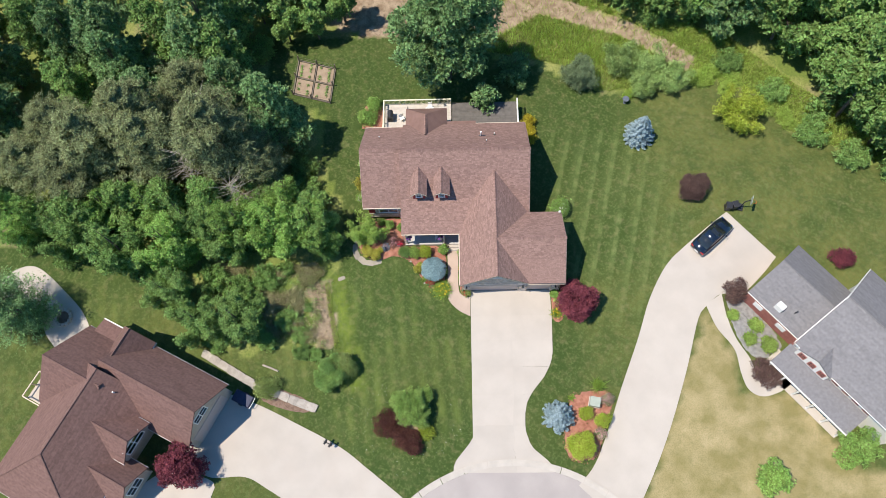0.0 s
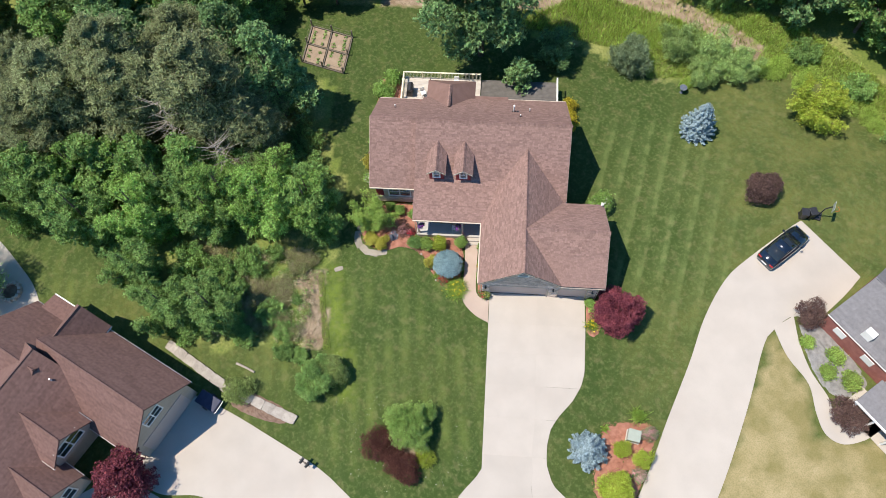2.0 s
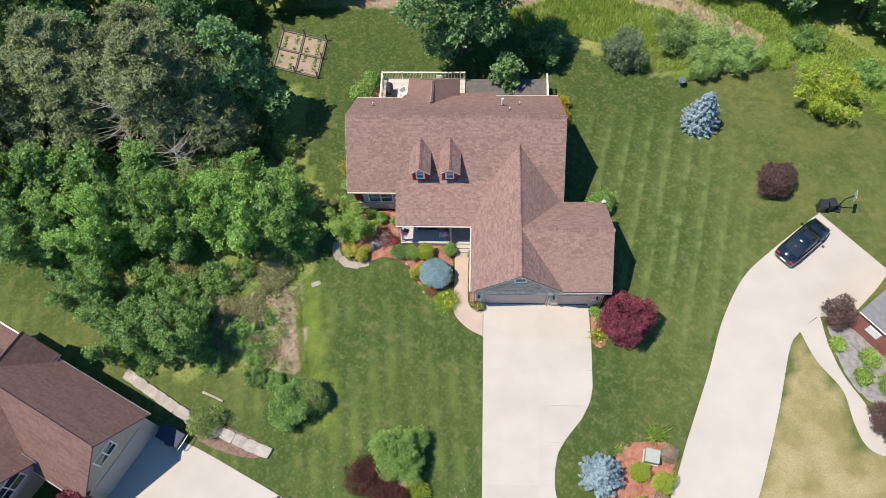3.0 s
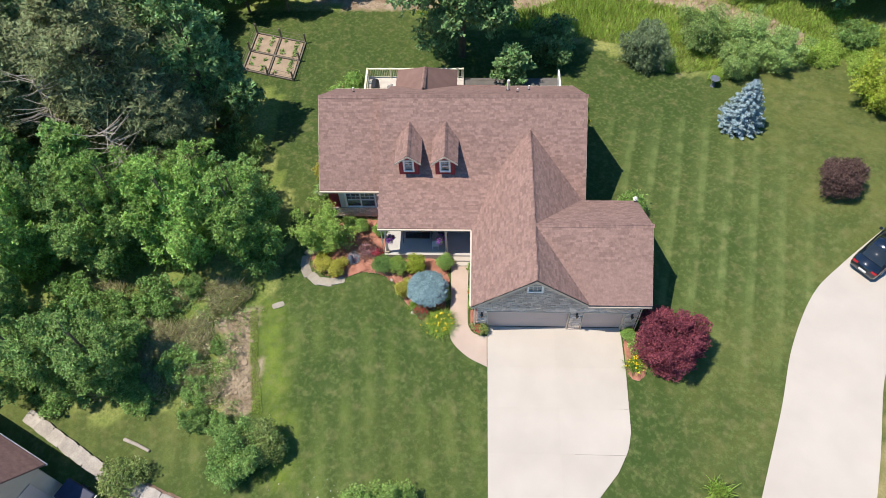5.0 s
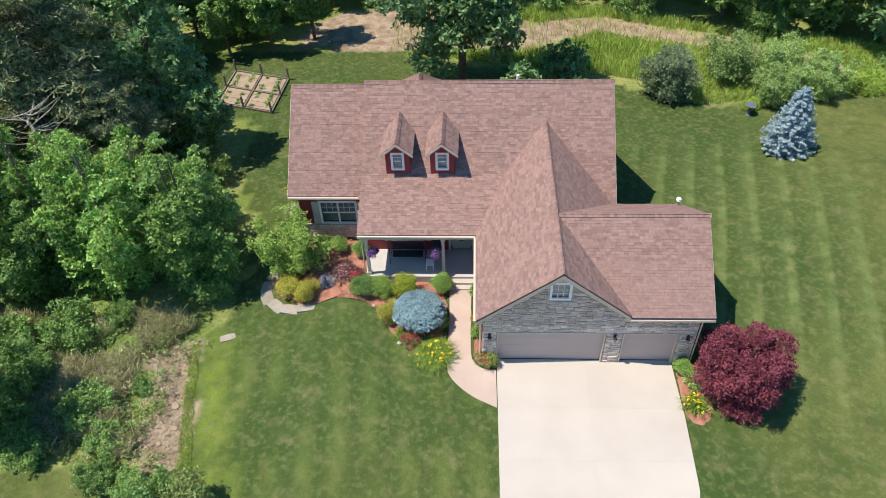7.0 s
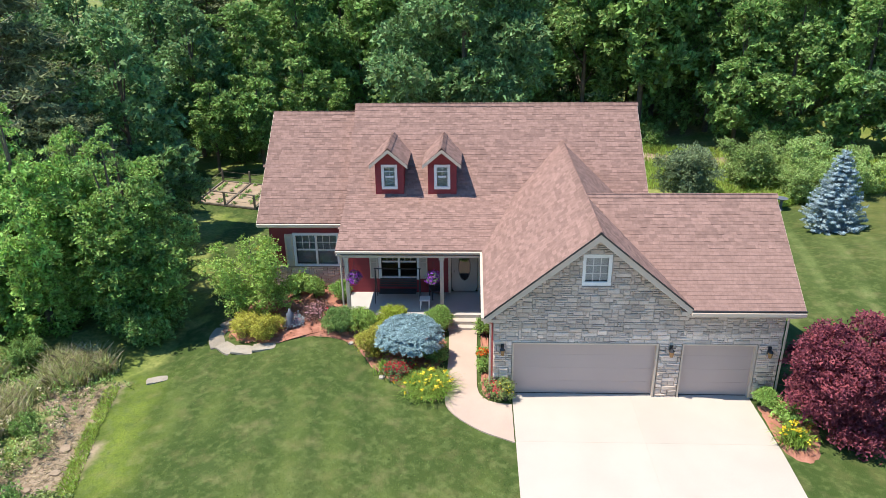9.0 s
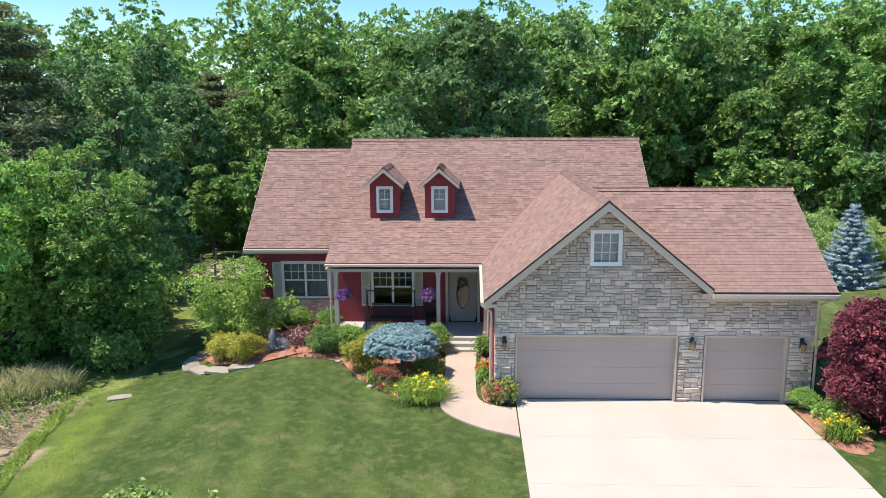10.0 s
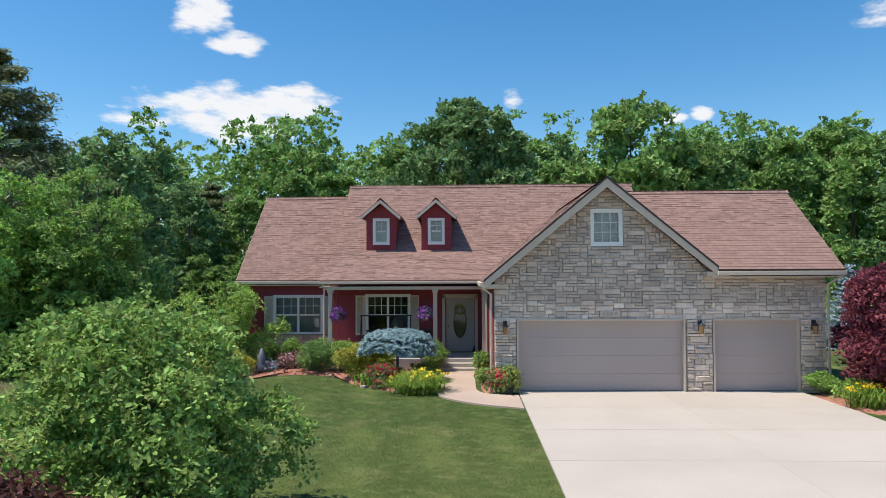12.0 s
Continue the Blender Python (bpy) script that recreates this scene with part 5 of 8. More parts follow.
def woods():
    """The woods beside and behind the house: a few grown trees, each set many times."""
    kinds = [
        broadleaf("tree", "leafy mid-green broadleaf tree in the woods", L_maple, 11, 3.4, 12500, 0.19, 0.06, 46, 0.25, group="woodland trees", reach=0.62),
        broadleaf("tree", "tall dark green broadleaf tree in the woods", L_deep, 14, 3.7, 14500, 0.19, 0.06, 50, 0.24, group="woodland trees", reach=0.62),
        broadleaf("tree", "bright green young broadleaf tree at the wood's edge", L_bright, 9.5, 3.1, 12000, 0.175, 0.08, 0, 0.25, group="woodland trees", stems=8, reach=0.6),
        broadleaf("tree", "broad mid-green tree with a clumpy crown", L_maple, 12.5, 4.3, 16000, 0.195, 0.05, 54, 0.23, group="woodland trees", reach=0.65),
        broadleaf("tree", "bright green finely leaved tree at the wood's edge", L_bright, 9.5, 3.0, 36000, 0.098, 0.03, 0, 0.24, group="woodland trees", stems=9, reach=0.5, per=26),
        broadleaf("tree", "mid-green finely leaved tree at the wood's edge", L_maple, 9.5, 3.1, 36000, 0.098, 0.03, 0, 0.24, group="woodland trees", stems=9, reach=0.5, per=26),
        broadleaf("tree", "slim mid-green tree with a bare lower trunk", L_maple, 11, 2.7, 10000, 0.18, 0.3, 0, 0.30, group="woodland trees", stems=6, reach=0.6),
    ]
    pines = [pine("pine_tree", "grey-green pine with ragged boughs", L_pine, 15.5, 3.7, 36000, 0.095, 0.22, "woodland pines"),
             pine("pine_tree", "tall thin-topped grey-green pine", L_pine, 13, 3.3, 32000, 0.092, 0.3, "woodland pines", 11)]
    spots = []
    for k, (x, y, kind, s) in enumerate(WOOD_SPOTS):
        spots.append((x, y, kind, s))
    first = set()
    spare = set(range(len(kinds))) - {k for _, _, k, _ in spots}
    for k in spare:
        for o in (*kinds[k].children, kinds[k]):
            bpy.data.objects.remove(o)
    for x, y, kind, s in spots:
        t = pines[kind - 10] if kind >= 10 else kinds[kind]
        if kind not in first:
            first.add(kind)
            put(t, x, y, s)
        else:
            again(t, x, y, s, None, s * (rng.uniform(0.9, 1.12) if kind < 10 else rng.uniform(0.9, 1.0)))


WOOD_SPOTS = []


def scatter_woods():
    placed = []

    def put_all(kind, spots, lo, hi):
        for x, y in spots:
            placed.append((x, y))
            k = kind if isinstance(kind, int) else kind[int(rng.integers(len(kind)))]
            WOOD_SPOTS.append((x + rng.uniform(-0.5, 0.5), y + rng.uniform(-0.5, 0.5), k, rng.uniform(lo, hi)))

    # bright young trees along the front of the left-hand woods
    put_all((4, 4, 5), [(-42.9, 6.3), (-37.9, 8.4), (-33.9, 9.2), (-28.9, 7.3), (-23.6, 5.9), (-19.0, 7.7), (-16.4, 7.6), (-19.9, 5.8), (-25.0, 5.2), (-30.2, 4.8), (-36.1, 4.8), (-47, 8), (-16.6, 6.0)], 0.88, 1.08)
    put_all((5, 0), [(-26.2, 8.8), (-31.4, 9.0), (-36.0, 9.4), (-21.6, 8.8), (-40.8, 7.6)], 0.78, 0.9)
    put_all(5, [(-27.2, -3.2), (-23.2, -2.9), (-30.4, -0.6)], 0.8, 0.95)
    # pines in the middle of it
    put_all((10, 11), [(-34.4, 16.9), (-30.2, 20.4), (-38.3, 13.5), (-32.6, 13.4), (-43.3, 17.1), (-40.5, 11.4), (-46.2, 13.0)], 0.86, 1.0)
    put_all(11, [(-22.4, 15.2), (-26.4, 21.6), (-21.9, 12.2)], 0.68, 0.76)
    put_all(10, [(-25.6, 13.9)], 1.1, 1.13)
    put_all((1, 1, 0), [(-40.5, 28.7), (-35.1, 30.8), (-30.2, 26.4), (-27.4, 32.5), (-50.0, 31.3), (-45.3, 30.4), (-26.0, 21.0), (-24.5, 37), (-29.2, 29.9), (-27.5, 26.1), (-44.7, 23.7), (-38.7, 25.0), (-21.4, 18.2), (-35, 21), (-52, 20), (-55, 14)], 0.85, 1.05)
    put_all(1, [(-56, 22), (-60, 28), (-54, 27), (-62, 20), (-58, 34), (-50, 36), (-64, 34), (-66, 26), (-57, 16)], 0.9, 1.1)
    # slim trees behind the kitchen garden
    put_all(6, [(-17.4, 33.0), (-21.6, 33.4), (-15.2, 35.4), (-25.0, 35.5), (-19.0, 37.0), (-14.5, 41.0), (-22.5, 37.5)], 0.7, 0.9)
    # the wood's edge on the right and behind
    put_all((1, 3, 0, 3), [(23.4, 36.5), (27.5, 34.5), (35.5, 31.0), (40.6, 29.1), (40.8, 24.2), (41.0, 19.6), (44.0, 16.6), (47.1, 13.2), (31.2, 33.0), (45.4, 24.2), (49, 19), (20, 37.5), (-20.5, 41), (-17, 45.5), (-24, 42), (-12.5, 48)], 1.02, 1.2)

    def grow(poly, x0, x1, y0, y1, gap, choose, limit):
        tries = n = 0
        while tries < 6000 and n < limit:
            tries += 1
            x, y = rng.uniform(x0, x1), rng.uniform(y0, y1)
            if not inside((x, y), poly) or any((x - a) ** 2 + (y - b) ** 2 < gap ** 2 for a, b in placed):
                continue
            placed.append((x, y))
            k, s = choose(x, y)
            WOOD_SPOTS.append((x, y, k, s * rng.uniform(0.88, 1.1)))
            n += 1

    grow([(-80, 14), (-52, 12), (-52, 36), (-28, 38), (-20, 46), (-22, 80), (-80, 80)], -75, -18, 10, 62, 5.0, lambda x, y: ((1, 1, 10, 1)[int(rng.integers(4))], rng.uniform(0.9, 1.2)), 17)
    grow([(-20, 50), (-6, 45), (8, 43), (17, 39), (26, 35), (37, 33), (48, 26), (75, 14), (80, 80), (-20, 80)], -22, 72, 14, 62, 4.9, lambda x, y: ((1.6, 0), (1.34, 1), (1.42, 3), (1.46, 3))[int(rng.integers(4))][::-1], 46)


def far_woods():
    """The unbroken woods further off, all round the back."""
    t = thing("far_woods", "distant continuous green woodland", "woods", kind="stuff")
    L = []
    for _ in range(380):
        x, y = rng.uniform(-100, 100), rng.uniform(45, 88)
        if y < 58 and -62 < x < 76:
            continue
        h = rng.uniform(19.5, 25)
        for k in range(5 if y < 72 else 3):
            L.append((x + rng.uniform(-1.8, 1.8), y + rng.uniform(-1.8, 1.8), height(x, y) + h - 1.6 - 2.2 * k, rng.uniform(1.3, 2.1) + 0.5 * k))
    p, d = sprays(L, 260000, 1.1, 16)
    ob = leaf_mesh("crown", p, d, 0.36, L_maple, t, small=True)
    ob["kind"] = "stuff"


scatter_woods()
woods()
far_woods()


# ---- beds ----
def bed(name, pts, mat, label, lift=0.05, crown=0.06):
    """A mounded planting bed inside a plan outline."""
    pts = curve(pts + [pts[0]], 44)[:-1]
    c = pts.mean(0)
    v, f = [], []
    rings = 6
    for r in range(rings + 1):
        u = 1 - r / rings
        for x, y in pts:
            p = c + (np.array((x, y)) - c) * max(u, 0.02)
            v.append((p[0], p[1], height(*p) + (lift + crown * (1 - u ** 2) + 0.02 * rng.normal() * (r > 0) if r else -0.05)))
    n = len(pts)
    v = [(x, y, z) for x, y, z in v]
    for r in range(rings):
        for k in range(n):
            f.append((r * n + k, r * n + (k + 1) % n, (r + 1) * n + (k + 1) % n, (r + 1) * n + k))
    return tagged(quads(name, v, f, mat), label, "planting bed", kind="structure")


def chips(name, pts, n, mat, label, size=0.06):
    """Loose bark chips lying on a bed."""
    p = []
    lo, hi = np.min(pts, 0), np.max(pts, 0)
    while len(p) < n:
        x, y = rng.uniform(lo, hi)
        if inside((x, y), [tuple(q) for q in pts]):
            p.append((x, y, height(x, y) + 0.12))
    t = thing(name, label, "mulch", kind="stuff")
    leaf_mesh("chip", np.array(p), np.tile((0, 0, 1.0), (n, 1)), size, mat, t, 1.8, 0.2, 0.6)["kind"] = "stuff"


FRONT_BED = [(-12.4, 5.8), (-11.5, 4.3), (-10.0, 3.5), (-8.5, 4.0), (-7.1, 3.8), (-5.8, 3.0), (-5.2, 1.7), (-4.0, 0.3), (-2.8, -0.7), (-2.42, -0.4), (-2.42, 4.9), (-6.6, 5.1), (-6.9, 8.4), (-10.7, 8.5), (-12.2, 8.0)]
ISLAND = [(9.6, -10.6), (12.4, -9.9), (14.0, -10.9), (13.1, -13.5), (12.0, -16.6), (10.6, -17.3), (9.0, -16.9), (8.6, -15.1), (8.9, -13.2)]


def beds():
    bed("planting_bed", FRONT_BED, M_mulch, "red bark mulch bed before the porch", 0.02)
    bed("planting_bed", ISLAND, M_mulch, "red bark mulch bed between two driveways", 0.02)
    bed("planting_bed", [(-7.9, -12.4), (-6.4, -11.0), (-4.2, -13.0), (-4.1, -14.6), (-5.6, -15.3), (-7.6, -15.0)], M_soil, "pale bark bed on the front lawn", 0.02)
    bed("planting_bed", [(8.25, -0.3), (9.6, 0.0), (10.0, -1.5), (9.2, -3.4), (8.3, -3.0)], M_mulch, "red mulch strip beside the garage", 0.02)
    bed("planting_bed", [(-1.1, 4.6), (-0.75, 4.6), (-0.72, 0.5), (-0.2, -0.5), (-1.0, -0.3)], M_mulch, "narrow planted strip beside the walk", 0.02, 0.02)
    bed("planting_bed", [(25.5, -1.4), (27.6, -1.6), (30.6, -6.0), (29.3, -7.6), (27.2, -7.4), (25.9, -4.6)], M_gravel, "grey gravel bed before the pale house", 0.02)
    bed("planting_bed", [(-21.4, -9.0), (-17.2, -10.4), (-15.9, -11.4), (-16.2, -12.2), (-18.6, -11.9), (-21.4, -10.8)], M_mulch_dark, "brown mulch strip along a stone edging", 0.02)
    bed("planting_bed", [(-12.3, 20.2), (-9.7, 20.0), (-9.7, 23.4), (-12.0, 23.6)], M_mulch, "red mulch beside the deck", 0.02)
    chips("bark_chips", FRONT_BED, 2200, M_mulch, "red bark chips")
    chips("bark_chips", ISLAND, 1600, M_mulch, "red bark chips")


M_gravel = surf("grey_gravel", (0.17, 0.165, 0.16), (0.30, 0.29, 0.28), 3, 0.95, 0.9, 25)
M_mulch_dark = surf("brown_mulch", (0.13, 0.08, 0.055), (0.25, 0.17, 0.13), 3, 0.95, 0.9, 25)
beds()


# ---- single trees and shrubs ----
def planting():
    put(broadleaf("tree", "large dark green shade tree behind the deck", L_deep, 17.6, 5.9, 48000, 0.19, 0.2, 80, 0.22, 0.3, reach=0.75), -2.0, 27.0)
    put(broadleaf("tree", "low dark green tree beside the shade tree", L_deep, 4.4, 2.2, 9000, 0.12, 0.08, 0, 0.28, 0.1, stems=9), 5.6, 26.8)
    put(broadleaf("tree", "small dark green tree by the deck rail", L_deep, 5.0, 1.5, 2600, 0.2, 0.2, 20, 0.42, 0.08), 2.0, 22.8)
    put(spruce("spruce_tree", "silvery blue spruce on the back lawn", L_blue, 4.9, 1.8, 40000, 0.05, squat=0.14), 18.95, 17.75)
    put(broadleaf("purple_maple", "dense round purple-leaved maple beside the driveway", L_purple, 4.0, 2.15, 54000, 0.066, 0.1, 50, 0.28, 0.1, reach=0.4), 10.7, -1.9)
    put(broadleaf("shrub", "round bright green shrub on the front lawn", L_shrub, 3.1, 2.35, 50000, 0.05, 0.05, 70, 0.25, 0.08, "shrub", reach=0.32, per=22, small=False, lift=0.15), -5.8, -12.1)
    put(bush("shrub", "low dark bronze-leaved barberry shrub", L_barberry, 1.6, 1.3, 9000, 0.055), -8.2, -13.5)
    put(bush("shrub", "low dark bronze-leaved barberry shrub", L_barberry, 1.4, 1.25, 8000, 0.055), -7.0, -14.8)
    put(bush("shrub", "low dark bronze-leaved barberry shrub", L_barberry, 1.65, 1.15, 8000, 0.055), -6.0, -15.2)
    put(bush("shrub", "small yellow-green shrub in the lawn bed", L_lime, 0.9, 0.8, 2200, 0.06), -4.5, -14.1)
    put(bush("shrub", "tiny tan-green plant in the lawn bed", L_lime, 0.5, 0.4, 700, 0.05), -5.3, -14.6)
    put(spruce("spruce_tree", "pale blue spruce in the mulch bed", L_blue, 3.1, 1.75, 26000, 0.05, squat=0.14), 8.3, -12.9)
    put(bush("shrub", "large round green shrub in red mulch", L_lime, 2.1, 1.4, 9000, 0.07), 10.4, -15.7)
    put(bush("shrub", "round yellow-green cypress in red mulch", L_lime, 1.3, 0.75, 3500, 0.05), 10.9, -12.5)
    put(bush("shrub", "tall yellow-green cypress in red mulch", L_lime, 1.8, 0.72, 3500, 0.05), 12.4, -13.2)
    put(bush("flowering_shrub", "low pink flowering shrub in red mulch", L_deep, 0.6, 0.65, 1400, 0.05, flower=P_pink, petals=0.8), 13.2, -11.4)
    put(bush("flowering_shrub", "low pink flowering shrub in red mulch", L_deep, 0.6, 0.6, 1400, 0.05, flower=P_pink, petals=0.8), 12.2, -14.5)
    put(grass_clump("grass_clump", "arching green grass clump at the bed's tip", L_lily, 0.8, 0.8, 220), 12.4, -9.9)
    put(grass_clump("grass_clump", "small pale plant in red mulch", L_lily, 0.4, 0.4, 90), 9.7, -11.0)
    put(broadleaf("lime_tree", "airy lime-green young tree on the lawn", L_lime, 4.6, 2.7, 15000, 0.1, 0.06, 0, 0.2, 0.1, reach=0.6, stems=11), 30.2, 19.8)
    put(bush("shrub", "round dark bronze shrub on the lawn", L_brown, 2.6, 1.7, 12000, 0.075, lobes=48, lobe=0.32), 23.6, 10.4)
    # before the porch
    g = thing("blue_spruce_globe", "flat-topped globe of blue spruce in the mulch", "shrub")
    bm = bmesh.new()
    tube(bm, [(0, 0, -0.1), (0, 0, 1.0)], [0.06, 0.04], 6)
    part("trunk", bm, M_bark, g)
    P, D = [], []
    for k in range(1100):
        a, u = rng.uniform(0, 2 * math.pi), math.sqrt(rng.random())
        R = 1.16 * u
        z = 1.16 + 0.5 * math.sqrt(1 - 0.9 * u ** 2) * rng.uniform(0.86, 1.06) - 0.1 * u ** 6 + (rng.uniform(-0.3, 0) if u > 0.8 else 0)
        s = rng.uniform(-0.16, 0.18, 40)
        side = rng.normal(size=40) * 0.03
        ca, sa = math.cos(a), math.sin(a)
        P.append(np.stack([(R + s) * ca - side * sa, (R + s) * sa + side * ca, z + 0.3 * s * (1 - u) + rng.normal(size=40) * 0.018], -1))
        D.append(np.tile((0.6 * u * ca, 0.6 * u * sa, 0.8), (40, 1)))
    leaf_mesh("foliage", np.concatenate(P), np.concatenate(D), 0.034, L_teal, g, 2.8, 0.1, 0.5, small=True)
    put(g, -3.75, 2.15)
    put(broadleaf("small_tree", "small airy green ornamental tree in the front bed", L_fresh, 4.2, 2.1, 17000, 0.065, 0.12, 0, 0.2, 0.05, "tree", reach=0.4, stems=10), -10.75, 6.2)
    for x, y, s in ((-10.8, 4.6, 1.0), (-9.7, 4.1, 0.95)):
        put(bush("shrub", "low golden-green shrub in the front bed", L_gold, 1.2, 0.66, 5200, 0.042), x, y, s)
    ball = bush("shrub", "clipped round boxwood by the wall", L_bright, 0.9, 0.33, 5200, 0.028, group="boxwood balls")
    put(ball, -9.35, 7.8, 1.15)
    again(ball, -8.45, 7.5, 1.3)
    again(ball, -7.15, 7.1, 1.25)
    again(ball, -2.65, 4.5, 1.45, None, 1.4)
    again(ball, 8.65, -0.45, 1.15, None, 0.85)
    put(bush("shrub", "dark green mounded shrub in the front bed", L_maple, 1.2, 0.68, 6000, 0.042), -6.85, 4.25)
    put(bush("shrub", "bright green mounded shrub before the porch", L_fresh, 1.2, 0.68, 6000, 0.042), -5.85, 4.1)
    put(bush("shrub", "bright green mounded shrub before the porch", L_lime, 1.2, 0.7, 6000, 0.042), -4.6, 4.2)
    put(bush("shrub", "yellow-green shrub beside the blue spruce", L_gold, 1.3, 0.6, 5200, 0.042), -5.05, 2.5)
    put(bush("shrub", "low green shrub by the walk", L_bright, 0.6, 0.5, 1800, 0.05), -2.85, 2.3)
    put(bush("rose_bush", "rose bush full of red blossom", L_deep, 0.72, 0.58, 2600, 0.04, flower=P_red, petals=0.6), -4.05, 0.9)
    put(grass_clump("daylily", "daylily clump with yellow blossom", L_lily, 0.56, 1.0, 2600, "flower clump", P_yellow, 0.011), -2.95, 0.2)
    put(grass_clump("daylily", "pale green daylily clump in the bed", L_lily, 0.45, 0.5, 200, "flower clump", None, 0.02), -4.6, 1.4)
    put(bush("flowering_shrub", "low red-leaved plant with pale blossom", L_brown, 0.5, 0.7, 1500, 0.05, flower=P_pink, petals=0.3), -8.0, 5.6)
    put(bush("flowering_shrub", "small plant with red blossom in the bed", L_brown, 0.45, 0.5, 1000, 0.05, flower=P_red, petals=0.4), -7.3, 5.4)
    put(bush("flowering_shrub", "grey-leaved plant with pale blossom", L_blue, 0.4, 0.45, 900, 0.05, flower=P_pink, petals=0.4), -8.9, 5.0)
    # beside the walk
    put(bush("shrub", "narrow green shrub beside the steps", L_bright, 0.9, 0.28, 1500, 0.05), -0.95, 4.2)
    put(bush("flowering_shrub", "low plant with orange-red blossom", L_bright, 0.35, 0.26, 700, 0.045, flower=P_orange, petals=0.9), -0.95, 2.5)
    put(bush("shrub", "low green plant beside the walk", L_bright, 0.5, 0.3, 1300, 0.045), -0.95, 1.5)
    put(bush("flowering_shrub", "mixed roses at the garage corner", L_olive, 0.75, 0.42, 1600, 0.05, flower=P_red, petals=0.25), -0.55, -0.25)
    put(bush("flowering_shrub", "tall yellow-flowered plant at the garage corner", L_olive, 1.0, 0.25, 900, 0.05, flower=P_yellow, petals=0.12), -0.22, -0.3)
    put(grass_clump("daylily", "daylily clump with yellow blossom beside the drive", L_lily, 0.55, 0.65, 320, "flower clump", P_yellow, 0.022), 8.75, -2.5)
    put(bush("shrub", "low pale green hosta plants", L_bright, 0.4, 0.55, 1200, 0.07), 9.2, -1.2)
    # round the house
    put(bush("shrub", "golden yellow shrub beside the deck", L_yellow, 1.5, 0.7, 3000, 0.07), 7.0, 20.6)
    put(bush("shrub", "golden yellow shrub beside the house", L_yellow, 1.3, 0.65, 2600, 0.07), 7.0, 19.4)
    put(bush("shrub", "golden yellow shrub beside the house", L_yellow, 1.4, 0.65, 2600, 0.07), 7.05, 18.2)
    put(bush("shrub", "green shrub beside the deck", L_bright, 1.4, 1.1, 3200, 0.09), -11.5, 21.6)
    put(bush("shrub", "green shrub beside the deck", L_bright, 1.2, 0.8, 2400, 0.09), -10.9, 23.4)
    put(bush("shrub", "yellow-green shrub along the side wall", L_gold, 1.2, 0.7, 2400, 0.07), -11.7, 12.6)
    put(bush("flowering_shrub", "pale-flowered plant along the side wall", L_bright, 0.9, 0.6, 1500, 0.06, flower=P_white, petals=0.2), -11.7, 10.8)
    put(bush("flowering_shrub", "pale-flowered plant along the side wall", L_bright, 0.8, 0.5, 1300, 0.06, flower=P_white, petals=0.2), -11.7, 15.2)
    put(bush("shrub", "bright green hydrangea behind the garage", L_bright, 1.5, 1.1, 3000, 0.1, flower=P_white, petals=0.04), 9.7, 9.0)
    # meadow edge
    put(bush("shrub", "large grey-green bushy shrub at the meadow's edge", L_grey, 4.4, 2.1, 18000, 0.09, lobes=34, lobe=0.34, reach=0.5), 13.1, 26.0)
    thicket = bush("thicket", "dense green thicket at the meadow's edge", L_meadow, 3.9, 2.3, 14000, 0.09, "thicket", "meadow thickets", 30, 0.34, reach=0.5)
    put(thicket, 18.0, 27.6)
    for x, y, s in ((21.2, 26.2, 1.0), (23.6, 25.0, 0.85), (20.2, 24.2, 0.75)):
        again(thicket, x, y, s)
    # scrub at the foot of the woods
    scrub = bush("scrub", "rough green scrub at the wood's edge", L_maple, 2.4, 1.7, 4200, 0.11, "scrub", "woodland scrub", 24, 0.4, reach=0.5)
    put(scrub, -17.4, -6.1, 0.55)
    put(bush("shrub", "large round green shrub on the lawn's edge", L_maple, 3.2, 2.0, 15000, 0.08, lobes=32, lobe=0.34, reach=0.42), -14.0, -8.2)
    put(bush("shrub", "yellow-green shrub beside the large round shrub", L_olive, 2.6, 1.2, 7000, 0.075), -12.6, -7.6)
    for x, y, s in ((-20.8, -5.0, 0.6), (-15.9, -6.4, 0.45), (-24, 0.5, 1), (-21.5, 2.0, 0.9), (-27, 1.5, 1), (-33, 3.2, 1), (-38.5, 5.4, 1.0), (-15.2, 5.4, 0.9), (-16.8, 10, 1.1), (-18.4, 15, 1), (-18.2, 12, 1.1),
                    (-20.5, 20, 1), (-24, 24.5, 1), (-24.6, 31, 1.1), (-20.5, 36, 1), (-16.5, 40, 1.1), (-10, 42, 1.2), (-2, 42, 1.3), (6, 41, 1.2), (13, 39.5, 1.2), (22, 34, 1.1), (30, 27, 1), (34.5, 23, 1), (37.5, 17.5, 1.1), (41, 14, 1.1), (45, 12, 1.2),
                    (-43, 4.9, 1), (-48, 6.5, 1), (-22.3, -4.0, 0.8), (-26, -4.9, 0.7), (-18.9, -2.6, 0.75), (-17.6, -4.2, 0.55), (-19.4, 2.9, 0.5), (-22.5, -1.0, 0.8), (-17.0, -1.3, 0.3)):
        again(scrub, x, y, s, None, s * rng.uniform(0.8, 1.25))
    bright = bush("scrub", "bright green brambles at the meadow's edge", L_limeleaf, 0.6, 1.7, 7000, 0.07, "scrub", "meadow brambles", 26, 0.4)
    put(bright, 27.5, 25.6)
    for x, y, s in ((30, 24.6, 0.9), (33.6, 21.6, 0.8), (35.5, 19.6, 0.8), (18.8, 23.9, 0.5)):
        again(bright, x, y, s)
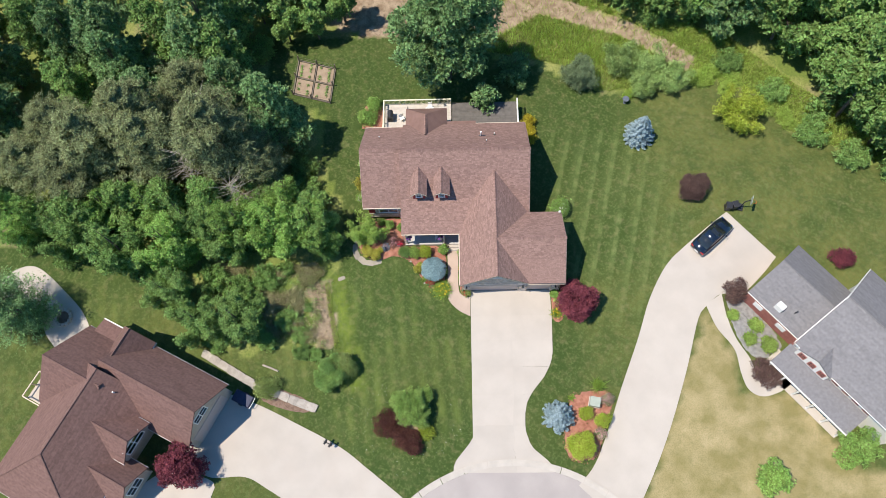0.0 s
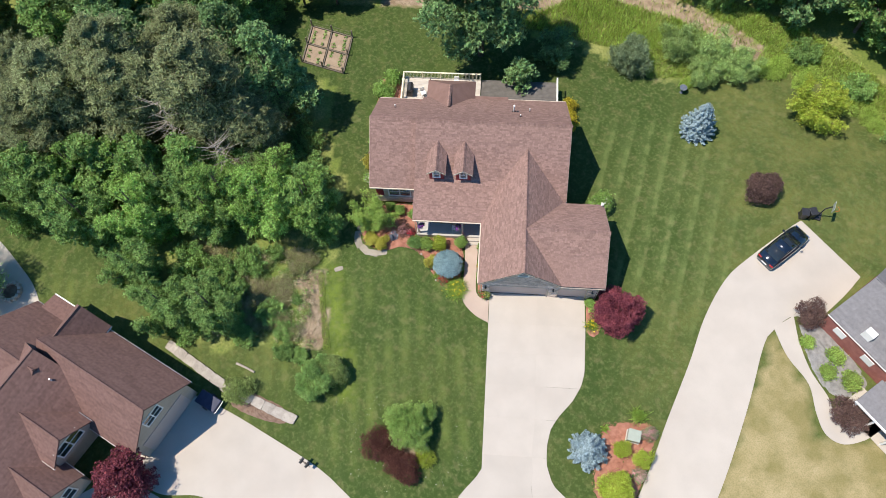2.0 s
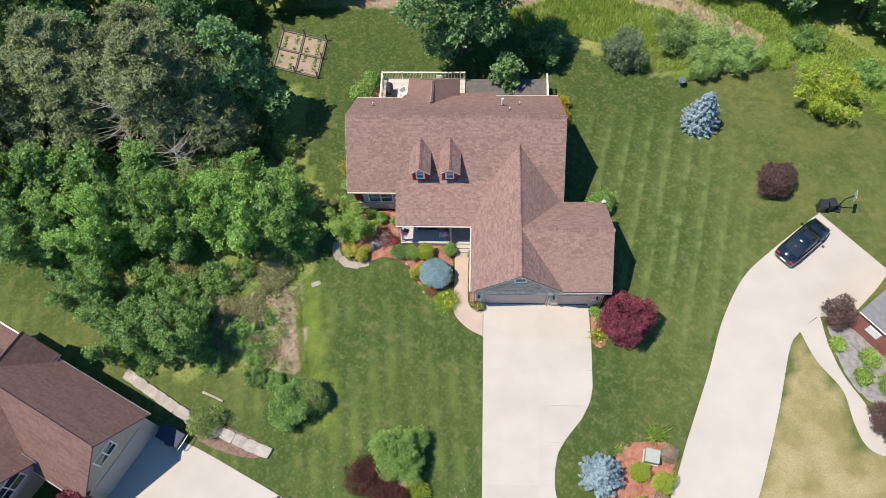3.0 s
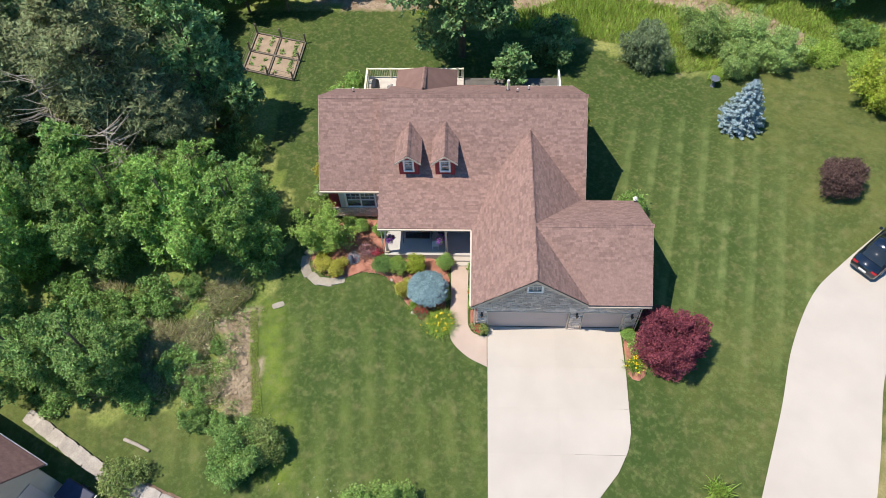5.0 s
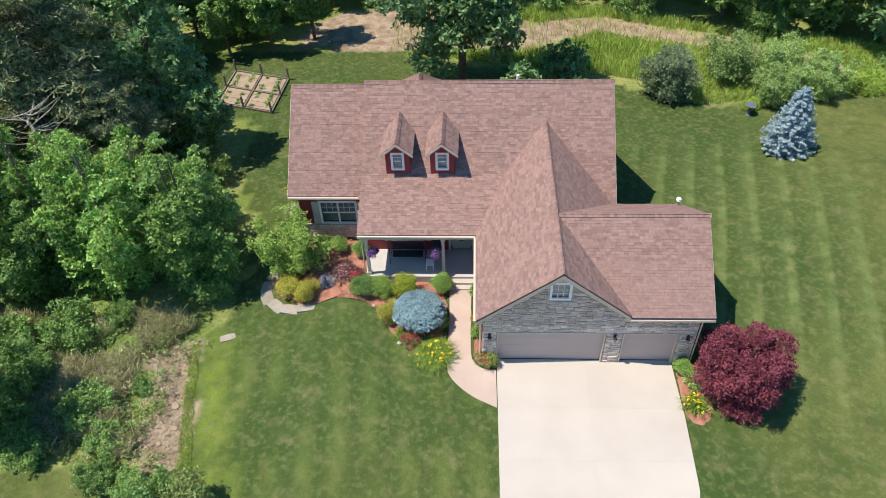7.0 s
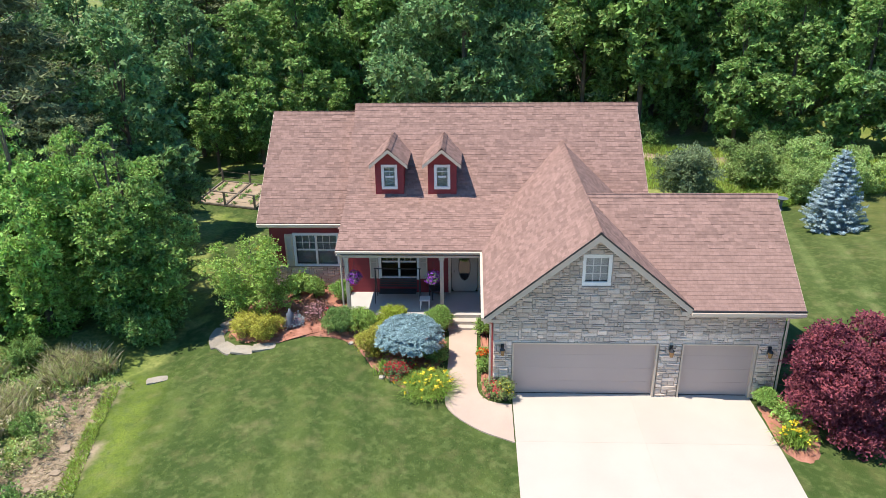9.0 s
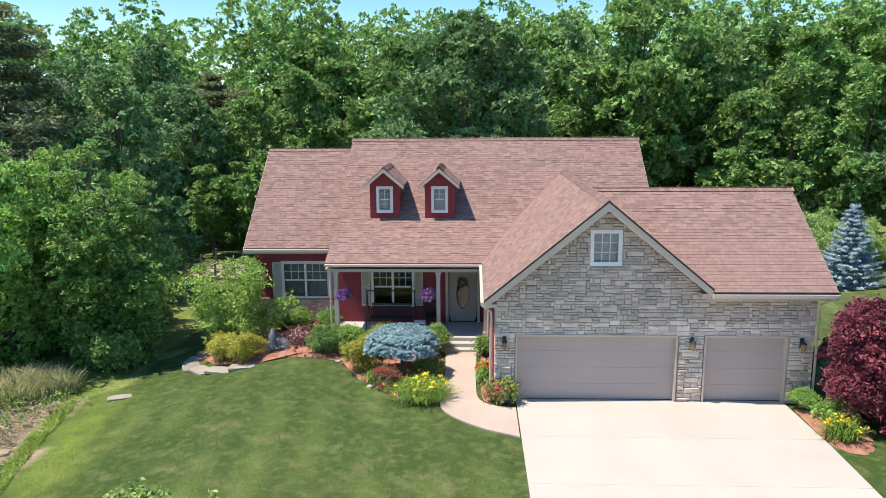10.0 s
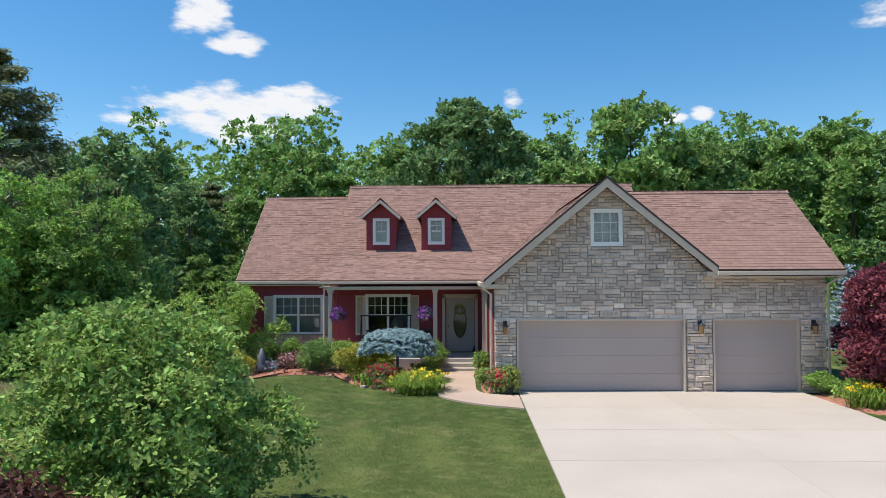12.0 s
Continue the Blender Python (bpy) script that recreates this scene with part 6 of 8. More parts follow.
    # the other plots
    put(broadleaf("purple_maple", "dark purple-leaved maple by the brown house", L_purple, 4.4, 2.35, 16000, 0.11, 0.12, 44, 0.3, 0.1, reach=0.5), -27.6, -17.4)
    put(pine("pine_tree", "dark spreading pine beside the patio", L_deep, 9, 3.4, 22000, 0.085, 0.1), -46.2, -2.0)
    put(bush("shrub", "round green shrub beside the stone edging", L_olive, 1.3, 1.1, 3000, 0.09), -20.6, -9.7)
    put(bush("shrub", "round dark red shrub by the walk", L_brown, 1.7, 1.15, 4200, 0.08), 26.4, -0.9)
    put(bush("shrub", "round dark red shrub by the walk", L_brown, 1.8, 1.4, 5200, 0.08), 28.2, -9.0)
    put(bush("shrub", "purple-red shrub behind the pale house", L_purple, 1.8, 1.1, 4200, 0.08), 37.6, 2.4)
    for x, y, r in ((28.2, -4.3, 0.6), (27.3, -5.6, 0.5), (29.0, -6.1, 0.8), (26.1, -3.2, 0.4)):
        put(bush("shrub", "bright green mounded plant in gravel", L_fresh, 0.8 * r + 0.2, r, 2000, 0.09, group="gravel bed plants"), x, y)
    put(broadleaf("young_tree", "young bright green tree on the dry lawn", L_bright, 3.4, 1.8, 7000, 0.1, 0.1, 24, 0.32, 0.06, reach=0.5), 27.2, -18.7)
    put(broadleaf("young_tree", "young bright green tree beside the pale house", L_bright, 3.6, 2.0, 8000, 0.1, 0.1, 24, 0.32, 0.06, reach=0.5), 35.1, -16.1)
    # dead trees among the pines
    for x, y, h in ((-28.8, 11.4, 11.5), (-23.2, 9.6, 9.0), (-26.6, 17.6, 13.0)):
        t = thing("dead_tree", "bare grey dead tree among the pines", "tree", "dead trees")
        bm = bmesh.new()
        tube(bm, [(0, 0, -0.2), (0.3, 0.1, h * 0.5), (0.6, 0.5, h)], [0.1, 0.065, 0.015], 6)
        part("trunk", bm, M_deadwood, t)
        bm = bmesh.new()
        for k in range(64):
            z = h * rng.uniform(0.4, 0.98)
            a = rng.uniform(0, 2 * math.pi)
            ln = rng.uniform(0.9, 2.4)
            s = Vector((0.6 * z / h, 0.5 * z / h, z))
            e = s + Vector((ln * math.cos(a), ln * math.sin(a), 0.35 * ln))
            tube(bm, [s, (s + e) / 2 + Vector((0, 0, -0.1)), e], [0.034, 0.023, 0.009], 4)
        b = part("branching", bm, M_deadwood, t)
        b["kind"] = "stuff"
        put(t, x, y)


L_shrub = leafy("leaf_lawn_shrub", (0.20, 0.325, 0.075), (0.40, 0.55, 0.165))
L_limeleaf = leafy("lime_bramble_leaf", (0.24, 0.36, 0.06), (0.42, 0.54, 0.13))
L_meadow = leafy("leaf_meadow_green", (0.22, 0.34, 0.10), (0.43, 0.56, 0.21))
L_gold = leafy("leaf_yellow_green", (0.33, 0.33, 0.05), (0.52, 0.49, 0.11))
planting()


def blades(name, label, mat, poly, n, h, width, lean=0.35, clump=0.0, category="grass"):
    """Single grass blades over a plan outline, in one mesh."""
    lo, hi = np.min(poly, 0), np.max(poly, 0)
    P = []
    while len(P) < n:
        x, y = rng.uniform(lo, hi)
        if inside((x, y), poly) and not (h > 0.3 and any(inside((x, y), q) and rng.random() < 0.93 for q in BARE)) and (not clump or noise.noise((x * 0.5, y * 0.5, 3.0)) > clump * rng.uniform(-1, 1)):
            P.append((x, y, height(x, y)))
    P = np.array(P)
    a = rng.uniform(0, 2 * math.pi, n)
    b = rng.uniform(0, 2 * math.pi, n)
    hh = h * rng.uniform(0.55, 1.2, n)
    side = np.stack([np.cos(a), np.sin(a), 0 * a], -1) * (width * rng.uniform(0.7, 1.3, n))[:, None]
    tip = np.stack([np.cos(b) * hh * lean, np.sin(b) * hh * lean, hh], -1)
    mid = tip * np.array([0.35, 0.35, 0.6])
    v = np.stack([P - side, P + side, P + mid + side * 0.7, P + tip, P + mid - side * 0.7], 1).reshape(-1, 3)
    f = np.arange(5 * n).reshape(n, 5)
    t = quads(name, v, f, mat)
    return tagged(t, label, category, kind="stuff")


L_lawn = leafy("lawn_blade", (0.10, 0.155, 0.04), (0.20, 0.265, 0.08))
L_limegrass = leafy("lime_meadow_blade", (0.29, 0.42, 0.075), (0.52, 0.62, 0.17))
blades("tall_grass", "rough tall meadow grass behind the lawn", L_limegrass, [(-8, 33), (6, 29.8), (13, 28), (20, 28.5), (27, 27.5), (20, 34), (13, 40), (-8, 42)], 22000, 0.7, 0.022, 0.4)
blades("meadow_grass", "bright lime meadow grass at the wood's edge", L_limegrass, [(15, 24.6), (25, 24.6), (30, 25.6), (34, 22.8), (36, 18), (45, 13), (46, 17), (38, 24), (31, 31), (24, 34), (13, 30)], 26000, 0.5, 0.03, 0.6)
blades("tall_grass", "tall olive grass and reeds at the wood's edge", L_grass, [(-24.5, -4.6), (-16.4, -5.0), (-16.2, -2.0), (-17.0, 0.8), (-15.4, 2.6), (-16.4, 3.4), (-26, 3.0)], 24000, 0.7, 0.018, 0.5, 0.25)
blades("dry_grass", "pale dry stalks among the scrub", L_straw, [(-24.5, -4.6), (-16.4, -5.0), (-16.2, -2.0), (-17.0, 0.8), (-15.4, 2.6), (-16.4, 3.4), (-26, 3.0)], 11000, 0.75, 0.02, 0.8, 0.2)
blades("lawn_grass", "short mown grass of the front lawn", L_lawn, [(-13.8, -5), (-13.6, 3.2), (-11.8, 3.6), (-9.8, 3.0), (-7.0, 3.4), (-5.4, 2.4), (-4.2, -0.1), (-2.7, -1.2), (-0.1, -3.0), (-0.1, -14.5), (-4, -16), (-10, -14)], 40000, 0.026, 0.006, 1.6)
blades("edge_grass", "uncut grass fringe beside the bare strip", L_limegrass, [(-14.0, -5.6), (-13.4, -5.6), (-14.5, -1), (-14.9, 1.5), (-15.4, 1.5), (-14.9, -1.5)], 3500, 0.16, 0.01, 0.8)


blades("dry_litter", "flattened straw and dead stalks on the bare strip", L_straw, [(-16.6, 1.2), (-16.2, -2.0), (-16.4, -3.6), (-15.6, -5.6), (-14.1, -5.8), (-14.3, -2.5), (-15.0, 1.4)], 2600, 0.09, 0.008, 3.0, category="straw")


blades("clover_blossom", "scattered white clover blossom in the front lawn", P_white, [(-13.5, -9.5), (-9, -9), (-1, -12), (-0.8, -15), (-5, -18), (-9, -18.5)], 120, 0.03, 0.05, 2.0, 0.3, category="flowers")


def weeds():
    """Low mixed weeds among the scrub and along the bare strip."""
    t = thing("weeds", "low mixed weeds and brambles at the wood's edge", "weeds", kind="stuff")
    area = [(-25, -4.8), (-14.6, -5.4), (-14.3, 0.5), (-14.7, 2.8), (-16.4, 3.6), (-25, 2.6)]
    lobes = []
    while len(lobes) < 420:
        x, y = rng.uniform(-25, -14.3), rng.uniform(-5.4, 3.6)
        if inside((x, y), area) and (x < -15.6 or rng.random() < 0.12):
            r = rng.uniform(0.12, 0.42)
            lobes.append((x, y, height(x, y) + r * 0.7, r))
    for mat, part_lobes, n in ((L_olive, lobes[:150], 11000), (L_maple, lobes[150:260], 8000), (L_straw, lobes[260:350], 6000), (L_meadow, lobes[350:], 6000)):
        p, d = crown_points(part_lobes, n, 0.5, 0.07, 6)
        leaf_mesh("clump", p, d, 0.055, mat, t, small=True)["kind"] = "stuff"


weeds()


# ---- fittings of the house ----
def fittings():
    # shutters
    for x, z0, z1, y in ((-9.92, 1.06, 2.62, 8.56), (-7.42, 1.06, 2.62, 8.56), (-5.88, 1.12, 2.68, 7.14), (-3.72, 1.12, 2.68, 7.14)):
        s = new("shutter")
        s.parent = house
        s["label"] = "beige louvred shutter"
        part("stile", boxes((x, x + 0.06, y - 0.03, y + 0.02, z0, z1), (x + 0.3, x + 0.36, y - 0.03, y + 0.02, z0, z1), (x + 0.06, x + 0.3, y - 0.03, y + 0.02, z0, z0 + 0.07), (x + 0.06, x + 0.3, y - 0.03, y + 0.02, z1 - 0.07, z1), (x + 0.06, x + 0.3, y - 0.03, y + 0.02, (z0 + z1) / 2 - 0.03, (z0 + z1) / 2 + 0.03)), M_beige, s)
        bm = bmesh.new()
        z = z0 + 0.09
        while z < z1 - 0.1:
            prism(bm, [(x + 0.06, y - 0.022, z), (x + 0.3, y - 0.022, z), (x + 0.3, y + 0.012, z + 0.045), (x + 0.06, y + 0.012, z + 0.045)], (0, 0.004, -0.006))
            z += 0.05
        part("louvres", bm, M_beige, s)["kind"] = "stuff"
    # downspouts
    for pts in ([(-6.78, 5.12, 3.14), (-6.78, 5.3, 2.95), (-6.78, 5.3, 0.45)], [(-1.05, 5.05, 3.12), (-0.76, 5.0, 2.95), (-0.76, 5.0, 0.1)], [(-1.05, -0.2, 3.12), (-0.78, -0.12, 2.9), (-0.78, -0.1, 0.06)], [(9.3, -0.4, 3.42), (9.05, -0.02, 3.15), (9.05, -0.02, 0.06)]):
        bm = bmesh.new()
        tube(bm, pts, 0.04, 6)
        part("downspout", bm, M_beige, house)
    # wall lamps
    for x in (-0.36, 5.32, 8.58):
        l = new("wall_lamp")
        l.parent = house
        l["label"] = "dark lantern with amber glass"
        part("back_plate", boxes((x - 0.06, x + 0.06, -0.1, -0.06, 1.82, 2.12), bevel=0.01), M_dark, l)
        bm = bmesh.new()
        tube(bm, [(x, -0.1, 2.06), (x, -0.2, 2.12), (x, -0.2, 2.04)], 0.014, 6)
        part("arm", bm, M_dark, l)
        bm = bmesh.new()
        tube(bm, [(x, -0.2, 1.74), (x, -0.2, 1.78), (x, -0.2, 1.96)], [0.045, 0.06, 0.085], 6)
        part("glass", bm, M_amber, l)
        bm = bmesh.new()
        tube(bm, [(x, -0.2, 1.962), (x, -0.2, 2.0), (x, -0.2, 2.06)], [0.1, 0.07, 0.015], 6)
        part("cap", bm, M_dark, l)
    # house number plate, kept unreadable
    n = new("number_plate")
    n.parent = house
    part("stone_plate", boxes((2.42, 3.02, -0.05, 0.02, 2.23, 2.4), bevel=0.008), M_stone, n)
    for k in range(4):
        part("bar", boxes((2.5 + k * 0.12, 2.56 + k * 0.12, -0.06, -0.049, 2.27, 2.36)), M_mortar, n)
    # vents on the rear slope, dish on the garage
    for x, y, r, hgt in ((1.35, 15.1, 0.09, 0.9), (2.75, 15.3, 0.05, 0.4), (-9.2, 15.3, 0.05, 0.4), (1.9, 14.0, 0.05, 0.3)):
        z = 7.66 - RS * (y - 12.5) if x > -6.9 else 7.2 - 0.83 * (y - 12.9)
        bm = bmesh.new()
        tube(bm, [(x, y, z - 0.1), (x, y, z + hgt)], r, 10)
        part("vent_pipe", bm, M_white, house)
        bm = bmesh.new()
        tube(bm, [(x, y, z - 0.05), (x, y, z + 0.12)], [r * 2.2, r * 1.1], 10)
        part("flashing", bm, M_dark, house)
    d = thing("satellite_dish", "small pale satellite dish on the garage roof", "satellite dish", m=pose(9.2, 7.1, 3.72))
    bm = bmesh.new()
    tube(bm, [(0, 0, -0.1), (0, 0.05, 0.35)], 0.025, 6)
    part("mast", bm, M_dark, d)
    bm = bmesh.new()
    bmesh.ops.create_uvsphere(bm, u_segments=16, v_segments=6, radius=0.15, matrix=pose(0, 0, 0.32, -40, 0, 10) @ Matrix.Diagonal((1, 0.28, 1, 1)))
    part("reflector", bm, M_white, d, smooth=True)
    bm = bmesh.new()
    tube(bm, [(0, 0, 0.3), (0.02, -0.35, 0.55)], 0.012, 5)
    part("feed_arm", bm, M_dark, d)


M_amber = paint("amber_glass", (0.34, 0.19, 0.08), 0.2)
fittings()


def porch_things():
    for x in (-6.25, -3.0):
        b = thing("hanging_basket", "hanging basket of violet petunias under the porch beam", "flower basket", "hanging baskets", m=pose(x, 5.3, 2.05))
        bm = bmesh.new()
        for k in range(3):
            a = 2.1 * k
            tube(bm, [(0.2 * math.cos(a), 0.2 * math.sin(a), 0.05), (0, 0, 0.72)], 0.006, 4)
        part("hanger", bm, M_dark, b)
        bm = bmesh.new()
        tube(bm, [(0, 0, -0.18), (0, 0, -0.05), (0, 0, 0.06)], [0.1, 0.19, 0.22], 12)
        part("pot", bm, M_dark, b)
        p, n = crown_points([(0, 0, 0.05, 0.26), (0.12, 0.1, -0.08, 0.18), (-0.14, -0.08, -0.1, 0.18), (0, -0.16, -0.12, 0.17)], 500, 0.5)
        leaf_mesh("foliage", p, n, 0.05, L_deep, b)
        p, n = crown_points([(0, 0, 0.06, 0.29), (0.12, 0.1, -0.08, 0.2), (-0.14, -0.08, -0.1, 0.2), (0, -0.16, -0.14, 0.2)], 520, 0.8)
        leaf_mesh("blossom", p, n, 0.055, P_violet, b, 1.0, 0.2, 0.4)
    # glider swing with a dark metal frame
    s = thing("porch_swing", "dark metal porch glider with slatted back", "swing seat", m=pose(-4.6, 6.45, 0.42))
    bm = bmesh.new()
    for x in (-0.95, 0.95):
        tube(bm, [(x, -0.4, 0), (x, -0.05, 1.5)], 0.022, 6)
        tube(bm, [(x, 0.35, 0), (x, -0.05, 1.5)], 0.022, 6)
    tube(bm, [(-1.0, -0.05, 1.5), (1.0, -0.05, 1.5)], 0.025, 6)
    part("frame", bm, M_dark, s)
    for k in range(5):
        part("seat_slat", boxes((-0.8, 0.8, -0.3 + k * 0.1, -0.22 + k * 0.1, 0.42, 0.445)), M_dark, s)
    for k in range(4):
        part("back_slat", boxes((-0.8, 0.8, 0.22, 0.245, 0.52 + k * 0.11, 0.6 + k * 0.11)), M_dark, s)
    for x in (-0.8, 0.8):
        bm = bmesh.new()
        tube(bm, [(x, -0.1, 0.45), (x, -0.05, 1.49)], 0.008, 4)
        part("hanger", bm, M_dark, s)
    t = thing("side_table", "small white plastic side table on the porch", "table", m=pose(-3.4, 5.75, 0.42))
    part("top", boxes((-0.22, 0.22, -0.22, 0.22, 0.4, 0.44), bevel=0.01), M_white, t)
    for x in (-0.18, 0.18):
        for y in (-0.18, 0.18):
            part("leg", boxes((x - 0.02, x + 0.02, y - 0.02, y + 0.02, 0, 0.4)), M_white, t)
    c = thing("wicker_chair", "dark wicker chair beside the front door", "chair", m=pose(-2.95, 6.7, 0.42, 0, 0, 20))
    part("seat", boxes((-0.28, 0.28, -0.26, 0.28, 0.36, 0.44), bevel=0.02), M_dark, c)
    part("back", boxes((-0.28, 0.28, 0.24, 0.3, 0.44, 0.95), bevel=0.02), M_dark, c)
    for x in (-0.25, 0.25):
        for y in (-0.22, 0.25):
            part("leg", boxes((x - 0.025, x + 0.025, y - 0.025, y + 0.025, 0, 0.36)), M_dark, c)
    g = thing("garden_figure", "pale blue-grey stone garden ornament", "ornament", m=pose(-8.95, 4.75, 0.04))
    bm = bmesh.new()
    tube(bm, [(0, 0, 0), (0, 0, 0.15), (0, 0, 0.32), (0, 0, 0.55), (0, 0, 0.62), (0, 0, 0.8)], [0.2, 0.2, 0.13, 0.17, 0.09, 0.04], 12)
    part("body", bm, M_ornament, g, smooth=True)
    w = thing("door_wreath", "dark leafy wreath on the front door", "wreath", m=pose(-1.75, 7.2, 2.1))
    a = np.linspace(0, 2 * math.pi, 240)
    p = np.stack([0.16 * np.cos(a), 0 * a, 0.16 * np.sin(a)], -1) + rng.normal(size=(240, 3)) * np.array([0.03, 0.012, 0.03])
    leaf_mesh("leaves", p, np.tile((0, -1.0, 0), (240, 1)), 0.05, L_olive, w)


M_ornament = surf("blue_grey_stone", (0.075, 0.09, 0.125), (0.135, 0.155, 0.195), 4, 0.6, 0.2)
porch_things()


# ---- deck ----
def deck():
    d = thing("deck", "white-railed wooden deck behind the house", "deck", kind="structure")
    for x0, x1, y0, y1, z in ((-9.5, -1.8, 18.0, 22.7, -0.25),):
        n = int((y1 - y0) / 0.145)
        for k in range(n):
            y = y0 + k * (y1 - y0) / n
            part("deck_board", boxes((x0, x1, y, y + 0.138, z - 0.04, z)), M_deck, d)
    n = int(4.7 / 0.145)
    for k in range(n):
        y = 18.05 + k * 4.75 / n
        part("deck_board", boxes((-1.75, 5.75, y, y + 0.138, -0.5, -0.46)), M_deck_dark, d)
    part("skirt", boxes((-9.5, -1.8, 22.6, 22.68, -2.1, -0.29), (-9.5, -9.42, 18, 22.6, -2.1, -0.29), bevel=0), M_white, d)
    part("skirt", boxes((-1.75, 5.75, 22.7, 22.78, -2.1, -0.5), (5.68, 5.76, 18, 22.7, -2.1, -0.5)), M_deck_dark, d)

    def rail(a, b, z, mat=M_white):
        a, b = Vector(a), Vector(b)
        ln = (b - a).length
        u = (b - a).normalized()
        r = new("railing")
        r.parent = d
        q = lambda p, w: (min(p[0].x, p[1].x) - w, max(p[0].x, p[1].x) + w, min(p[0].y, p[1].y) - w, max(p[0].y, p[1].y) + w)
        part("top_rail", boxes((*q((a, b), 0.07), z + 0.9, z + 0.95)), mat, r)
        part("bottom_rail", boxes((*q((a, b), 0.025), z + 0.1, z + 0.15)), mat, r)
        for k in range(int(ln / 1.8) + 2):
            p = a + u * min(ln, k * 1.8)
            part("post", boxes((p.x - 0.05, p.x + 0.05, p.y - 0.05, p.y + 0.05, z - 0.3, z + 1.0)), mat, r)
        bm = bmesh.new()
        for k in range(int(ln / 0.14)):
            p = a + u * (0.07 + k * 0.14)
            box(bm, p.x - 0.017, p.x + 0.017, p.y - 0.017, p.y + 0.017, z + 0.15, z + 0.9)
        part("balusters", bm, mat, r)["kind"] = "stuff"

    rail((-9.45, 22.6, 0), (-1.85, 22.6, 0), -0.25, M_cream)
    rail((-9.45, 18.3, 0), (-9.45, 22.5, 0), -0.25, M_cream)
    rail((5.7, 18.3, 0), (5.7, 22.6, 0), -0.46)
    g = thing("grill", "dark covered barbecue grill on the deck", "grill", m=pose(-8.7, 20.8, -0.25))
    part("cart", boxes((-0.3, 0.3, -0.5, 0.5, 0.1, 0.8), bevel=0.03), M_dark, g)
    bm = bmesh.new()
    tube(bm, [(0, -0.5, 0.85), (0, 0.5, 0.85)], 0.28, 12)
    part("lid", bm, M_dark, g)
    t = thing("patio_table", "round white patio table on the deck", "table", m=pose(-4.2, 21.2, -0.25))
    bm = bmesh.new()
    tube(bm, [(0, 0, 0.7), (0, 0, 0.74)], 0.65, 20)
    part("top", bm, M_white, t)
    bm = bmesh.new()
    tube(bm, [(0, 0, 0), (0, 0, 0.7)], [0.25, 0.05], 8)
    part("pedestal", bm, M_dark, t)
    u = thing("closed_umbrella", "dark folded parasol standing on the deck", "parasol", m=pose(-6.6, 20.9, -0.25))
    bm = bmesh.new()
    tube(bm, [(0, 0, 0), (0, 0, 2.3)], 0.03, 6)
    part("pole", bm, M_dark, u)
    bm = bmesh.new()
    tube(bm, [(0, 0, 0.9), (0, 0, 1.2), (0, 0, 2.25)], [0.16, 0.14, 0.03], 8)
    part("canopy", bm, M_dark, u)

    def chair(x, y, a):
        c = thing("patio_chair", "white slatted patio chair on the deck", "chair", "chairs on the deck", m=pose(x, y, -0.25, 0, 0, a))
        part("seat", boxes((-0.25, 0.25, -0.25, 0.25, 0.4, 0.44), bevel=0.01), M_white, c)
        part("backrest", boxes((-0.25, 0.25, 0.23, 0.27, 0.44, 0.95), bevel=0.01), M_white, c)
        for px in (-0.22, 0.22):
            for py in (-0.22, 0.24):
                part("leg", boxes((px - 0.02, px + 0.02, py - 0.02, py + 0.02, 0, 0.4)), M_white, c)
        return c

    c = chair(-4.2, 22.0, 0)
    for x, y, a in ((-3.3, 21.3, -90), (-5.1, 21.1, 90), (-7.4, 20.6, 30)):
        copy_thing(c, pose(x, y, -0.25, 0, 0, a))


M_deck = surf("pale_deck_boards", (0.46, 0.42, 0.37), (0.56, 0.51, 0.46), 2, 0.8, 0.2, 20, rand=0.06)
M_deck_dark = surf("grey_deck_boards", (0.10, 0.092, 0.085), (0.15, 0.138, 0.128), 2, 0.8, 0.2, 20, rand=0.06)
deck()


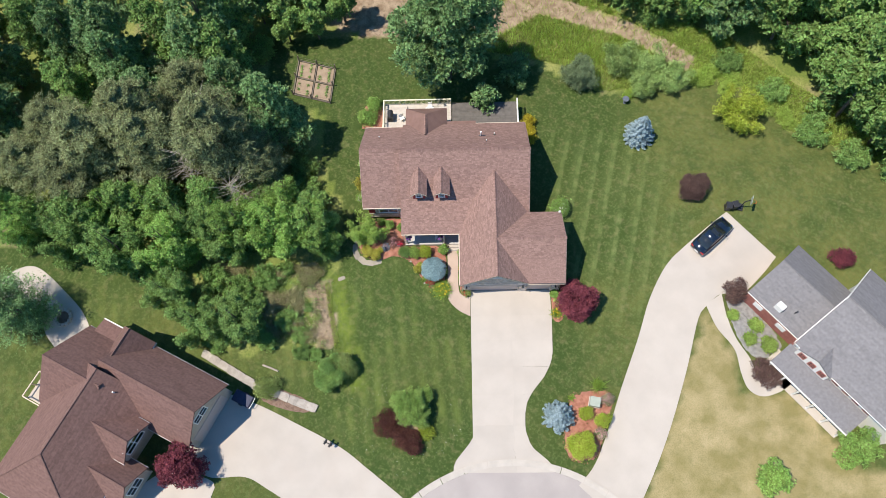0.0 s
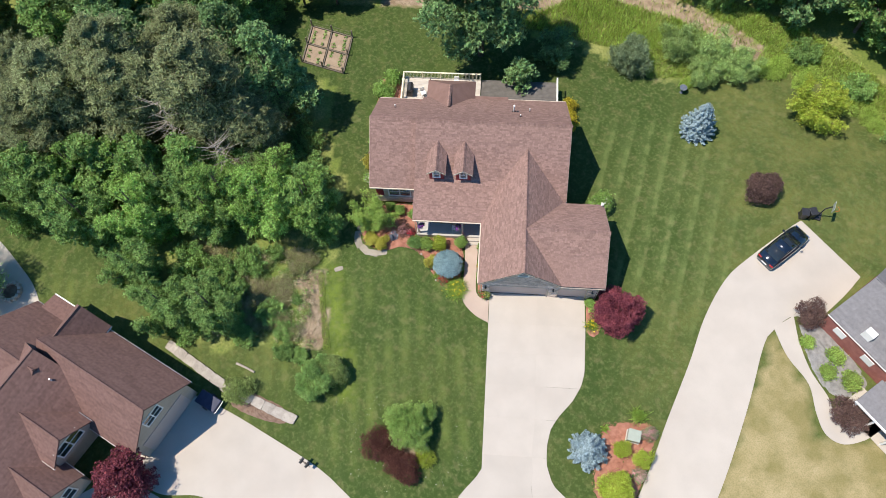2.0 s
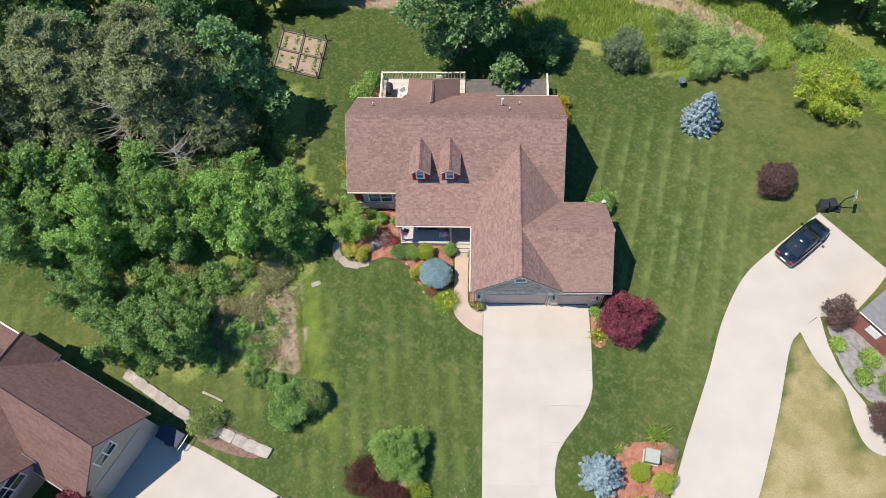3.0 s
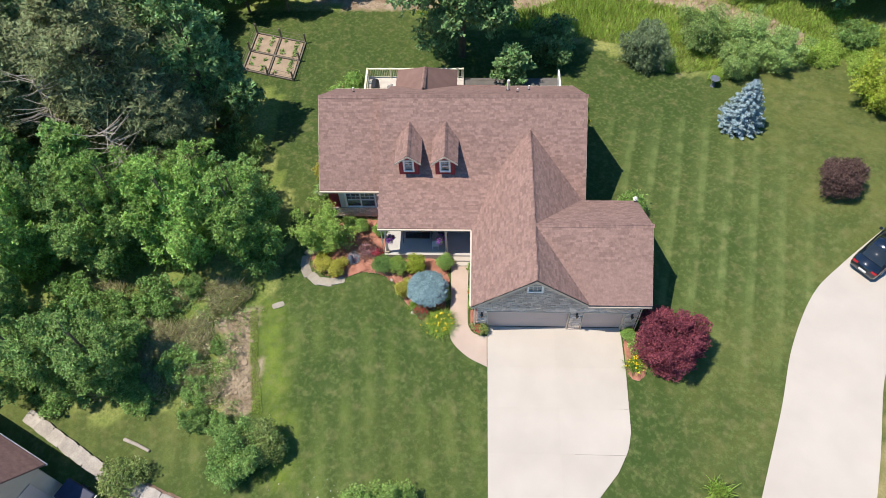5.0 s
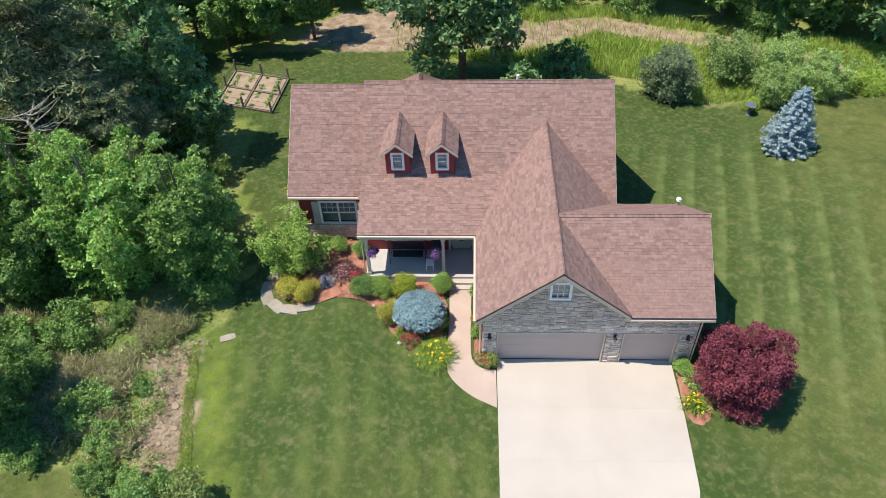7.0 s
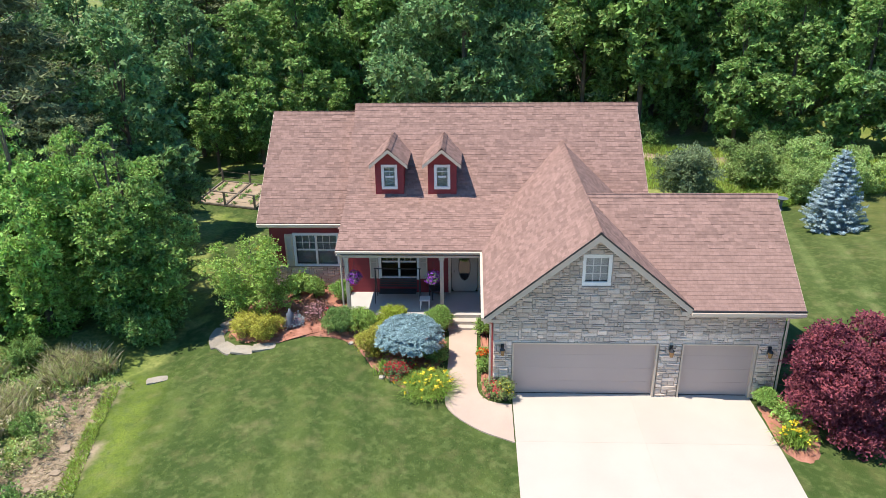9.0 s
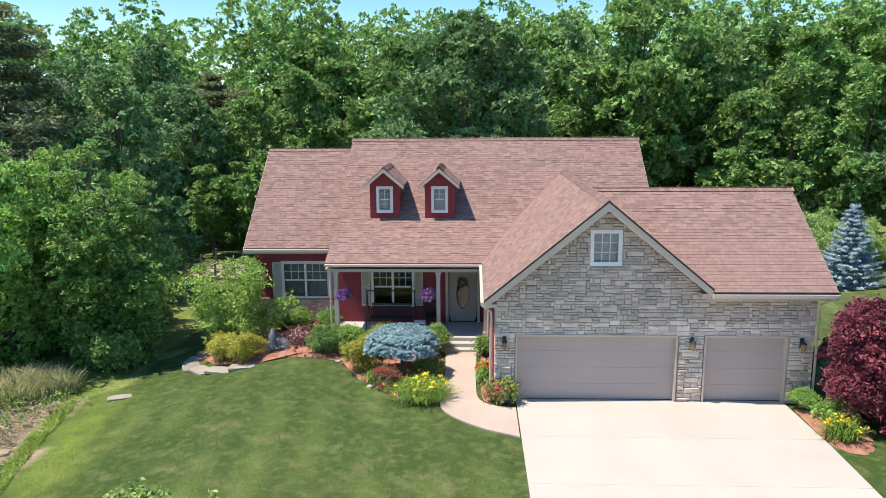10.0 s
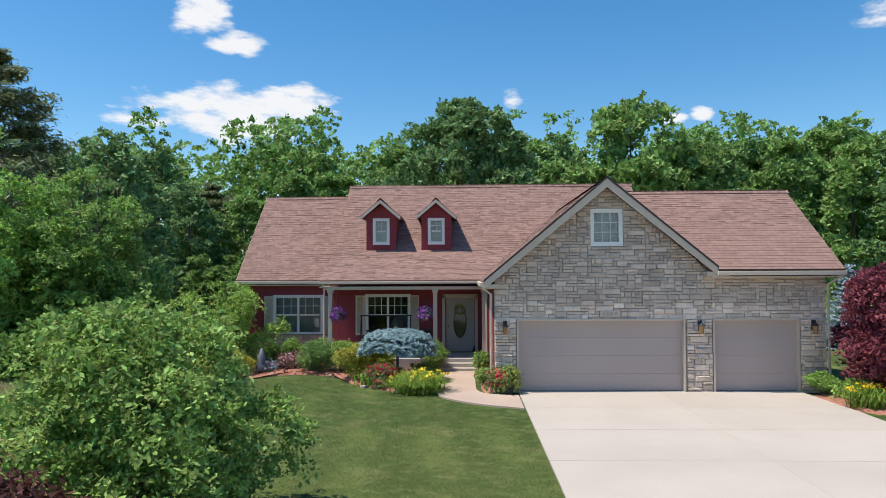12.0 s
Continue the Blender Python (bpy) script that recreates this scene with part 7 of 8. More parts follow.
# ---- kitchen garden ----
def kitchen_garden():
    g = thing("kitchen_garden", "fenced vegetable garden of four pale soil beds", "garden")
    P = lambda u, v: np.array((-20.6, 25.3)) + u * np.array((4.5, -1.3)) + v * np.array((0.4, 4.7))
    for i in (0, 1):
        for j in (0, 1):
            q = [P(i * 0.5 + a, j * 0.5 + b) for a, b in ((0.03, 0.03), (0.47, 0.03), (0.47, 0.47), (0.03, 0.47))]
            bm = bmesh.new()
            prism(bm, [(x, y, height(x, y) - 0.1) for x, y in q], (0, 0, 0.22))
            part("soil_bed", bm, M_soil, g)
            p = []
            for r in range(2):
                for k in range(5):
                    x, y = P(i * 0.5 + 0.12 + 0.24 * r, j * 0.5 + 0.08 + 0.085 * k)
                    if rng.random() < 0.7:
                        p += [(x + rng.normal() * 0.09, y + rng.normal() * 0.09, height(x, y) + 0.15 + abs(rng.normal()) * 0.08) for _ in range(26)]
            leaf_mesh("seedlings", np.array(p), np.tile((0, 0, 1.0), (len(p), 1)), 0.1, L_maple, g)["kind"] = "stuff"
    ends = [((0, 0), (1, 0)), ((1, 0), (1, 1)), ((1, 1), (0, 1)), ((0, 1), (0, 0)), ((0.5, 0), (0.5, 1)), ((0, 0.5), (1, 0.5))]
    for n, (a, b) in enumerate(ends):
        p, q = P(*a), P(*b)
        bm = bmesh.new()
        tube(bm, [(*p, height(*p) + 0.1), (*q, height(*q) + 0.1)], 0.075, 4)
        part("timber_edge", bm, M_timber, g)
        if n < 4:
            for zz in (0.45, 0.85):
                bm = bmesh.new()
                tube(bm, [(*p, height(*p) + zz), (*q, height(*q) + zz)], 0.012, 4)
                part("fence_wire", bm, M_timber, g)
    for u in (0, 0.5, 1):
        for v in (0, 0.5, 1):
            if (u, v) == (0.5, 0.5):
                continue
            x, y = P(u, v)
            part("fence_post", boxes((x - 0.06, x + 0.06, y - 0.06, y + 0.06, height(x, y) - 0.2, height(x, y) + 1.05)), M_timber, g)


M_timber = surf("weathered_timber", (0.13, 0.11, 0.09), (0.22, 0.19, 0.16), 3, 0.9, 0.5, 20, rand=0.1)
kitchen_garden()


# ---- rocks, edging, small things outdoors ----
def rock(name, label, x, y, sx, sy, sz, mat, group="", turn=0.0, flat=False):
    bm = bmesh.new()
    bmesh.ops.create_icosphere(bm, subdivisions=2, radius=1.0)
    for v in bm.verts:
        k = 1 + 0.22 * noise.noise(v.co * 1.4 + Vector((x, y, 0)))
        v.co = Vector((max(-0.82, min(0.82, v.co.x)), max(-0.82, min(0.82, v.co.y)), max(-0.6, min(0.6, v.co.z)))) * k
        v.co = Vector((v.co.x * sx, v.co.y * sy, v.co.z * sz))
    ob = part(name, bm, mat, None)
    ob.matrix_basis = pose(x, y, height(x, y) + sz * 0.25, 0, 0, turn)
    return tagged(ob, label, "stone", group)


def slab(name, label, x, y, sx, sy, sz, mat, group="", turn=0.0):
    """A flat quarried slab with uneven edges."""
    bm = bmesh.new()
    ring = []
    for k in range(16):
        a = 2 * math.pi * k / 16
        c, s = math.cos(a), math.sin(a)
        q = max(abs(c), abs(s)) ** 0.8
        r = 1 + 0.16 * noise.noise((c * 1.3 + x, s * 1.3 + y, 0.5))
        ring.append((c / q * sx * r, s / q * sy * r, 0.0))
    vs = prism(bm, ring, (0, 0, sz))
    for v in vs:
        v.co.z += 0.05 * sz * noise.noise((v.co.x * 2 + x, v.co.y * 2 + y, 1.0))
    bmesh.ops.bevel(bm, geom=[e for e in bm.edges if all(v.co.z > sz * 0.5 for v in e.verts)], offset=min(0.03, sz * 0.3), segments=2, affect="EDGES")
    ob = part(name, bm, mat, None)
    ob.matrix_basis = pose(x, y, height(x, y) - sz * 0.25, 0, 0, turn)
    return tagged(ob, label, "stone", group)


def outdoors():
    # stone edging along the brown house's lawn
    A, B, C = np.array((-27.2, -6.2)), np.array((-21.8, -9.4)), np.array((-16.0, -11.6))
    for k in range(13):
        u = k / 12
        p = A + (B - A) * u * 2 if u < 0.5 else B + (C - B) * (u - 0.5) * 2
        slab("edging_stone", "large pale squared edging stone", p[0], p[1], 0.58 + rng.uniform(-0.07, 0.02), 0.42, 0.28, M_rock, "stone edging", (-31 if u < 0.5 else -21) + rng.uniform(-5, 5))
    # flags round the front bed
    for x, y, sx, sy, a in ((-11.95, 6.0, 0.42, 0.3, 50), (-12.25, 5.2, 0.46, 0.3, 85), (-12.05, 4.4, 0.5, 0.32, 112), (-11.4, 3.75, 0.48, 0.32, 140), (-10.6, 3.42, 0.5, 0.3, 170), (-9.75, 3.45, 0.46, 0.26, 8)):
        slab("flagstone", "flat pale flagstone at the bed's edge", x, y, sx, sy, 0.09, M_flag, "bed flagstones", a)
    slab("flagstone", "flat pale stone sunk in the lawn", -13.6, 1.9, 0.4, 0.2, 0.07, M_flag, "", 20)
    for x, y, s in ((-14.9, -0.7, 0.2), (-15.1, -2.2, 0.24), (-14.8, -3.4, 0.2), (-15.3, -4.2, 0.16)):
        rock("stone", "rough stone on the bare strip", x, y, s, s * 0.8, s * 0.4, M_soil, "bare strip stones", rng.uniform(0, 180))
    for x, y, s in ((-3.4, 1.3, 0.14), (-4.7, 1.0, 0.13), (-3.6, 0.1, 0.12), (-6.2, 3.4, 0.12), (-5.6, 2.9, 0.13)):
        rock("stone", "small pale stone in the front bed", x, y, s, s, s * 0.7, M_rock, "bed stones", rng.uniform(0, 180))
    # utility box
    u = thing("utility_box", "pale green utility box in the mulch bed", "utility box", m=pose(11.9, -11.5, height(11.9, -11.5) + 0.05, 0, 0, -12))
    part("base", boxes((-0.55, 0.55, -0.5, 0.5, -0.1, 0.1), bevel=0.02), M_curb, u)
    part("cabinet", boxes((-0.48, 0.48, -0.45, 0.45, 0.1, 0.75), bevel=0.03), M_util, u)
    part("lid", boxes((-0.5, 0.5, -0.47, 0.47, 0.75, 0.8), bevel=0.015), M_util, u)
    # letter box on a post
    m = thing("mailbox", "dark twin letter box on a timber post", "mailbox", m=pose(-14.0, -15.2, height(-14, -15.2), 0, 0, -30))
    part("post", boxes((-0.06, 0.06, -0.06, 0.06, -0.3, 1.15)), M_timber, m)
    part("cross_arm", boxes((-0.5, 0.5, -0.05, 0.05, 0.95, 1.03)), M_timber, m)
    for x in (-0.28, 0.28):
        bm = bmesh.new()
        prism(bm, [(x - 0.1, -0.25, 1.03), (x + 0.1, -0.25, 1.03), (x + 0.1, -0.25, 1.15), (x + 0.06, -0.25, 1.22), (x, -0.25, 1.24), (x - 0.06, -0.25, 1.22), (x - 0.1, -0.25, 1.15)], (0, 0.5, 0))
        part("box", bm, M_dark, m)
    # bins and basketball hoop at the neighbour's drive
    for k, (x, y) in enumerate(((27.05, 8.35), (27.75, 8.45))):
        b = thing("wheeled_bin", "dark wheeled rubbish bin with a closed lid", "bin", "wheeled bins", m=pose(x, y, height(x, y), 0, 0, -8 + 20 * k))
        bm = bmesh.new()
        prism(bm, [(-0.24, -0.28, 0.05), (0.24, -0.28, 0.05), (0.24, 0.28, 0.05), (-0.24, 0.28, 0.05)], (0, 0, 0.95))
        for v in bm.verts:
            if v.co.z > 0.5:
                v.co.x *= 1.22
                v.co.y *= 1.22
        part("body", bm, M_dark, b)
        part("lid", boxes((-0.32, 0.32, -0.38, 0.36, 1.0, 1.07), bevel=0.02), M_dark, b)
        for s in (-1, 1):
            bm = bmesh.new()
            tube(bm, [(0.2 * s, 0.3, 0.12), (0.28 * s, 0.3, 0.12)], 0.12, 12)
            part("wheel", bm, M_dark, b)
    h = thing("basketball_hoop", "dark basketball hoop on a standing pole", "basketball hoop", m=pose(28.9, 8.3, height(28.9, 8.3), 0, 0, 70))
    bm = bmesh.new()
    tube(bm, [(0, 0.5, 0), (0, 0.45, 1.5), (0, 0.1, 2.2)], 0.05, 8)
    part("pole", bm, M_dark, h)
    part("base", boxes((-0.4, 0.4, 0.2, 1.0, 0, 0.2), bevel=0.04), M_dark, h)
    part("backboard", boxes((-0.45, 0.45, -0.02, 0.02, 1.9, 2.5), bevel=0.01), M_util, h)
    bm = bmesh.new()
    tube(bm, [(0.23 * math.cos(a * math.pi / 8), -0.28 + 0.23 * math.sin(a * math.pi / 8), 2.05) for a in range(17)], 0.012, 5)
    part("rim", bm, P_orange, h)
    # dish-shaped bird bath on the back lawn
    b = thing("bird_bath", "grey bird bath on the back lawn", "bird bath", m=pose(18.2, 22.9, height(18.2, 22.9)))
    bm = bmesh.new()
    tube(bm, [(0, 0, 0), (0, 0, 0.1), (0, 0, 0.6), (0, 0, 0.68)], [0.2, 0.1, 0.08, 0.16], 10)
    part("pedestal", bm, M_ornament, b)
    bm = bmesh.new()
    tube(bm, [(0, 0, 0.68), (0, 0, 0.8)], [0.2, 0.38], 16)
    part("bowl", bm, M_ornament, b)
    # fire pit on the patio
    f = thing("fire_pit", "round stone fire pit on the patio", "fire pit", m=pose(-43.0, -2.0, height(-43, -2.0) + 0.04))
    bm = bmesh.new()
    for k in range(14):
        a = 2 * math.pi * k / 14
        box(bm, 0.85 * math.cos(a) - 0.15, 0.85 * math.cos(a) + 0.15, 0.85 * math.sin(a) - 0.15, 0.85 * math.sin(a) + 0.15, 0, 0.4, 0.02)
    part("ring", bm, M_curb, f)
    bm = bmesh.new()
    tube(bm, [(0, 0, 0), (0, 0, 0.12)], 0.7, 16)
    part("ash", bm, M_mulch_dark, f)
    # log by the woods
    l = thing("log", "fallen grey log lying on the grass", "log", m=pose(-20.5, -7.6, height(-20.5, -7.6) + 0.08, 0, 0, -22))
    bm = bmesh.new()
    tube(bm, [(-0.9, 0, 0), (0, 0.03, 0.02), (0.9, 0, 0)], [0.11, 0.1, 0.09], 8)
    part("trunk", bm, M_deadwood, l)


M_tarp = surf("dark_blue_cover", (0.012, 0.018, 0.05), (0.025, 0.034, 0.08), 3, 0.6, 0.3, 20)


def covered_trailer(x, y, turn):
    """A small covered trailer with two wheels and a pale push rail."""
    t = thing("covered_trailer", "small trailer under a dark blue cover by the garage", "trailer", m=pose(x, y, height(x, y) + 0.04, 0, 0, turn))
    bm = boxes((-1.05, 0.95, -0.6, 0.6, 0.32, 0.78), bevel=0.08)
    for v in bm.verts:
        v.co.z += 0.04 * noise.noise(v.co * 2.3) + (0.12 * (1 - (v.co.y / 0.6) ** 2) if v.co.z > 0.6 else 0)
    part("cover", bm, M_tarp, t, "dark blue fabric cover")
    part("bed", boxes((-1.0, 0.9, -0.55, 0.55, 0.24, 0.33), bevel=0.02), M_dark, t)
    for s_ in (-1, 1):
        bm = bmesh.new()
        tube(bm, [(-0.1, s_ * 0.58, 0.24), (-0.1, s_ * 0.72, 0.24)], 0.24, 16)
        part("wheel", bm, M_dark, t)
    bm = bmesh.new()
    tube(bm, [(0.9, -0.55, 0.45), (1.12, -0.55, 0.85), (1.16, 0.0, 0.88), (1.12, 0.55, 0.85), (0.9, 0.55, 0.45)], 0.035, 8)
    part("push_rail", bm, M_white, t, "pale bent tube rail")


M_util = surf("pale_green_metal", (0.30, 0.34, 0.28), (0.37, 0.41, 0.35), 2, 0.5, 0.05)
outdoors()
covered_trailer(-22.85, -10.75, -26)


# ---- car ----
def car():
    ang = math.degrees(math.atan2(6.6 - 3.6, 26.7 - 23.2))
    x, y = 24.95, 5.1
    c = thing("car", "dark blue-black saloon car parked on the driveway", "car", m=pose(x, y, height(x, y) + 0.05, 0, 0, ang))
    def loft(sections, mat, name):
        bm = bmesh.new()
        rings = []
        for px, half, z0, z1, tuck in sections:
            rings.append([bm.verts.new(p) for p in ((px, -half, z0), (px, -half, (z0 + z1) / 2), (px, -half * tuck, z1), (px, half * tuck, z1), (px, half, (z0 + z1) / 2), (px, half, z0))])
        for a, b in zip(rings, rings[1:]):
            for k in range(6):
                bm.faces.new((a[k], a[(k + 1) % 6], b[(k + 1) % 6], b[k]))
        bm.faces.new(rings[0])
        bm.faces.new(rings[-1][::-1])
        bmesh.ops.bevel(bm, geom=bm.edges[:], offset=0.035, segments=2, affect="EDGES")
        return part(name, bm, mat, c, smooth=True)

    loft([(-2.38, 0.72, 0.32, 0.72, 0.92), (-2.2, 0.86, 0.25, 0.92, 0.9), (-1.4, 0.91, 0.22, 1.0, 0.9), (-0.4, 0.92, 0.2, 1.0, 0.9), (0.8, 0.92, 0.2, 0.98, 0.9), (1.7, 0.9, 0.22, 0.88, 0.88), (2.2, 0.82, 0.26, 0.74, 0.88), (2.4, 0.66, 0.34, 0.62, 0.9)], M_car, "body")
    loft([(-1.75, 0.7, 0.95, 1.02, 0.95), (-1.0, 0.74, 0.95, 1.38, 0.84), (-0.3, 0.75, 0.95, 1.45, 0.82), (0.35, 0.74, 0.95, 1.4, 0.82), (1.15, 0.7, 0.93, 1.0, 0.95)], M_darkpane, "cabin_glass")
    loft([(-0.95, 0.6, 1.34, 1.42, 0.95), (-0.3, 0.64, 1.38, 1.475, 0.95), (0.3, 0.6, 1.34, 1.43, 0.95)], M_car, "roof_panel")
    part("sunroof", boxes((-0.15, 0.25, -0.4, 0.4, 1.45, 1.482), bevel=0.01), M_darkpane, c)
    for px in (-1.42, 1.42):
        for s in (-1, 1):
            w = new("wheel")
            w.parent = c
            bm = bmesh.new()
            tube(bm, [(px, s * 0.7, 0.33), (px, s * 0.92, 0.33)], 0.33, 20)
            part("tyre", bm, M_dark, w)
            bm = bmesh.new()
            tube(bm, [(px, s * 0.9, 0.33), (px, s * 0.935, 0.33)], 0.21, 14)
            part("rim", bm, M_chrome, w)
    for s in (-1, 1):
        part("headlight", boxes((2.18, 2.32, s * 0.6 - 0.16, s * 0.6 + 0.16, 0.6, 0.72), bevel=0.03), M_chrome, c)
        part("tail_light", boxes((-2.36, -2.2, s * 0.62 - 0.18, s * 0.62 + 0.18, 0.7, 0.84), bevel=0.03), M_tail, c)
        part("door_mirror", boxes((0.75, 0.92, s * 1.0 - 0.1, s * 1.0 + 0.1, 0.95, 1.08), bevel=0.03), M_car, c)
    part("number_plate", boxes((-2.43, -2.39, -0.25, 0.25, 0.5, 0.62)), M_white, c)


M_car = paint("dark_car_paint", (0.016, 0.024, 0.04), 0.16, 0.4, 1.0)
M_chrome = paint("bright_metal", (0.7, 0.7, 0.72), 0.2, 1.0)
M_tail = paint("red_lens", (0.35, 0.01, 0.012), 0.2)
car()


# ---- shingles, stones and boards ----
def shingle_tabs(A, u, v, poly):
    """Corner sets of the tabs that cover a roof plane: A on the eave, u along it, v up the slope; poly: the covered part in plan."""
    A, u, v = (np.array(q, float) for q in (A, u, v))
    nrm = np.cross(u, v)
    nrm *= np.sign(nrm[2])
    pts = np.array([(p[0] - A[0], p[1] - A[1]) for p in poly])
    M = np.array([[u[0], v[0]], [u[1], v[1]]])
    st = np.linalg.solve(M, pts.T).T
    s0, s1, t0, t1 = st[:, 0].min(), st[:, 0].max(), st[:, 1].min(), st[:, 1].max()
    loop = [tuple(p) for p in st]
    out = []
    t = t0
    while t < t1:
        s = s0 - rng.uniform(0, 0.3)
        while s < s1:
            w = rng.uniform(0.16, 0.40)
            mid = (min(max(s + w / 2, s0 + 0.01), s1 - 0.01), t + 0.05)
            if inside(mid, loop):
                a, b = max(s, s0), min(s + w, s1)
                lift = rng.choice([0.003, 0.006, 0.013])
                P = lambda x, y, h: A + u * x + v * y + nrm * h
                out.append([P(a + 0.003, t, lift), P(b - 0.003, t, lift), P(b - 0.003, t + 0.15, 0.0008), P(a + 0.003, t + 0.15, 0.0008), P(a + 0.003, t, 0.0), P(b - 0.003, t, 0.0)])
            s += w
        t += 0.14
    return out


def lay_shingles():
    k = lambda s: 1 / math.hypot(1, s)
    jobs = []
    c = k(0.83)
    X = (1, 0, 0)
    def slope_y(s, sign=1):
        return (0, sign * k(s), s * k(s))
    def slope_x(s, sign):
        return (sign * k(s), 0, s * k(s))
    jobs.append(((-11.0, 8.2, 3.3), X, slope_y(0.83), [(-11, 8.2), (-6.95, 8.2), (-6.95, 12.88), (-11, 12.88)]))
    jobs.append(((-11.0, 17.6, 3.3), X, slope_y(0.83, -1), [(-11, 17.6), (-6.95, 17.6), (-6.95, 12.92), (-11, 12.92)]))
    jobs.append(((-6.95, 7.2, main_z(7.2)), X, slope_y(RS), [(-6.95, 8.5), (0.9, 8.5), (2.7, 10.4), (5.5, 7.2), (6.2, 7.2), (6.2, 12.48), (-6.95, 12.48)]))
    jobs.append(((-6.95, 17.9, 3.28), X, slope_y(RS, -1), [(-6.95, 17.9), (6.2, 17.9), (6.2, 12.52), (-6.95, 12.52)]))
    jobs.append(((-6.95, 5.2, 3.3), X, slope_y(0.3544), [(-6.95, 5.2), (-0.7, 5.2), (0.8, 8.66), (-6.95, 8.66)]))
    jobs.append(((-1.0, -0.35, 3.3), (0, 1, 0), slope_x(0.8287, 1), [(-1, -0.35), (-1, 5.4), (0.3, 8.8), (2.61, 11.1), (2.61, -0.35)]))
    jobs.append(((5.78, -0.35, 3.68), (0, 1, 0), slope_x(0.8291, -1), [(5.78, -0.35), (5.78, 0.5), (3.1, 3.45), (6.0, 7.0), (6.0, 7.5), (2.63, 11.1), (2.63, -0.35)]))
    jobs.append(((2.7, 7.3, 3.58), X, slope_y(0.7013, -1), [(5.5, 7.3), (9.4, 7.3), (9.4, 3.47), (2.7, 3.47)]))
    verts, faces = [], []
    for A, u, v, poly in jobs:
        for q in shingle_tabs(A, u, v, poly):
            i = len(verts)
            verts += q
            faces += [(i, i + 1, i + 2, i + 3), (i + 4, i + 5, i + 1, i)]
    # dormer roofs
    for cx in (-5.03, -2.73):
        for s in (-1, 1):
            e = cx + s * 0.83
            for q in shingle_tabs((e, 8.3, 5.925), (0, 1, 0), slope_x(0.8434, -s), [(e, 8.3), (e, 10.3), (cx - s * 0.0, 11.1), (cx, 8.3)]):
                i = len(verts)
                verts += q
                faces += [(i, i + 1, i + 2, i + 3), (i + 4, i + 5, i + 1, i)]
    ob = quads("shingle_roofing", verts, faces, M_shingle, roof)
    ob["kind"] = "stuff"
    # the garage wing's front slope, nearest to the drive: single shingles up to a count, then one sheet
    tabs = shingle_tabs((2.7, -0.35, 3.6), X, slope_y(RF), [(5.72, -0.35), (9.4, -0.35), (9.4, 3.43), (2.7, 3.43), (2.7, 3.2), (5.4, -0.1)])
    verts, faces = [], []
    base = {}
    for n, q in enumerate(tabs):
        if n >= 290:
            i = len(verts)
            verts += q
            faces += [(i, i + 1, i + 2, i + 3), (i + 4, i + 5, i + 1, i)]
            continue
        w = round(float(np.linalg.norm(np.array(q[1]) - q[0])) / 0.03) * 0.03
        if w not in base:
            me = bpy.data.meshes.new("shingle")
            me.from_pydata([(0, 0, 0.009), (1, 0, 0.009), (1, 0.15, 0.0008), (0, 0.15, 0.0008), (0, 0, 0), (1, 0, 0)], [], [(0, 1, 2, 3), (4, 5, 1, 0)])
            base[w] = me
        ob = link("shingle", base[w], M_shingle, roof)
        W = float(np.linalg.norm(np.array(q[1]) - q[0]))
        ob.matrix_basis = Matrix.Translation(Vector(q[4])) @ Matrix.Rotation(math.atan(RF), 4, "X") @ Matrix.Diagonal((W, 1, 1, 1))
    quads("shingle_roofing", verts, faces, M_shingle, roof)["kind"] = "stuff"
    # ridge caps
    def caps(a, b, sa, sb):
        """Folded caps from a to b; sa, sb: the slopes either side."""
        a, b = Vector(a), Vector(b)
        n = max(1, int((b - a).length / 0.16))
        d = (b - a).normalized()
        side = Vector((-d.y, d.x, 0)).normalized()
        v, f = [], []
        for k_ in range(n):
            p = a.lerp(b, k_ / n)
            q = a.lerp(b, (k_ + 1.35) / n)
            i = len(v)
            for r, h in ((p, 0.04), (q, 0.026)):
                v += [r + side * 0.15 + Vector((0, 0, h - 0.15 * sa)), r + Vector((0, 0, h + 0.012)), r - side * 0.15 + Vector((0, 0, h - 0.15 * sb))]
            f += [(i, i + 1, i + 4, i + 3), (i + 1, i + 2, i + 5, i + 4)]
        quads("ridge_capping", v, f, M_shingle, roof)["kind"] = "stuff"
    caps((-11, 12.9, 7.2), (-6.9, 12.9, 7.2), 0.83, 0.83)
    caps((-6.95, 12.5, 7.66), (6.2, 12.5, 7.66), RS, RS)
    caps((2.62, -0.36, 6.3), (2.62, 10.8, 6.3), RG, RG)
    caps((2.7, 3.45, 6.28), (9.4, 3.45, 6.28), RF, RF)
    for cx in (-5.03, -2.73):
        caps((cx, 8.28, 6.63), (cx, 11.1, 6.63), 0.84, 0.84)
    caps((-4.45, 15.6, 5.32), (-4.45, 18.3, 4.76), 0.9, 0.9)


lay_shingles()


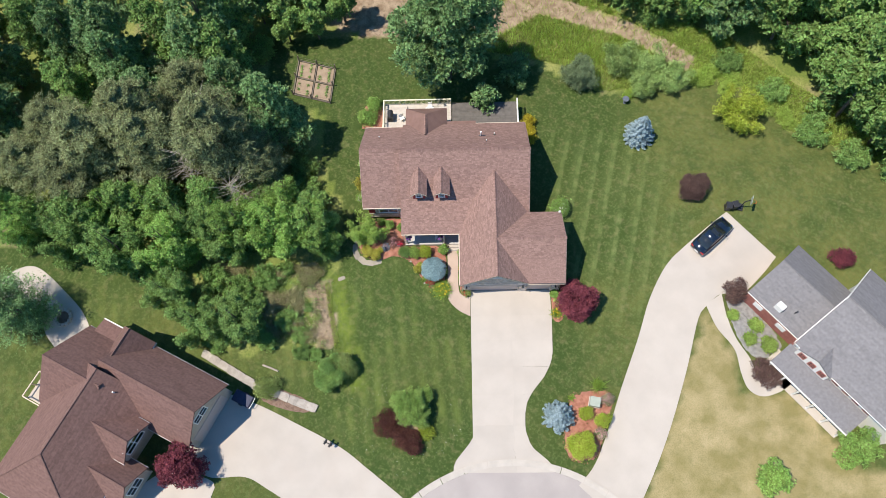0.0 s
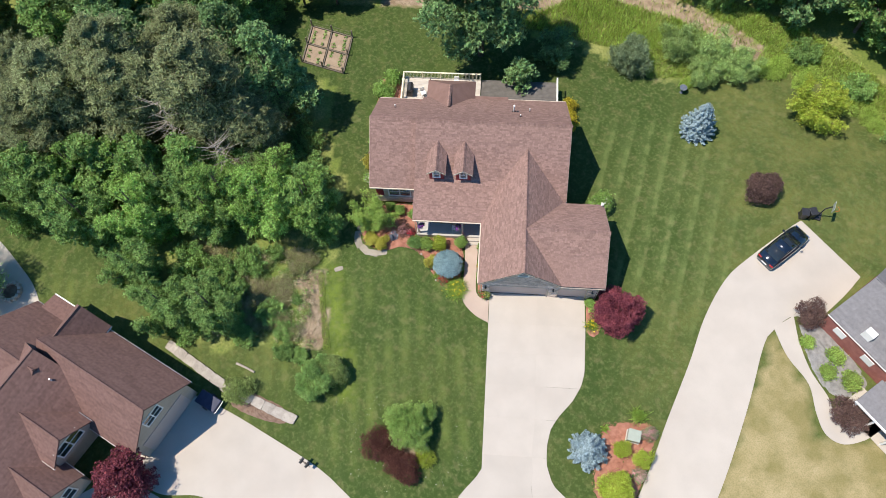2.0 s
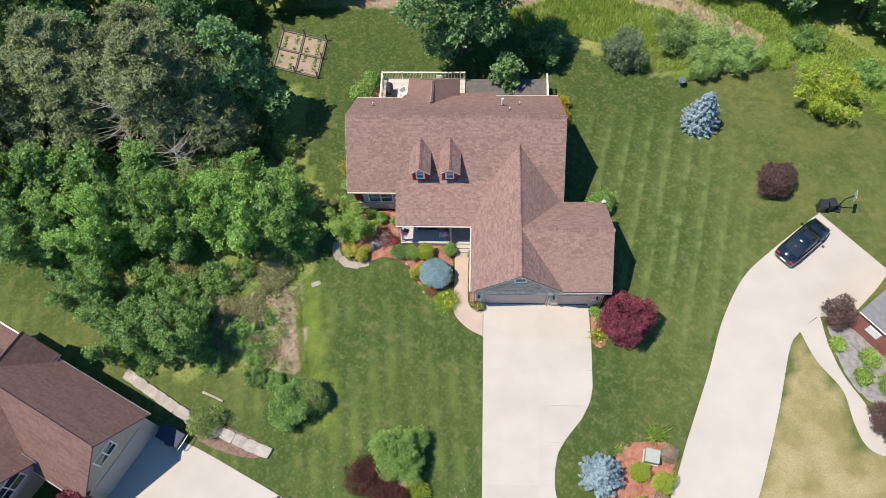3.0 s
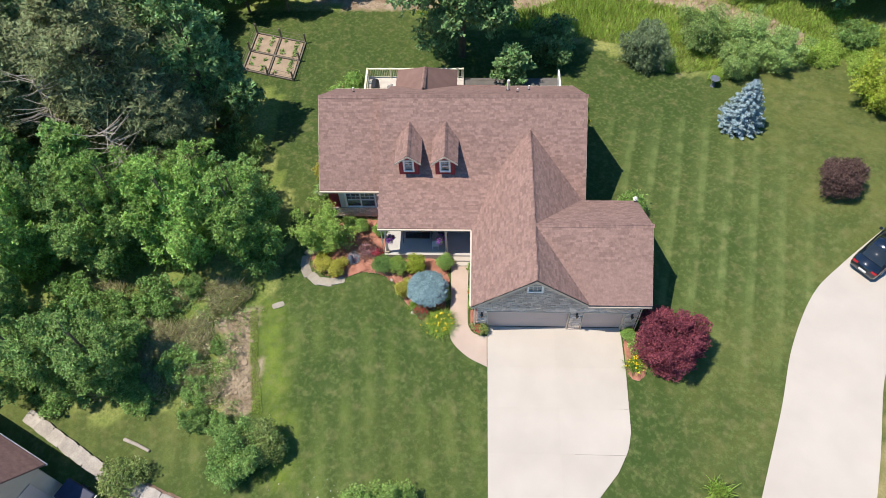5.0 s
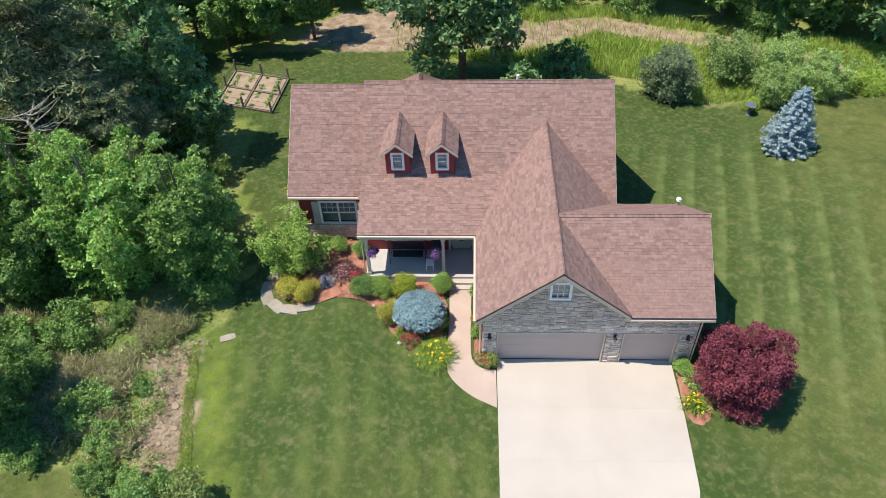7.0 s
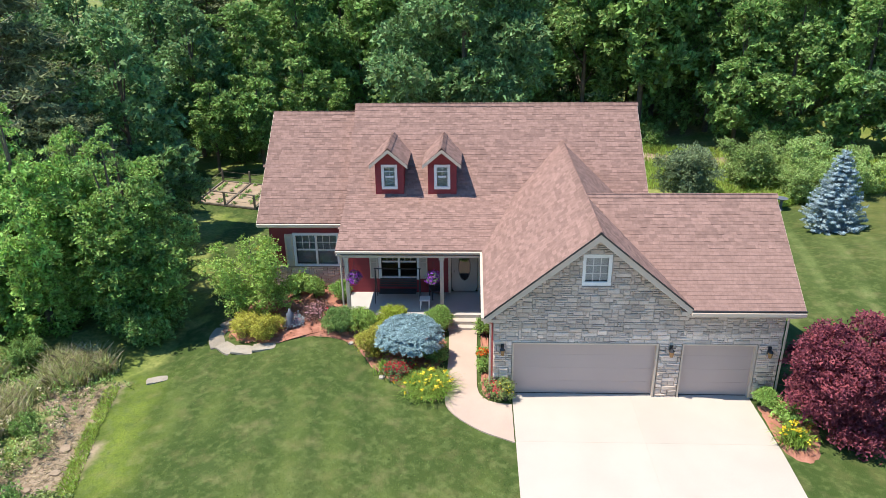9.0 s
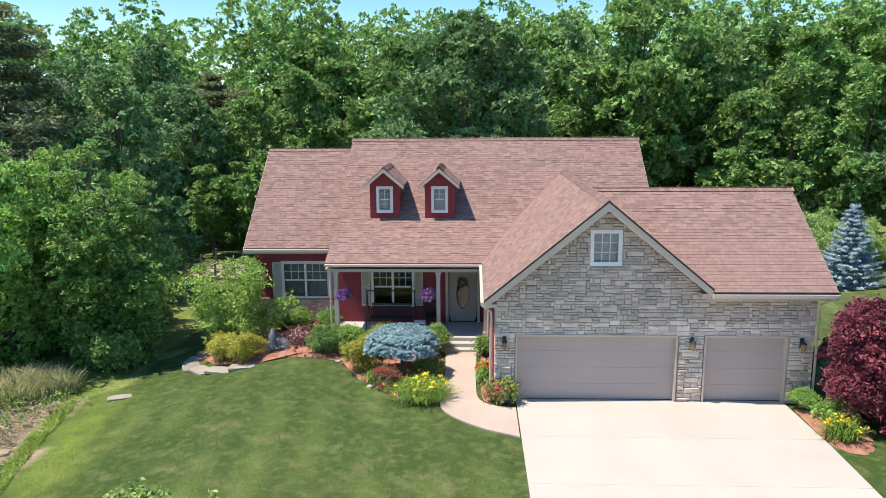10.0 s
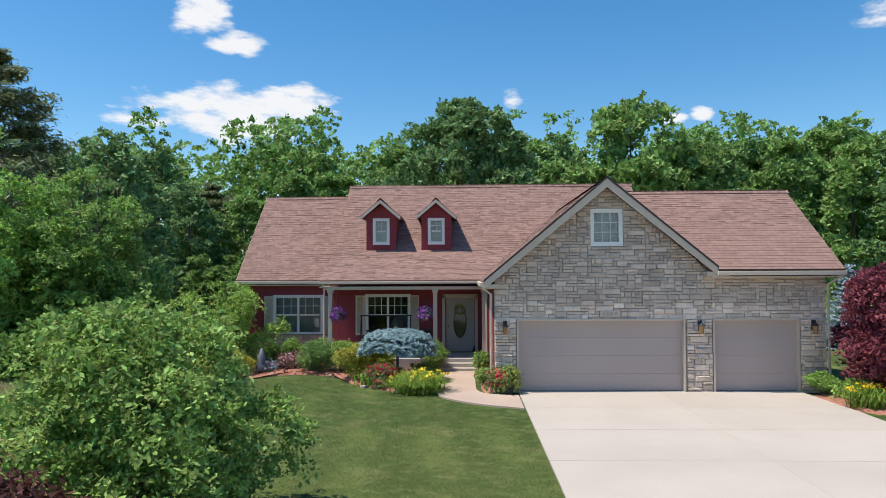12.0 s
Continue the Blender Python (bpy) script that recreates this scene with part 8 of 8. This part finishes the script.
def stone_mesh(name):
    """A unit stone: split face, rough outline."""
    j = lambda a: rng.uniform(-a, a)
    v = [(0, 1, 0), (1, 1, 0), (1, 1, 1), (0, 1, 1)]
    v += [(0 + j(0.02), 0.35 + j(0.1), 0 + j(0.03)), (1 + j(0.02), 0.35 + j(0.1), 0 + j(0.03)), (1 + j(0.02), 0.35 + j(0.1), 1 + j(0.03)), (0 + j(0.02), 0.35 + j(0.1), 1 + j(0.03))]
    v += [(0.09 + j(0.05), j(0.22), 0.13 + j(0.07)), (0.91 + j(0.05), j(0.22), 0.13 + j(0.07)), (0.91 + j(0.05), j(0.22), 0.87 + j(0.07)), (0.09 + j(0.05), j(0.22), 0.87 + j(0.07))]
    v += [(0.5 + j(0.2), -0.1 + j(0.2), 0.5 + j(0.15))]
    f = []
    for a, b in ((0, 4), (4, 8)):
        for k_ in range(4):
            f.append((a + k_, a + (k_ + 1) % 4, b + (k_ + 1) % 4, b + k_))
    f += [(8 + k_, 8 + (k_ + 1) % 4, 12) for k_ in range(4)]
    me = bpy.data.meshes.new(name)
    me.from_pydata(v, [], f)
    return me


def ashlar(x0, x1, z0, z1, keep, cw=0.105, ch=0.082):
    """A random pattern of squared stones over a wall: (x, z, width, height)."""
    nx, nz = int((x1 - x0) / cw), int((z1 - z0) / ch)
    cw, ch = (x1 - x0) / nx, (z1 - z0) / nz
    free = np.array([[keep(x0 + (i + 0.5) * cw, z0 + (j + 0.5) * ch) for i in range(nx)] for j in range(nz)])
    out = []
    for j in range(nz):
        for i in range(nx):
            if not free[j, i]:
                continue
            w, h = int(rng.choice([1, 2, 3, 4, 5], p=[0.14, 0.28, 0.3, 0.18, 0.10])), int(rng.choice([1, 2], p=[0.55, 0.45]))
            while h > 1 and (j + h > nz or not free[j:j + h, i].all()):
                h -= 1
            ww = 1
            while ww < w and i + ww < nx and free[j:j + h, i + ww].all():
                ww += 1
            free[j:j + h, i:i + ww] = False
            out.append((x0 + i * cw, z0 + j * ch, ww * cw, h * ch))
    return out


def lay_stones():
    wall = next(o for o in house.children if o.name.startswith("garage_front_wall"))
    kinds = [stone_mesh("stone") for _ in range(14)]

    def keep(x, z):
        if z < 2.17 and (-0.03 < x < 4.91 or 5.69 < x < 8.2):
            return False
        if 2.16 < x < 3.14 and 4.3 < z < 5.43:
            return False
        if 2.4 < x < 3.05 and 2.22 < z < 2.42:
            return False
        if z > 3.34:
            return z < 6.2 - RG * abs(x - 2.62) - 0.12
        return True

    rest_v, rest_f = [], []

    def joined(x, z, w, h, d, me, y=0.02):
        i = len(rest_v)
        rest_v.extend((x + a.co.x * w, y - d + a.co.y * d, z + a.co.z * h) for a in me.vertices)
        rest_f.extend(tuple(i + q for q in p.vertices) for p in me.polygons)

    stones = ashlar(-0.67, 8.97, 0.0, 6.1, keep)
    stones.sort(key=lambda s: s[1])
    for n, (x, z, w, h) in enumerate(stones):
        g = 0.005
        me = kinds[int(rng.integers(14))]
        d = rng.uniform(0.05, 0.085) if z < 2.1 else rng.uniform(0.035, 0.06)
        if n < 300:
            ob = link("stone", me, M_stone, wall)
            ob.matrix_basis = Matrix.Translation((x + g, 0.022 - d, z + g)) @ Matrix.Diagonal((w - 2 * g, d, h - 2 * g, 1))
        else:
            joined(x + g, z + g, w - 2 * g, h - 2 * g, d, me)
    me = bpy.data.meshes.new("stonework")
    me.from_pydata(rest_v, [], rest_f)
    link("stonework", me, M_stone, wall)["kind"] = "stuff"
    rest_v.clear()
    rest_f.clear()
    for x, z, w, h in ashlar(-10.6, -6.7, 0.0, 1.0, lambda x, z: True):
        joined(x + 0.008, z + 0.008, w - 0.016, h - 0.016, 0.06, kinds[int(rng.integers(14))], 8.6)
    base = next(o for o in house.children if o.name.startswith("wing_front_wall"))
    me = bpy.data.meshes.new("base_stonework")
    me.from_pydata(rest_v, [], rest_f)
    ob = link("base_stonework", me, M_stone, base, "cut stone facing along the foot of the wall")
    ob["kind"] = "stuff"
    part("stone_cap", boxes((-10.66, -6.7, 8.5, 8.6, 1.0, 1.05), bevel=0.008), M_flag, base)


lay_stones()


def board(x0, x1, y, z, parent, h=0.112):
    solid("siding_board", M_red, ([(x0, y, z), (x0, y - 0.022, z), (x0, y - 0.006, z + h), (x0, y, z + h)], (x1 - x0, 0, 0)), parent=parent)


def lay_siding():
    wall = next(o for o in house.children if o.name.startswith("porch_wall"))
    z = 0.42
    while z < 3.0:
        for a, b in ((-6.68, -5.52), (-5.52, -3.68), (-3.68, -2.5), (-1.0, -0.68)):
            if a == -5.52 and z + 0.11 > 1.04 and z < 2.75:
                continue
            board(a, b, 7.2, z, wall)
        z += 0.11
    wall = next(o for o in house.children if o.name.startswith("wing_front_wall"))
    z = 1.06
    while z < 3.05:
        for a, b in ((-10.6, -9.56), (-9.56, -7.44), (-7.44, -6.9)):
            if a == -9.56 and z < 2.66:
                continue
            board(a, b, 8.6, z, wall)
        z += 0.11
    wall = next(o for o in house.children if o.name.startswith("garage_side_wall"))
    z = 0.1
    while z < 3.05:
        solid("siding_board", M_red, ([(-0.67, 0.25, z), (-0.692, 0.25, z), (-0.676, 0.25, z + 0.112), (-0.67, 0.25, z + 0.112)], (0, 5.0, 0)), parent=wall)
        z += 0.11


lay_siding()
